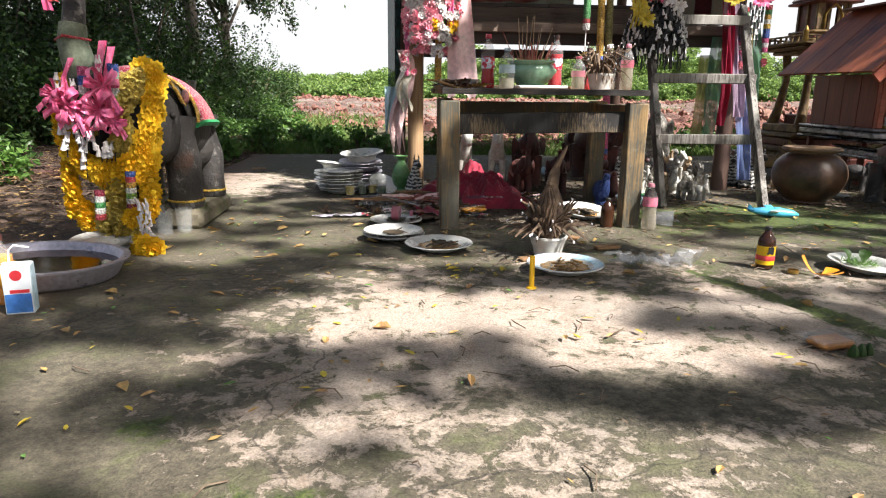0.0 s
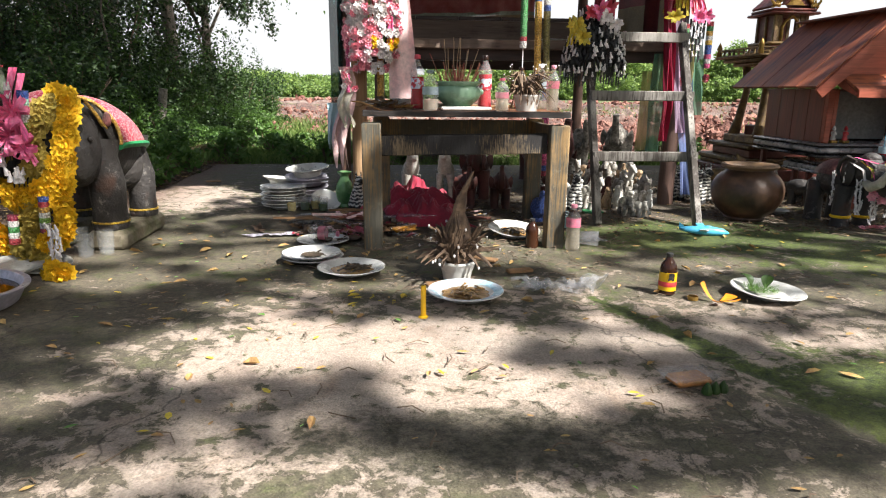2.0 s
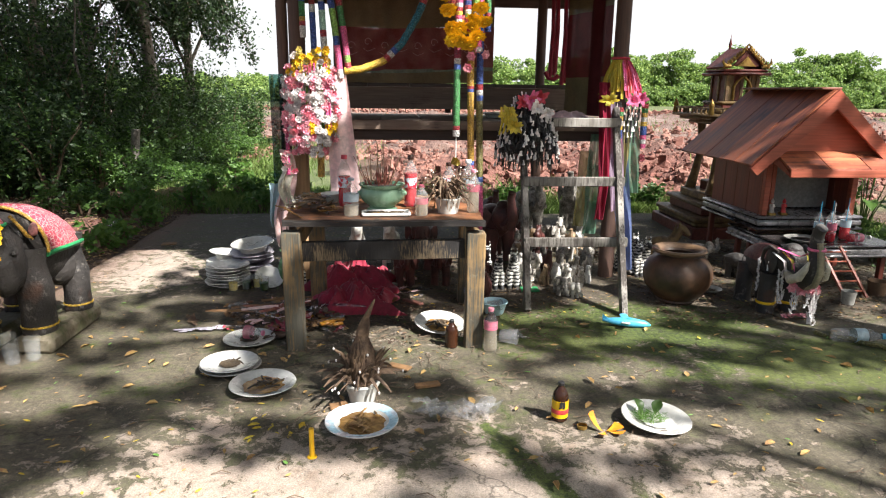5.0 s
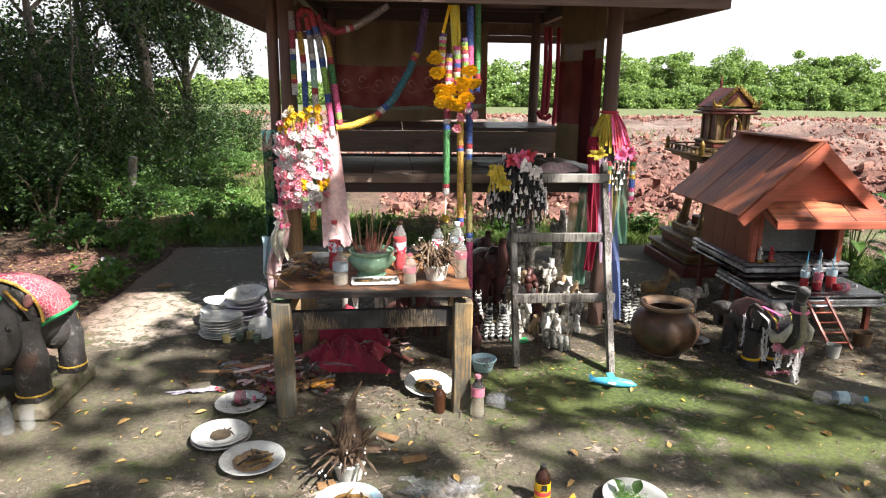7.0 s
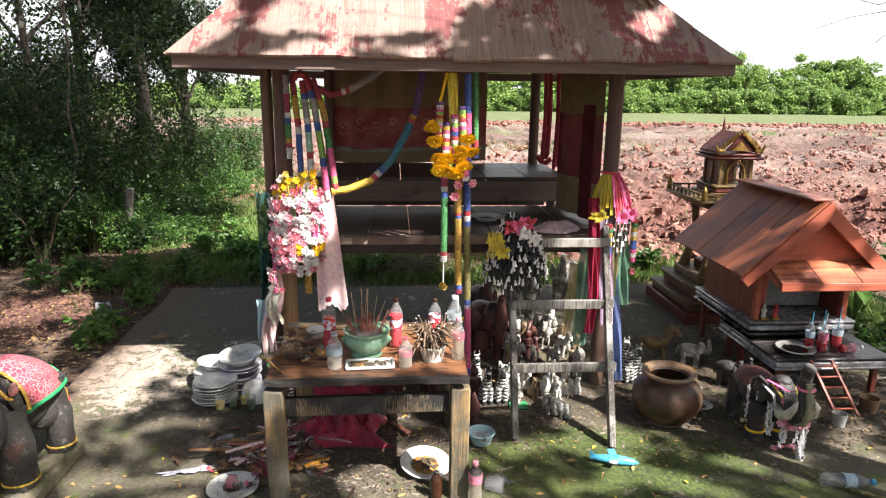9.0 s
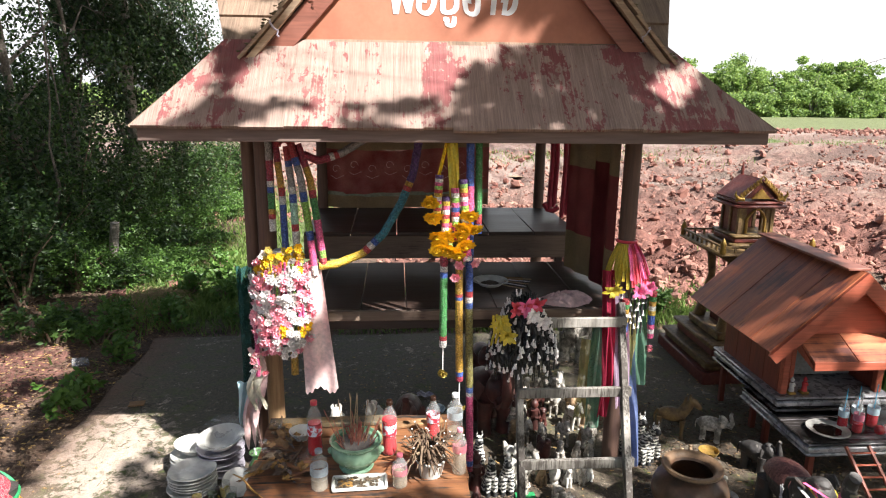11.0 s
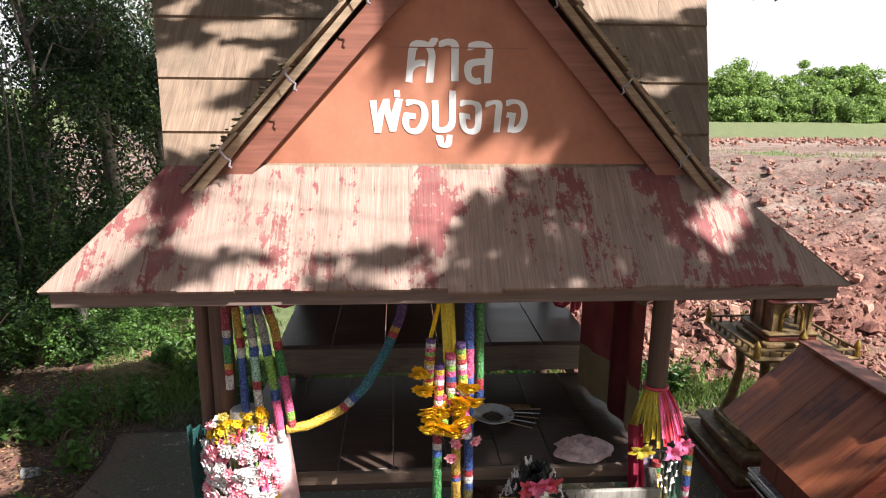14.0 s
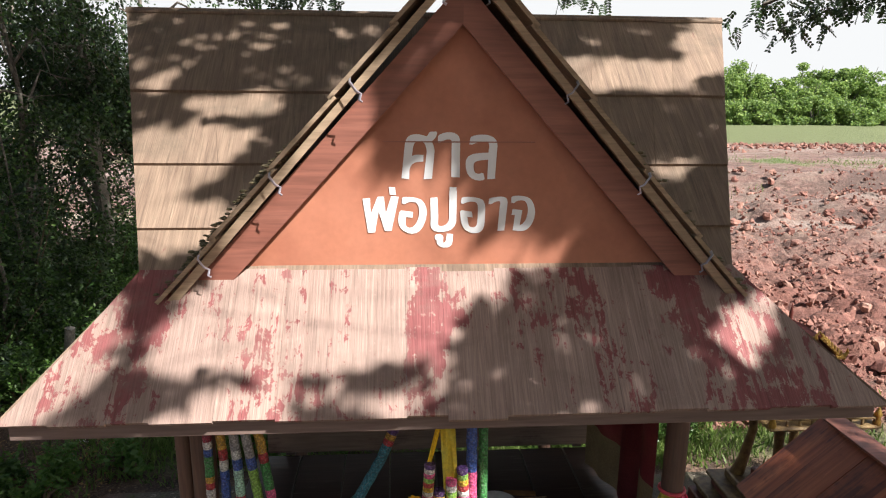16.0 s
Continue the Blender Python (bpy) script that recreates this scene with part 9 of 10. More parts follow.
for sx in (-1, 1):
    for sy in (-1, 1):
        x, y = CX + sx * .15, CY + sy * .15
        part("pillar", Geo().tube([(x + sx * .05, y + sy * .05, .33), (x + sx * .03, y + sy * .03, .45), (x, y, .70), (x + sx * .015, y + sy * .015, .90), (x + sx * .03, y + sy * .03, .94)], [.05, .036, .028, .034, .046], 10), M_TOWER, tw)
        part("bracket", Geo().tube([(x + sx * .05, y + sy * .05, .34), (x + sx * .02, y + sy * .02, .52)], [.03, .02], 6), M_GOLD, tw, "gilded bracket")
tier(.30, .42, .28, .28, M_TOWERRED)
for z0, z1, a in ((.90, .93, .50), (.93, .96, .62), (.96, .985, .72)):
    tier(z0, z1, a, a, M_TOWER, "platform")
for s in (-1, 1):
    for axis in (0, 1):
        for k in range(9):
            t = -.32 + .08 * k
            x, y = (CX + t, CY + s * .335) if axis == 0 else (CX + s * .335, CY + t)
            part("baluster", Geo().box((x, y, 1.005), (.016, .016, .04), b=.003), M_TOWER, tw)
        part("top_rail", Geo().box((CX, CY + s * .335, 1.03) if axis == 0 else (CX + s * .335, CY, 1.03), (.68, .02, .014) if axis == 0 else (.02, .64, .014), b=.003), M_TOWER, tw)
for x, y in ((-.335, -.335), (.335, -.335), (-.335, .335), (.335, .335), (.02, -.335)):
    part("finial", Geo().lathe([(.022, .98), (.024, 1.0), (.016, 1.03), (.024, 1.05), (.015, 1.075), (.004, 1.095), (.001, 1.1)], 10, pose(CX + x, CY + y, 0)), M_GOLD, tw, "gilded corner finial")
for z0, z1, a in ((.985, 1.02, .40), (1.02, 1.06, .34), (1.06, 1.085, .36)):
    tier(z0, z1, a, a, M_TOWERRED if a == .34 else M_TOWER)
for sx in (-1, 1):
    for sy in (-1, 0, 1):
        part("column", Geo().box((CX + sx * .125, CY + sy * .125, 1.19), (.03, .03, .22), b=.004), M_TOWER, tw)
part("side_wall", Geo().box((CX - .122, CY, 1.19), (.012, .24, .21)), M_TOWERRED, tw)
part("back_wall", Geo().box((CX, CY + .122, 1.19), (.24, .012, .21)), M_TOWERRED, tw)
for s in (-1, 1):
    part("arch", Geo().tube([(CX + s * .07, CY - .135, 1.09), (CX + s * .07, CY - .135, 1.2), (CX + s * .05, CY - .138, 1.24), (CX, CY - .14, 1.285)], [.012, .012, .011, .008], 7), M_GOLD, tw, "gilded arched doorway")
    part("front_panel", Geo().box((CX + s * .10, CY - .125, 1.19), (.05, .012, .21)), M_TOWER, tw)
part("small_shrine", Geo().lathe([(.035, .985), (.035, 1.0), (.022, 1.03), (.03, 1.06), (.026, 1.08), (.032, 1.085), (.012, 1.12), (.001, 1.15)], 8, pose(CX + .02, CY - .25, 0)), M_GOLD, tw, "small gilded shrine")
for z, a, mt in ((1.30, .40, M_TOWERRED), (1.325, .36, M_TOWERRED)):
    tier(z - .010, z + .012, a, a, mt, "eave")
for s in (-1, 1):
    g = Geo()
    q = [Vector((CX + s * .17, CY - .15, 1.34)), Vector((CX + s * .17, CY + .16, 1.34)), Vector((CX, CY + .16, 1.49)), Vector((CX, CY - .15, 1.49))]
    up = Vector((s * .012, 0, .014))
    g.add(q + [p + up for p in q], [(0, 1, 2, 3), (4, 5, 6, 7), (0, 1, 5, 4), (1, 2, 6, 5), (2, 3, 7, 6), (3, 0, 4, 7)])
    part("roof", g, M_TOWERRED, tw, smooth=0)
    part("roof_edge", Geo().tube([(CX + s * .19, CY - .16, 1.345), (CX + s * .15, CY - .16, 1.365), (CX + s * .10, CY - .162, 1.415), (CX + s * .04, CY - .164, 1.47), (CX, CY - .166, 1.53)], [.012, .014, .012, .012, .004], 7), M_GOLD, tw, "gilded naga gable edge")
part("gable", Geo().prism([(CX - .115, 1.36), (CX + .115, 1.36), (CX, 1.475)], .012, pose(0, CY - .155, 0)), M_TOWERRED, tw, "dark red gable")
part("gable_carving", Geo().prism([(CX - .075, 1.358), (CX + .075, 1.358), (CX, 1.435)], .01, pose(0, CY - .168, 0)), M_GOLD, tw, "carved gilded panel")
for s in (-1, 1):
    # carved flames along the gable's edges, a horn at each foot
    for i in range(7):
        k = (i + .4) / 7
        p = Vector((CX + s * .155 * (1 - k), CY - .168, 1.36 + .13 * k))
        part("flame", Geo().tube([p, p + Vector((s * .012, -.002, .014)), p + Vector((s * .010, 0, .030)), p + Vector((s * .003, 0, .040))], [.010, .010, .006, .001], 6), M_GOLD, tw, "carved gilded flame")
    part("horn", Geo().tube([(CX + s * .13, CY - .168, 1.355), (CX + s * .175, CY - .168, 1.36), (CX + s * .20, CY - .168, 1.39), (CX + s * .195, CY - .168, 1.42)], [.014, .015, .010, .002], 7), M_GOLD, tw, "gilded horn")
part("spire", Geo().lathe([(.014, 1.49), (.01, 1.53), (.014, 1.545), (.004, 1.59), (.001, 1.62)], 8, pose(CX, CY + .14, 0)), M_TOWERRED, tw)
# weeds beyond the stand
for i, (x, y, s) in enumerate(((3.85, 1.5, .26), (3.95, 2.2, .3), (4.0, 1.0, .24), (3.75, 3.0, .2))):
    shrub((x, y, -.02), (.2, .2, s), 500, .06, (M_LEAFLIGHT, M_LEAFMID), 800 + i, "green weed growing by the spirit house", "weed", "weeds")

plant = thing("leafy_plant", "large-leaved green plant beside the spirit house", "plant", pose(4.05, 1.95, -.03), "weeds")
r = random.Random(840)
for i in range(15):
    a, h, L = i * 2.4, r.uniform(.25, .80), r.uniform(.16, .26)
    o = Vector((math.cos(a), math.sin(a), 0))
    p = o * r.uniform(.04, .16) + Vector((0, 0, h))
    w = Vector((-math.sin(a), math.cos(a), 0))
    stem = part("stem", Geo().tube([(0, 0, 0), p * .5 + Vector((0, 0, .06)), p], [.007, .005, .004], 6), M_LEAFLIGHT, plant)

    def blade(u, v, o=o, w=w, p=p, L=L):
        half = L * .24 * math.sin(min(1.0, u * 1.02) * 3.1) ** .7
        q = (v - .5) * 2
        return p + o * L * u + w * half * q + Vector((0, 0, L * (.35 * u - .55 * u * u) + .25 * half * abs(q) + .006 * math.sin(u * 30) * abs(q)))
    part("leaf", Geo().sheet(blade, 12, 6, .0006), M_LEAFLIGHT, stem, "large glossy green leaf")

# ---- garlands, cloths and curtains on the pavilion ----
rope_set = thing("bead_garlands", "long colourful beaded garlands hung on the front post", "garland", group="bead garlands")
FX, FY = -.03, 1.07
bead_rope(rope_set, [(-.07, 1.10, 1.87), (-.065, 1.09, 1.6), (-.06, 1.07, 1.42)], .017, [(2, "silver"), (2, "crimson"), (.6, "white"), (.6, "blue"), (1.6, "green"), (.5, "gold"), (.5, "red"), (1.2, "white")])
bead_rope(rope_set, [(-.04, 1.12, 1.86), (-.01, 1.09, 1.6), (.0, 1.06, 1.30)], .017, [(1.2, "crimson"), (1.5, "gold"), (.5, "red"), (.5, "white"), (3, "blue")])
bead_rope(rope_set, [(.02, 1.09, 1.84), (.045, 1.07, 1.6), (.06, 1.05, 1.28)], .018, [(1, "red"), (.4, "blue"), (1.4, "silver"), (.5, "white"), (.6, "blue"), (1.5, "mint"), (.5, "red"), (1.0, "white"), (1, "gold")])
bead_rope(rope_set, [(.045, 1.07, 1.85), (.085, 1.06, 1.7), (.12, 1.05, 1.45), (.145, 1.04, 1.20)], .018, [(.8, "red"), (.5, "blue"), (1.6, "silver"), (.6, "blue"), (1.8, "lime"), (.6, "blue"), (1.6, "pink"), (.6, "white")])
bead_rope(rope_set, [(.075, 1.09, 1.85), (.13, 1.08, 1.68), (.165, 1.06, 1.45), (.19, 1.05, 1.24)], .018, [(1.5, "crimson"), (1.5, "gold"), (.5, "red"), (1.4, "green"), (2, "pink"), (.5, "lime"), (.6, "red")])
bead_rope(rope_set, [(.02, 1.09, 1.0), (.015, 1.09, .78), (.015, 1.09, .64)], .020, [(1, "gold")])
part("ring", Geo().tube([(.01 + math.cos(t) * .035, 1.09, 1.84 + math.sin(t) * .035) for t in [i * .35 for i in range(10)]], .019, 10), BEAD["red"], rope_set, "red beaded loop")
swag = thing("bead_swag", "beaded swag draped between the post and the beam", "garland", group="bead garlands")
bead_rope(swag, [(.165, 1.05, 1.243), (.25, 1.06, 1.25), (.385, 1.09, 1.300), (.49, 1.10, 1.40), (.581, 1.12, 1.556), (.64, 1.13, 1.70), (.676, 1.14, 1.90)], .021, [(3.0, "yellow"), (.35, "red"), (.35, "white"), (.35, "blue"), (3.6, "teal"), (.3, "red"), (.3, "gold"), (3, "purple")])
bead_rope(swag, [(.10, 1.09, 1.80), (.17, 1.13, 1.765), (.28, 1.15, 1.80), (.38, 1.16, 1.86), (.46, 1.18, 1.92)], .020, [(2.5, "crimson"), (.4, "white"), (.4, "red"), (4, "silver")])

cluster = thing("flower_garland", "cluster of pink, white and yellow cloth flowers", "garland", group="flower garlands")
r = random.Random(101)
part("core", Geo().tube([(-.01, 1.09, 1.32), (-.01, 1.08, 1.1), (-.02, 1.08, .86)], [.06, .085, .05], 10), M_WHITEPETAL, cluster)
# whorls of cloth flowers, one above another
for z, rx, kinds, n in ((1.285, .075, ("yellow", "old", "yellow"), 12), (1.235, .11, ("pink", "white", "yellow"), 16), (1.175, .135, ("pink", "white", "pink"), 20), (1.10, .145, ("white", "white", "white", "pink"), 22), (1.04, .125, ("pink", "white"), 18),
                        (.985, .135, ("white", "pink"), 20), (.925, .13, ("yellow", "yellow", "white"), 18), (.865, .125, ("pink", "white", "pink"), 18), (.80, .075, ("white", "pink"), 8)):
    for i in range(n):
        a = -3.3 + 3.7 * (i + r.uniform(-.3, .3)) / n
        kind = r.choice(kinds)
        if kind == "yellow" and z < 1.0 and math.cos(a) < -.1:
            kind = "pink"
        for q in range(2):
            rad = rx * r.uniform(.82, 1.05)
            p = Vector((-.015 + math.cos(a) * rad * 1.1 - .03 * (1.28 - z), 1.07 + math.sin(a) * rad * .8, z + r.uniform(-.024, .024)))
            inst("flower", FL[kind], cluster, aim(p, (math.cos(a) + r.uniform(-.6, .6), math.sin(a) - .3, r.uniform(-.8, .5))) @ Matrix.Diagonal((*[r.uniform(.95, 1.35)] * 2, r.uniform(1.1, 1.7), 1)))
for i in range(16):
    a = -3.2 + 3.4 * i / 15
    x, y = -.015 + math.cos(a) * .105, 1.07 + math.sin(a) * .085
    part("string", Geo().tube([(x * .8, y, 1.28), (x, y, 1.05), (x - .012, y, .86)], .006, 5), BEAD[("pink", "white", "lime", "red")[i % 4]], cluster)
for i in range(9):
    p = Vector((-.17 + r.uniform(-.02, .05), 1.02, .80 + r.uniform(-.14, .02)))
    inst("flower", FL["pink" if i % 3 else "white"], cluster, aim(p, (r.uniform(-1, 1), -1, -.6)))
part("string", Geo().tube([(-.16, 1.03, .95), (-.165, 1.03, .66)], .012, 7), BEAD["pink"], cluster)
part("ribbon", ribbon([(.07, 1.0, 1.22), (.075, .985, 1.05), (.08, 1.0, .9)], .03, 6, .004), M_PINKRIBBON, cluster, "red ribbon")
part("leaf_ribbon", ribbon([(-.06, .99, 1.32), (-.05, .975, 1.24), (-.09, .99, 1.16)], .045, 6, .006), M_YELLOWLEAF, cluster, "pale yellow ribbon")
for i in range(26):
    p = Vector((r.uniform(-.11, .09), .99 + r.uniform(-.02, .03), r.uniform(1.22, 1.36)))
    inst("flower", FL[r.choice(("yellow", "white", "yellow", "old"))], cluster, aim(p, (r.uniform(-1, 1), -1, r.uniform(-1, .3))))

single("satin_cloth", Geo().sheet(lambda u, v: (.055 + u * (.12 + .055 * v) + .015 * v, 1.045 + .012 * math.sin(u * 9 + v * 2) + .01 * v, 1.22 - v * (.66 + .02 * math.sin(u * 9 + 1) + .008 * math.sin(u * 37))), 22, 30, .002), M_PALEPINK, "pale pink satin cloth tied to the post", "cloth")
single("net_cloth", Geo().sheet(lambda u, v: (-.27 + u * (.08 - .02 * v), 1.13 + .02 * math.sin(u * 12 + v * 3), 1.22 - v * .80), 16, 24, .002), M_TEALCLOTH, "dark teal net cloth hanging by the post", "cloth")
single("tied_rag", Geo().sheet(lambda u, v: (-.22 + u * .075 + .03 * math.sin(v * 6) - .02 * v, 1.06 + .02 * math.sin(u * 10 + v * 4), .80 - v * (.50 + .08 * math.sin(u * 14))), 14, 20, .002), M_PALEPINK, "pale rags tied low on the post", "cloth")
single("tied_rag", Geo().sheet(lambda u, v: (-.29 + u * .08 * (1 - .3 * v), 1.09 + .015 * math.sin(u * 10 + v * 5), .60 - v * (.22 + .05 * math.sin(u * 9))), 10, 12, .002), M_BASIN, "light blue rag tied low on the post", "cloth")
single("tied_rag", Geo().sheet(lambda u, v: (-.21 + u * .07 + .02 * math.sin(v * 7), 1.03 + .014 * math.sin(u * 10 + v * 5), .78 - v * (.28 + .04 * math.sin(u * 9))), 10, 14, .002), M_IVORY, "cream rag tied low on the post", "cloth")

mid = thing("hanging_garlands", "bright tasselled garlands hanging from the eave", "garland", group="bead garlands")
MX, MY = .80, .80
part("ribbon", ribbon([(MX + .01, MY, 1.885), (MX + .015, MY - .01, 1.78), (MX + .025, MY - .012, 1.62)], .05, 8, .006), M_YELLOWLEAF, mid, "yellow ribbon")
part("ribbon", ribbon([(MX - .015, MY, 1.885), (MX - .04, MY - .01, 1.78), (MX - .06, MY - .012, 1.70)], .016, 6, .003), M_YELLOWPETAL, mid, "yellow ribbon")
for dx, z0, z1, bands in ((-.06, 1.74, 1.56, ("purple", "white", "pink", "lime", "red", "yellow")), (-.02, 1.64, 1.46, ("purple", "yellow", "pink", "white", "red")), (.03, 1.68, 1.44, ("pink", "white", "lime", "pink", "blue", "red")),
                          (.075, 1.72, 1.50, ("purple", "lime", "yellow", "red", "white", "pink")), (.0, 1.52, 1.40, ("red", "yellow", "lime")), (.09, 1.50, 1.34, ("blue", "pink", "pink", "white"))):
    bead_rope(mid, [(MX + dx * .8, MY - .02, z0), (MX + dx, MY - .03, z1)], .019, [(1, c) for c in bands + bands[1:]])
for x, z in ((-.085, 1.62), (-.075, 1.55), (-.065, 1.47), (-.04, 1.42), (-.01, 1.39), (.03, 1.38), (.055, 1.50), (.095, 1.56), (.105, 1.49), (.07, 1.42), (.0, 1.46), (.04, 1.47), (-.06, 1.40)):
    for k in range(4):
        inst("marigold", MARI["yellow"], mid, aim((MX + x + r.uniform(-.016, .016), MY - .045 + r.uniform(-.015, .015), z + r.uniform(-.008, .008)), (r.uniform(-.5, .5), -.8, r.uniform(-1.3, -.4))) @ Matrix.Diagonal((1.3, 1.3, .8, 1)))
bead_rope(mid, [(MX - .02, MY, 1.42), (MX - .022, MY, 1.2), (MX - .022, MY, .90)], .019, [(1.0, "crimson"), (.25, "white"), (.25, "blue"), (2.6, "green"), (.2, "red"), (.3, "white")])
bead_rope(mid, [(MX + .055, MY + .01, 1.50), (MX + .052, MY + .01, 1.2), (MX + .062, MY, .72)], .019, [(.6, "pink"), (.3, "white"), (3.2, "gold"), (.2, "red"), (.2, "blue"), (4.5, "gold"), (.3, "blue"), (.3, "crimson")])
bead_rope(mid, [(MX + .095, MY + .02, 1.88), (MX + .10, MY + .02, 1.5), (MX + .105, MY + .02, 1.0), (MX + .118, MY + .01, .55), (MX + .122, MY, .22)], .019, [(2, "blue"), (1.2, "pink"), (4, "blue"), (.3, "red"), (.3, "white"), (.3, "blue"), (4.2, "olive"), (.3, "blue"), (.2, "white"), (3.6, "pink"), (.3, "blue"), (.3, "crimson")])
bead_rope(mid, [(MX + .14, MY + .06, 1.90), (MX + .145, MY + .06, 1.45)], .017, [(3, "green"), (.4, "red"), (.4, "blue")])
for x, z in ((-.022, .83), (.062, .64)):
    part("string", Geo().tube([(MX + x, MY, z + .07), (MX + x, MY, z - .06)], .003, 5), M_WHITEPETAL, mid)
    for k in range(5):
        inst("flower", FL["old"], mid, aim((MX + x + r.uniform(-.015, .015), MY - .01, z - .06 + r.uniform(-.01, .01)), (r.uniform(-1, 1), -1, -.5)))
for x, z in ((.12, 1.33), (.05, 1.32), (.08, 1.36), (.03, 1.26)):
    inst("flower", FL["pink"], mid, aim((MX + x, MY - .03, z), (r.uniform(-.5, .5), -1, -.3)) @ Matrix.Diagonal((1.2, 1.2, 1.2, 1)))


def bow(parent, c, mt, n, L, seed, label=""):
    rq = random.Random(seed)
    for i in range(n):
        a = 2 * math.pi * i / n + rq.uniform(-.2, .2)
        d = Vector((math.cos(a), -.55 + rq.uniform(-.3, .3), math.sin(a) * .8)).normalized()
        w = d.cross(Vector((0, 1, 0))).normalized() * .011
        p = Vector(c)
        k = L * rq.uniform(.7, 1.1)
        part("bow", Geo().sheet(lambda u, v, p=p, d=d, w=w, k=k: p + d * k * u + w * (v - .5) * 2 * math.sin(.35 + u * 2.5) + Vector((0, -.012 * math.sin(u * 3.1), 0)), 6, 3, .001), mt, parent, label)


dome = thing("black_white_garland", "dome of white buds on black strings with bows", "garland", group="flower garlands")
DX, DY = 1.19, .90
part("core", Geo().lathe([(.02, 1.10), (.055, 1.06), (.085, 1.0), (.09, .92), (.075, .88), (.07, .86), (.05, .95), (.001, .98)], 22, pose(DX, DY, 0)), M_BLACK, dome, "black thread fringe")
for i in range(330):
    a, t = r.uniform(0, 6.28), r.random()
    q = .06 + .12 * math.sin(min(t * 1.6, 1.57))
    p = Vector((DX + math.cos(a) * q, DY + math.sin(a) * q, 1.11 - t * .36 - (.03 if i % 3 == 0 else 0)))
    inst("bud", BUD["white" if i % 4 else "black"], dome, Matrix.Translation(p) @ pose(0, 0, 0, r.uniform(-18, 18), r.uniform(-18, 18), 0) @ Matrix.Diagonal((*[r.uniform(.8, 1.25)] * 3, 1)))
for i in range(120):
    a = r.uniform(0, 6.28)
    q = r.uniform(.08, .17)
    p = Vector((DX + math.cos(a) * q, DY + math.sin(a) * q, .86))
    part("string", Geo().tube([p, p - Vector((r.uniform(-.01, .01), 0, r.uniform(.05, .16)))], .003, 4), M_BLACK, dome)
for i in range(420):
    a, t = r.uniform(0, 6.28), r.random()
    q = (.05 + .115 * math.sin(min(t * 1.6, 1.57))) * r.uniform(.82, 1.0)
    p = Vector((DX + math.cos(a) * q, DY + math.sin(a) * q, 1.10 - t * .30))
    inst("bud", BUD["black"], dome, Matrix.Translation(p) @ pose(0, 0, 0, r.uniform(-25, 25), r.uniform(-25, 25), 0) @ Matrix.Diagonal((*[r.uniform(1.0, 1.5)] * 3, 1)))
bow(dome, (DX - .05, DY - .08, 1.085), M_LABELRED, 8, .06, 1)
bow(dome, (DX - .01, DY - .09, 1.10), M_PINKRIBBON, 8, .06, 5)
bow(dome, (DX + .04, DY - .09, 1.11), M_LABELRED, 8, .06, 2)
bow(dome, (DX - .13, DY - .10, 1.02), M_YELLOWLEAF, 9, .065, 3)
bow(dome, (DX - .10, DY - .11, .96), M_YELLOWLEAF, 9, .06, 6)
bow(dome, (DX + .02, DY - .12, 1.06), M_WHITEPETAL, 8, .05, 4)
bow(dome, (DX + .08, DY - .10, 1.03), M_WHITEPETAL, 8, .05, 7)
for q in range(5):
    part("ribbon", ribbon([(DX - .17 + .016 * q, DY - .11, 1.06), (DX - .165 + .018 * q, DY - .13, .98), (DX - .18 + .022 * q, DY - .12, .91 + .008 * q)], .013, 4, .003), M_YELLOWLEAF, dome)

post_g = thing("ribbon_garland", "ribbons and bead strings tied round the post", "garland", group="flower garlands")
QX, QY = PX1, PY0
for i in range(22):
    a = -2.9 + i * .14 + .05 * math.sin(i * 5)
    top = (QX + math.cos(a) * .045, QY + math.sin(a) * .05, 1.33)
    e = (QX + math.cos(a) * .13, QY + math.sin(a) * .13 - .01, 1.13 + .025 * math.sin(i * 3.7))
    part("ribbon", ribbon([top, Vector(top).lerp(Vector(e), .55) + Vector((0, 0, .02)), e], .019, 5, .003), M_YELLOWLEAF if i < 9 else (M_LABELRED if i % 5 < 3 else M_PINKRIBBON), post_g)
bow(post_g, (QX - .10, QY - .13, 1.10), M_YELLOWLEAF, 9, .06, 11)
bow(post_g, (QX + .03, QY - .15, 1.10), M_PINKRIBBON, 9, .06, 12)
bow(post_g, (QX + .10, QY - .10, 1.11), M_PINKRIBBON, 9, .055, 13)
for i in range(9):
    x, y = QX - .10 + .025 * i, QY - .14 + .01 * abs(i - 4)
    for k in range(6 if 2 < i < 8 else 2):
        inst("bud", BUD["white" if (i + k) % 3 else "black"], post_g, pose(x + r.uniform(-.006, .006), y, 1.05 - .033 * k, r.uniform(-12, 12), r.uniform(-12, 12), 0))
    part("string", Geo().tube([(x, y, 1.09), (x, y, 1.05 - .033 * (6 if 2 < i < 8 else 2))], .006, 5), M_BLACK, post_g)
for x, y, z0 in ((QX - .035, QY - .16, 1.06), (QX + .135, QY - .10, 1.08)):
    bead_rope(post_g, [(x, y, z0), (x, y, z0 - .26)], .019, [(1, c) for c in ("red", "green", "gold", "white", "yellow", "blue", "blue", "pink", "white", "pink")])
    for k in range(3):
        inst("flower", FL["pink"], post_g, aim((x, y - .005, z0 - .30 - .012 * k), (r.uniform(-.4, .4), -.6, -1)))
part("tie", Geo().tube([(QX + math.cos(t) * .05, QY + math.sin(t) * .05, 1.34) for t in [i * .35 for i in range(19)]], .008, 6), M_LABELRED, post_g)
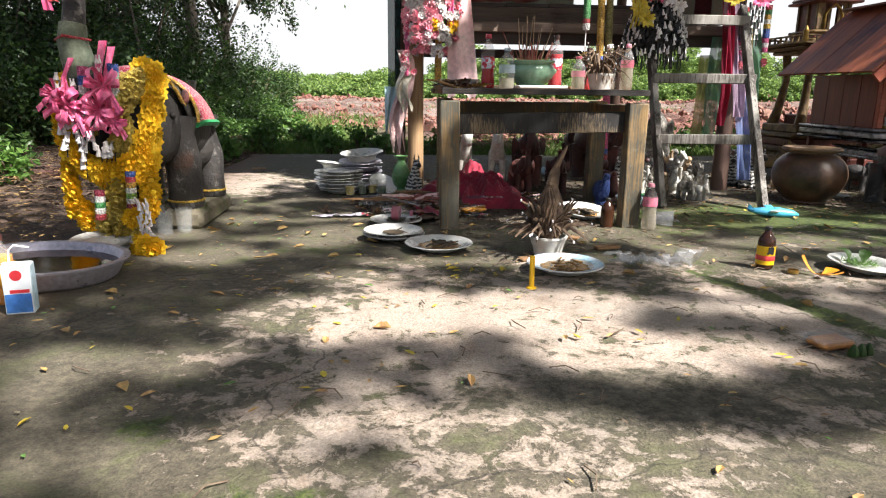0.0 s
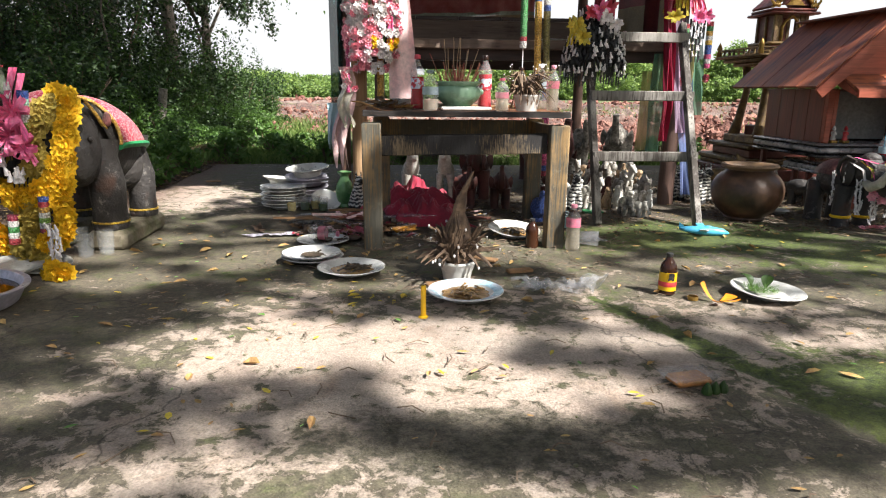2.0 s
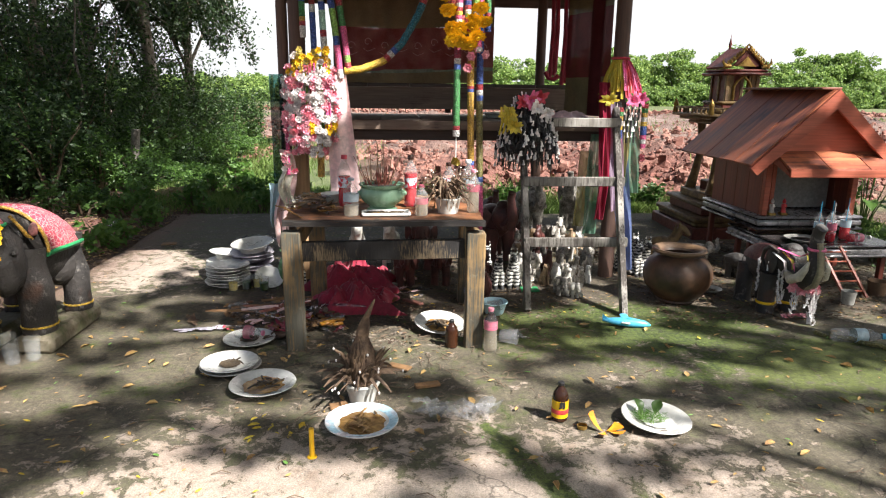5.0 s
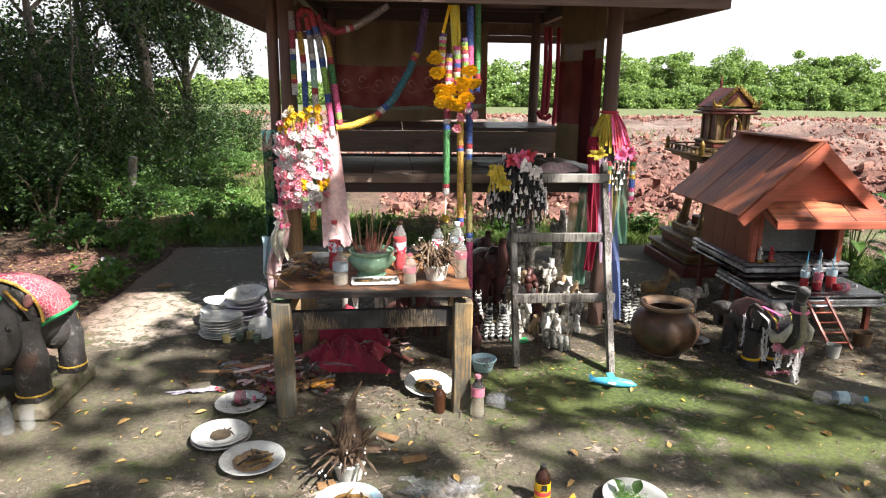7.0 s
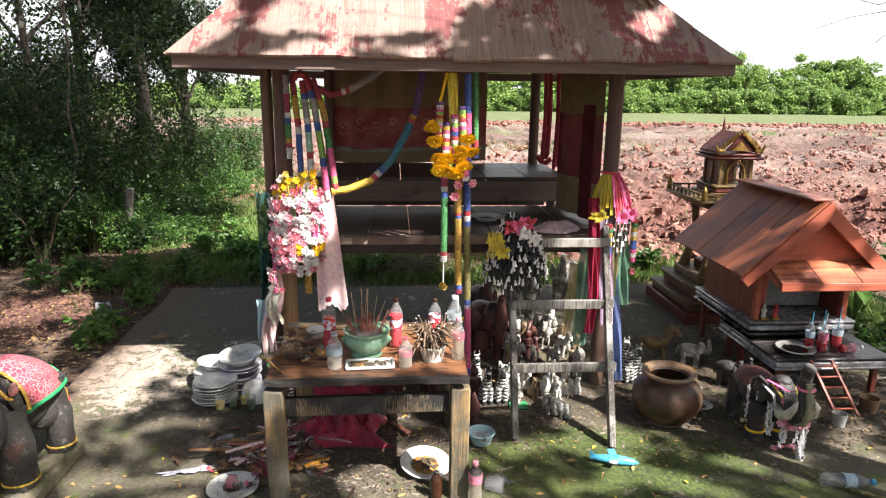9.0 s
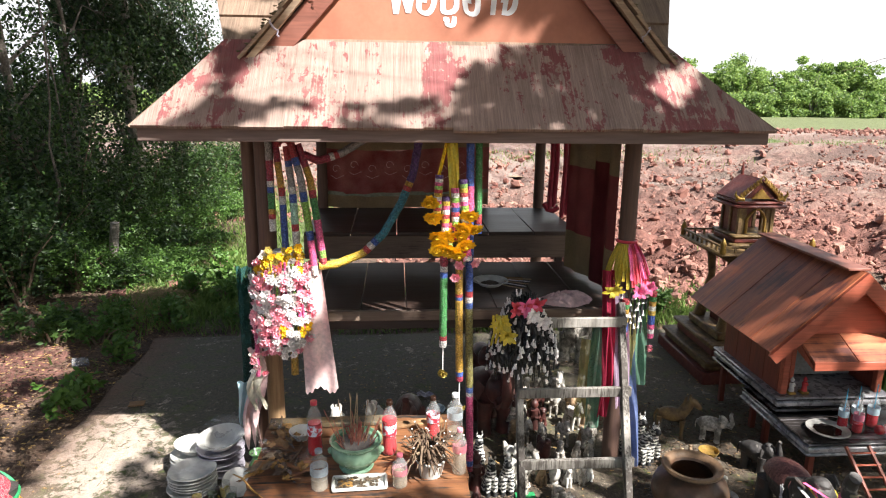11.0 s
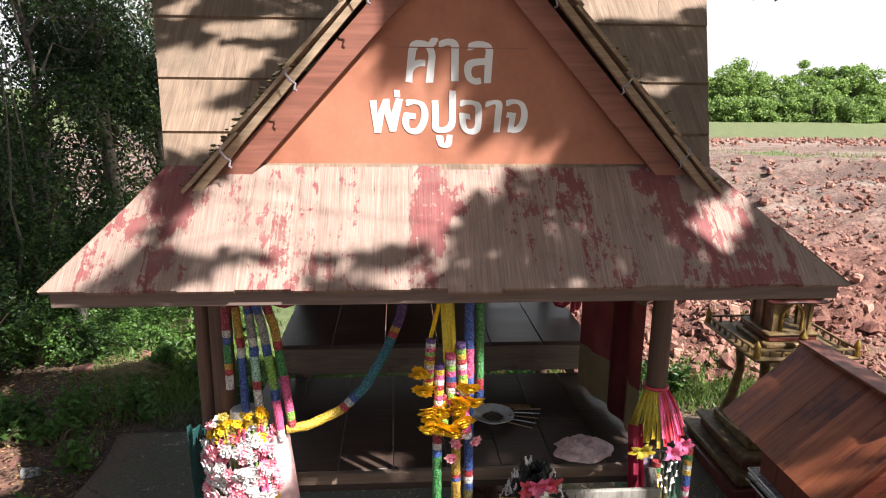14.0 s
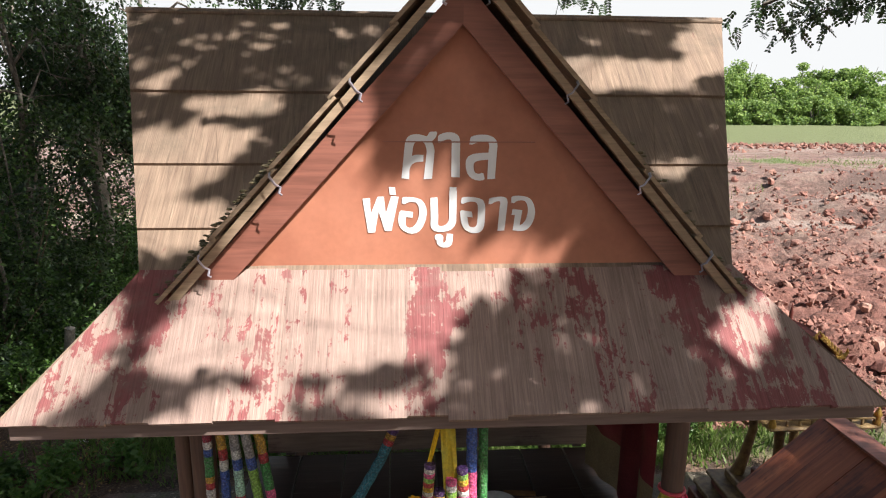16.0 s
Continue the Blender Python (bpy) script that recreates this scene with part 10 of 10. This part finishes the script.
M_SHEERRED, M_SHEERLILAC = sheer("sheer crimson cloth", (.45, .03, .08), (.38, .02, .06), .2), sheer("sheer lilac cloth", (.52, .38, .50), (.60, .46, .56), .35)
M_SHEERBLUE, M_SHEERGREEN, M_SHEERYELLOW = sheer("sheer blue cloth", (.16, .22, .42), (.22, .28, .5), .35), sheer("sheer green cloth", (.16, .32, .22), (.22, .40, .28), .4), sheer("sheer yellow cloth", (.42, .38, .16), (.5, .44, .2), .4)
for lab, mt, pts, w in (("sheer crimson cloth strip tied to the post", M_SHEERRED, [(1.67, 1.08, 1.20), (1.675, 1.03, .9), (1.68, 1.0, .6), (1.665, 1.0, .40)], .065),
                        ("sheer lilac cloth strip tied to the post", M_SHEERLILAC, [(1.72, 1.07, 1.10), (1.745, 1.03, .85), (1.76, 1.0, .6), (1.775, 1.0, .45)], .085),
                        ("sheer blue cloth strip hanging to the ground", M_SHEERBLUE, [(1.78, 1.08, .9), (1.80, 1.05, .6), (1.83, 1.02, .35), (1.86, 1.02, .08)], .10),
                        ("sheer green cloth strip tied to the post", M_SHEERGREEN, [(1.84, 1.10, 1.0), (1.86, 1.08, .8), (1.88, 1.07, .55)], .10),
                        ("sheer yellow cloth strip tied to the post", M_SHEERYELLOW, [(1.80, 1.07, 1.0), (1.81, 1.05, .8), (1.80, 1.05, .6)], .05),
                        ("sheer green cloth strip behind the ladder", M_SHEERGREEN, [(1.66, 1.10, .9), (1.64, 1.08, .6), (1.63, 1.06, .30)], .09),
                        ("sheer yellow cloth strip behind the ladder", M_SHEERYELLOW, [(1.60, 1.12, .8), (1.59, 1.1, .6), (1.57, 1.1, .34)], .08)):
    single("cloth_strip", ribbon(pts, w, 10, .012), mt, lab, "cloth", group="cloth strips")

# curtains
cur = thing("back_curtain", "faded red patterned cloth hung at the back", "curtain")
CX0, CX1, CYY = -.02, 1.30, 3.06


def hang(z0, z1, off=0.0):
    return Geo().sheet(lambda u, v: (CX0 + (CX1 - CX0) * u, CYY + off + .018 * math.sin(u * 40) + .01 * math.sin(u * 13 + v), z1 + (z0 - z1) * v - .015 * math.sin(u * 5)), 60, 10, .002)


part("upper_cloth", hang(1.66, 2.02), M_BATIKTOP, cur, "brown faded upper cloth")
part("cloth", hang(1.31, 1.66), M_BATIK, cur)
part("border", hang(1.295, 1.325, -.004), M_BATIKEDGE, cur, "pale border line")
part("lower_border", hang(1.195, 1.295), M_BATIKTOP, cur)
g = Geo()
for i in range(9):
    x, z = CX0 + .1 + i * .14, 1.50 + .03 * (i % 2)
    g.tube([(x + math.cos(t) * .035 * (1 - t / 8), CYY - .026, z + math.sin(t) * .04 * (1 - t / 8)) for t in [k * .45 for k in range(13)]], .0022, 4)
    g.tube([(x - .04, CYY - .026, z - .05), (x, CYY - .026, z - .075), (x + .06, CYY - .026, z - .05)], .002, 4)
part("scroll_print", g, M_PALEPINK, cur, "pale scroll pattern")
sc = thing("side_curtain", "dark red and beige net curtain by the post", "curtain")


def side(u, v):
    return Vector((1.66 + .10 * u + .04 * math.sin(u * 3), 1.95 - .62 * u, 0)) + Vector((.012 * math.sin(u * 20), 0, 0))


for z0, z1, mt in ((1.66, 2.05, M_BEIGENET), (1.24, 1.66, M_REDNET), (.99, 1.24, M_BEIGENET)):
    part("net", Geo().sheet(lambda u, v, z0=z0, z1=z1: side(u, v) + Vector((0, 0, z1 + (z0 - z1) * v)), 24, 8, .002), mt, sc)
part("net", Geo().sheet(lambda u, v: side(.45 + u * .3, v) + Vector((-.006, -.006, 1.72 - v * .73)), 10, 8, .002), M_REDNET, sc)
rt = thing("red_tassels", "dark red looped cloth hung from the beam", "curtain")
for x, z0, loop in ((1.70, 1.95, 1.28), (1.735, 1.95, 1.30), (1.80, 1.95, 1.22), (1.835, 1.95, 1.24)):
    part("strand", Geo().tube([(x, 2.62, z0), (x + .01, 2.62, (z0 + loop) / 2), (x, 2.62, loop), (x - .01, 2.61, loop - .03)], [.016, .018, .02, .012], 8), M_DARKRED, rt)
part("strand", Geo().tube([(1.66, 2.62, 1.30), (1.69, 2.62, 1.25), (1.73, 2.62, 1.24), (1.77, 2.62, 1.27)], .02, 8), M_DARKRED, rt)
# things on the deck
plate("plate", "white dish of dark scraps on the deck", pose(1.12, 1.60, DECK), .11, None, None, M_SAUCEDARK, .5, .03, seed=22)
single("wood_strip", Geo().box((0, 0, .006), (.16, .03, .012), b=.002), M_CARDBOARD, "orange wooden strip lying on the deck", "wood", pose(1.26, 1.72, DECK, 0, 0, -6))
for i in range(5):
    single("chopstick", Geo().tube([(0, 0, 0), (.15, 0, .004)], .003, 5), M_ALU if i % 2 else M_STICKPALE, "thin stick lying on the deck", "stick", pose(1.16 + .02 * i, 1.52 + .03 * i, DECK + .03, 0, 8, -20 + 8 * i), "sticks on the deck")
single("pink_cloth", cloth_heap((.26, .20), 5, .07), M_PALEPINK, "faded pink cloth heaped on the deck edge", "cloth", pose(1.50, 1.27, DECK, 0, 0, 10))
single("foil_packet", crumple((.12, .08), 12, 51, .03), M_ALU, "crumpled foil packet on the slab", "packet", pose(.75, 2.1, .005))
bottle("drink_bottle", "small bottle lying among litter on the slab", pose(.80, 1.9, .03, 90, 0, 40), .14, .028, None, None, 0, M_LABELBLUE, (.3, .6), M_CAPWHITE)

# odds and ends on the earth beside the slab
single("stump_post", Geo().tube([(0, 0, -.1), (.01, 0, .3), (.06, 0, .66)], [.055, .05, .048], 10), M_BARKPALE, "short grey weathered post among the bushes", "post", pose(-2.59, 5.12, 0))
for x, y, a in ((-2.32, 4.5, 20), (-2.02, 5.2, -15), (-1.9, 4.9, 50)):
    single("broken_brick", Geo().box((0, 0, .03), (.17, .10, .07), b=.012), M_CLOD, "broken red brick lying in the weeds", "brick", pose(x, y, hills(x, y), 8, -5, a), "broken bricks")
single("paper_scrap", crumple((.11, .09), 10, 5, .05), M_CAPWHITE, "crumpled white paper scrap on the ground", "paper", pose(-2.06, 4.15, hills(-2.06, 4.15)))
single("plastic_cup", Geo().lathe([(.001, .003), (.03, 0), (.032, .004), (.042, .11), (.039, .11), (.028, .008), (.001, .008)], 18), M_FILM, "clear plastic cup lying on dark soil", "cup", pose(-1.87, 2.81, hills(-1.87, 2.81) + .04, 90, 0, -75))
single("card_piece", Geo().box((0, 0, .004), (.10, .07, .006), pose(0, 0, 0), .001), M_CARDBOARD, "flat brown card on the slab's edge", "card", pose(-1.21, 2.03, .018, 0, 0, 10))
rr = np.random.default_rng(71)
g = Geo()
for i in range(420):
    x, y = rr.normal(-1.84, .22), rr.normal(4.5, .14)
    a, L = rr.uniform(-.5, .5), rr.uniform(.1, .3)
    z = hills(x, y) + .10 * math.exp(-((x + 1.84) / .3) ** 2 - ((y - 4.5) / .2) ** 2) * rr.random()
    g.tube([(x - L / 2, y, z), (x, y + .02 * a, z + .03), (x + L / 2, y + L * a * .4, z)], .0025, 3)
tagged(part("dry_grass", g, M_STRAW), "heap of dry straw-coloured grass", "grass", kind="stuff")
g = Geo()
for i in range(900):
    x, y = rr.uniform(-2.5, -1.45), rr.uniform(2.0, 4.1)
    a, L = rr.uniform(0, 6.28), rr.uniform(.03, .12)
    z = hills(x, y) + .004 + .02 * rr.random()
    g.tube([(x, y, z), (x + math.cos(a) * L * .5, y + math.sin(a) * L * .5, z + .012), (x + math.cos(a + .3) * L, y + math.sin(a + .3) * L, z)], .0022, 3)
tagged(part("twigs", g, M_DRIEDLEAF), "dark broken twigs on the leaf mould", "twigs", kind="stuff")
for i, (x, y, h) in enumerate(((-1.41, 3.6, .2), (-1.62, 2.85, .16), (-1.62, 2.2, .15), (-1.66, 1.95, .16), (-1.6, 4.6, .22), (-1.3, 5.0, .25), (-1.5, 5.4, .28), (-1.2, 4.4, .2))):
    shrub((x, y, hills(x, y)), (.13, .13, h), 160, .075, (M_LEAFLIGHT,), 1500 + i, "broad-leaved green weed on dark soil", "weed", "weeds")
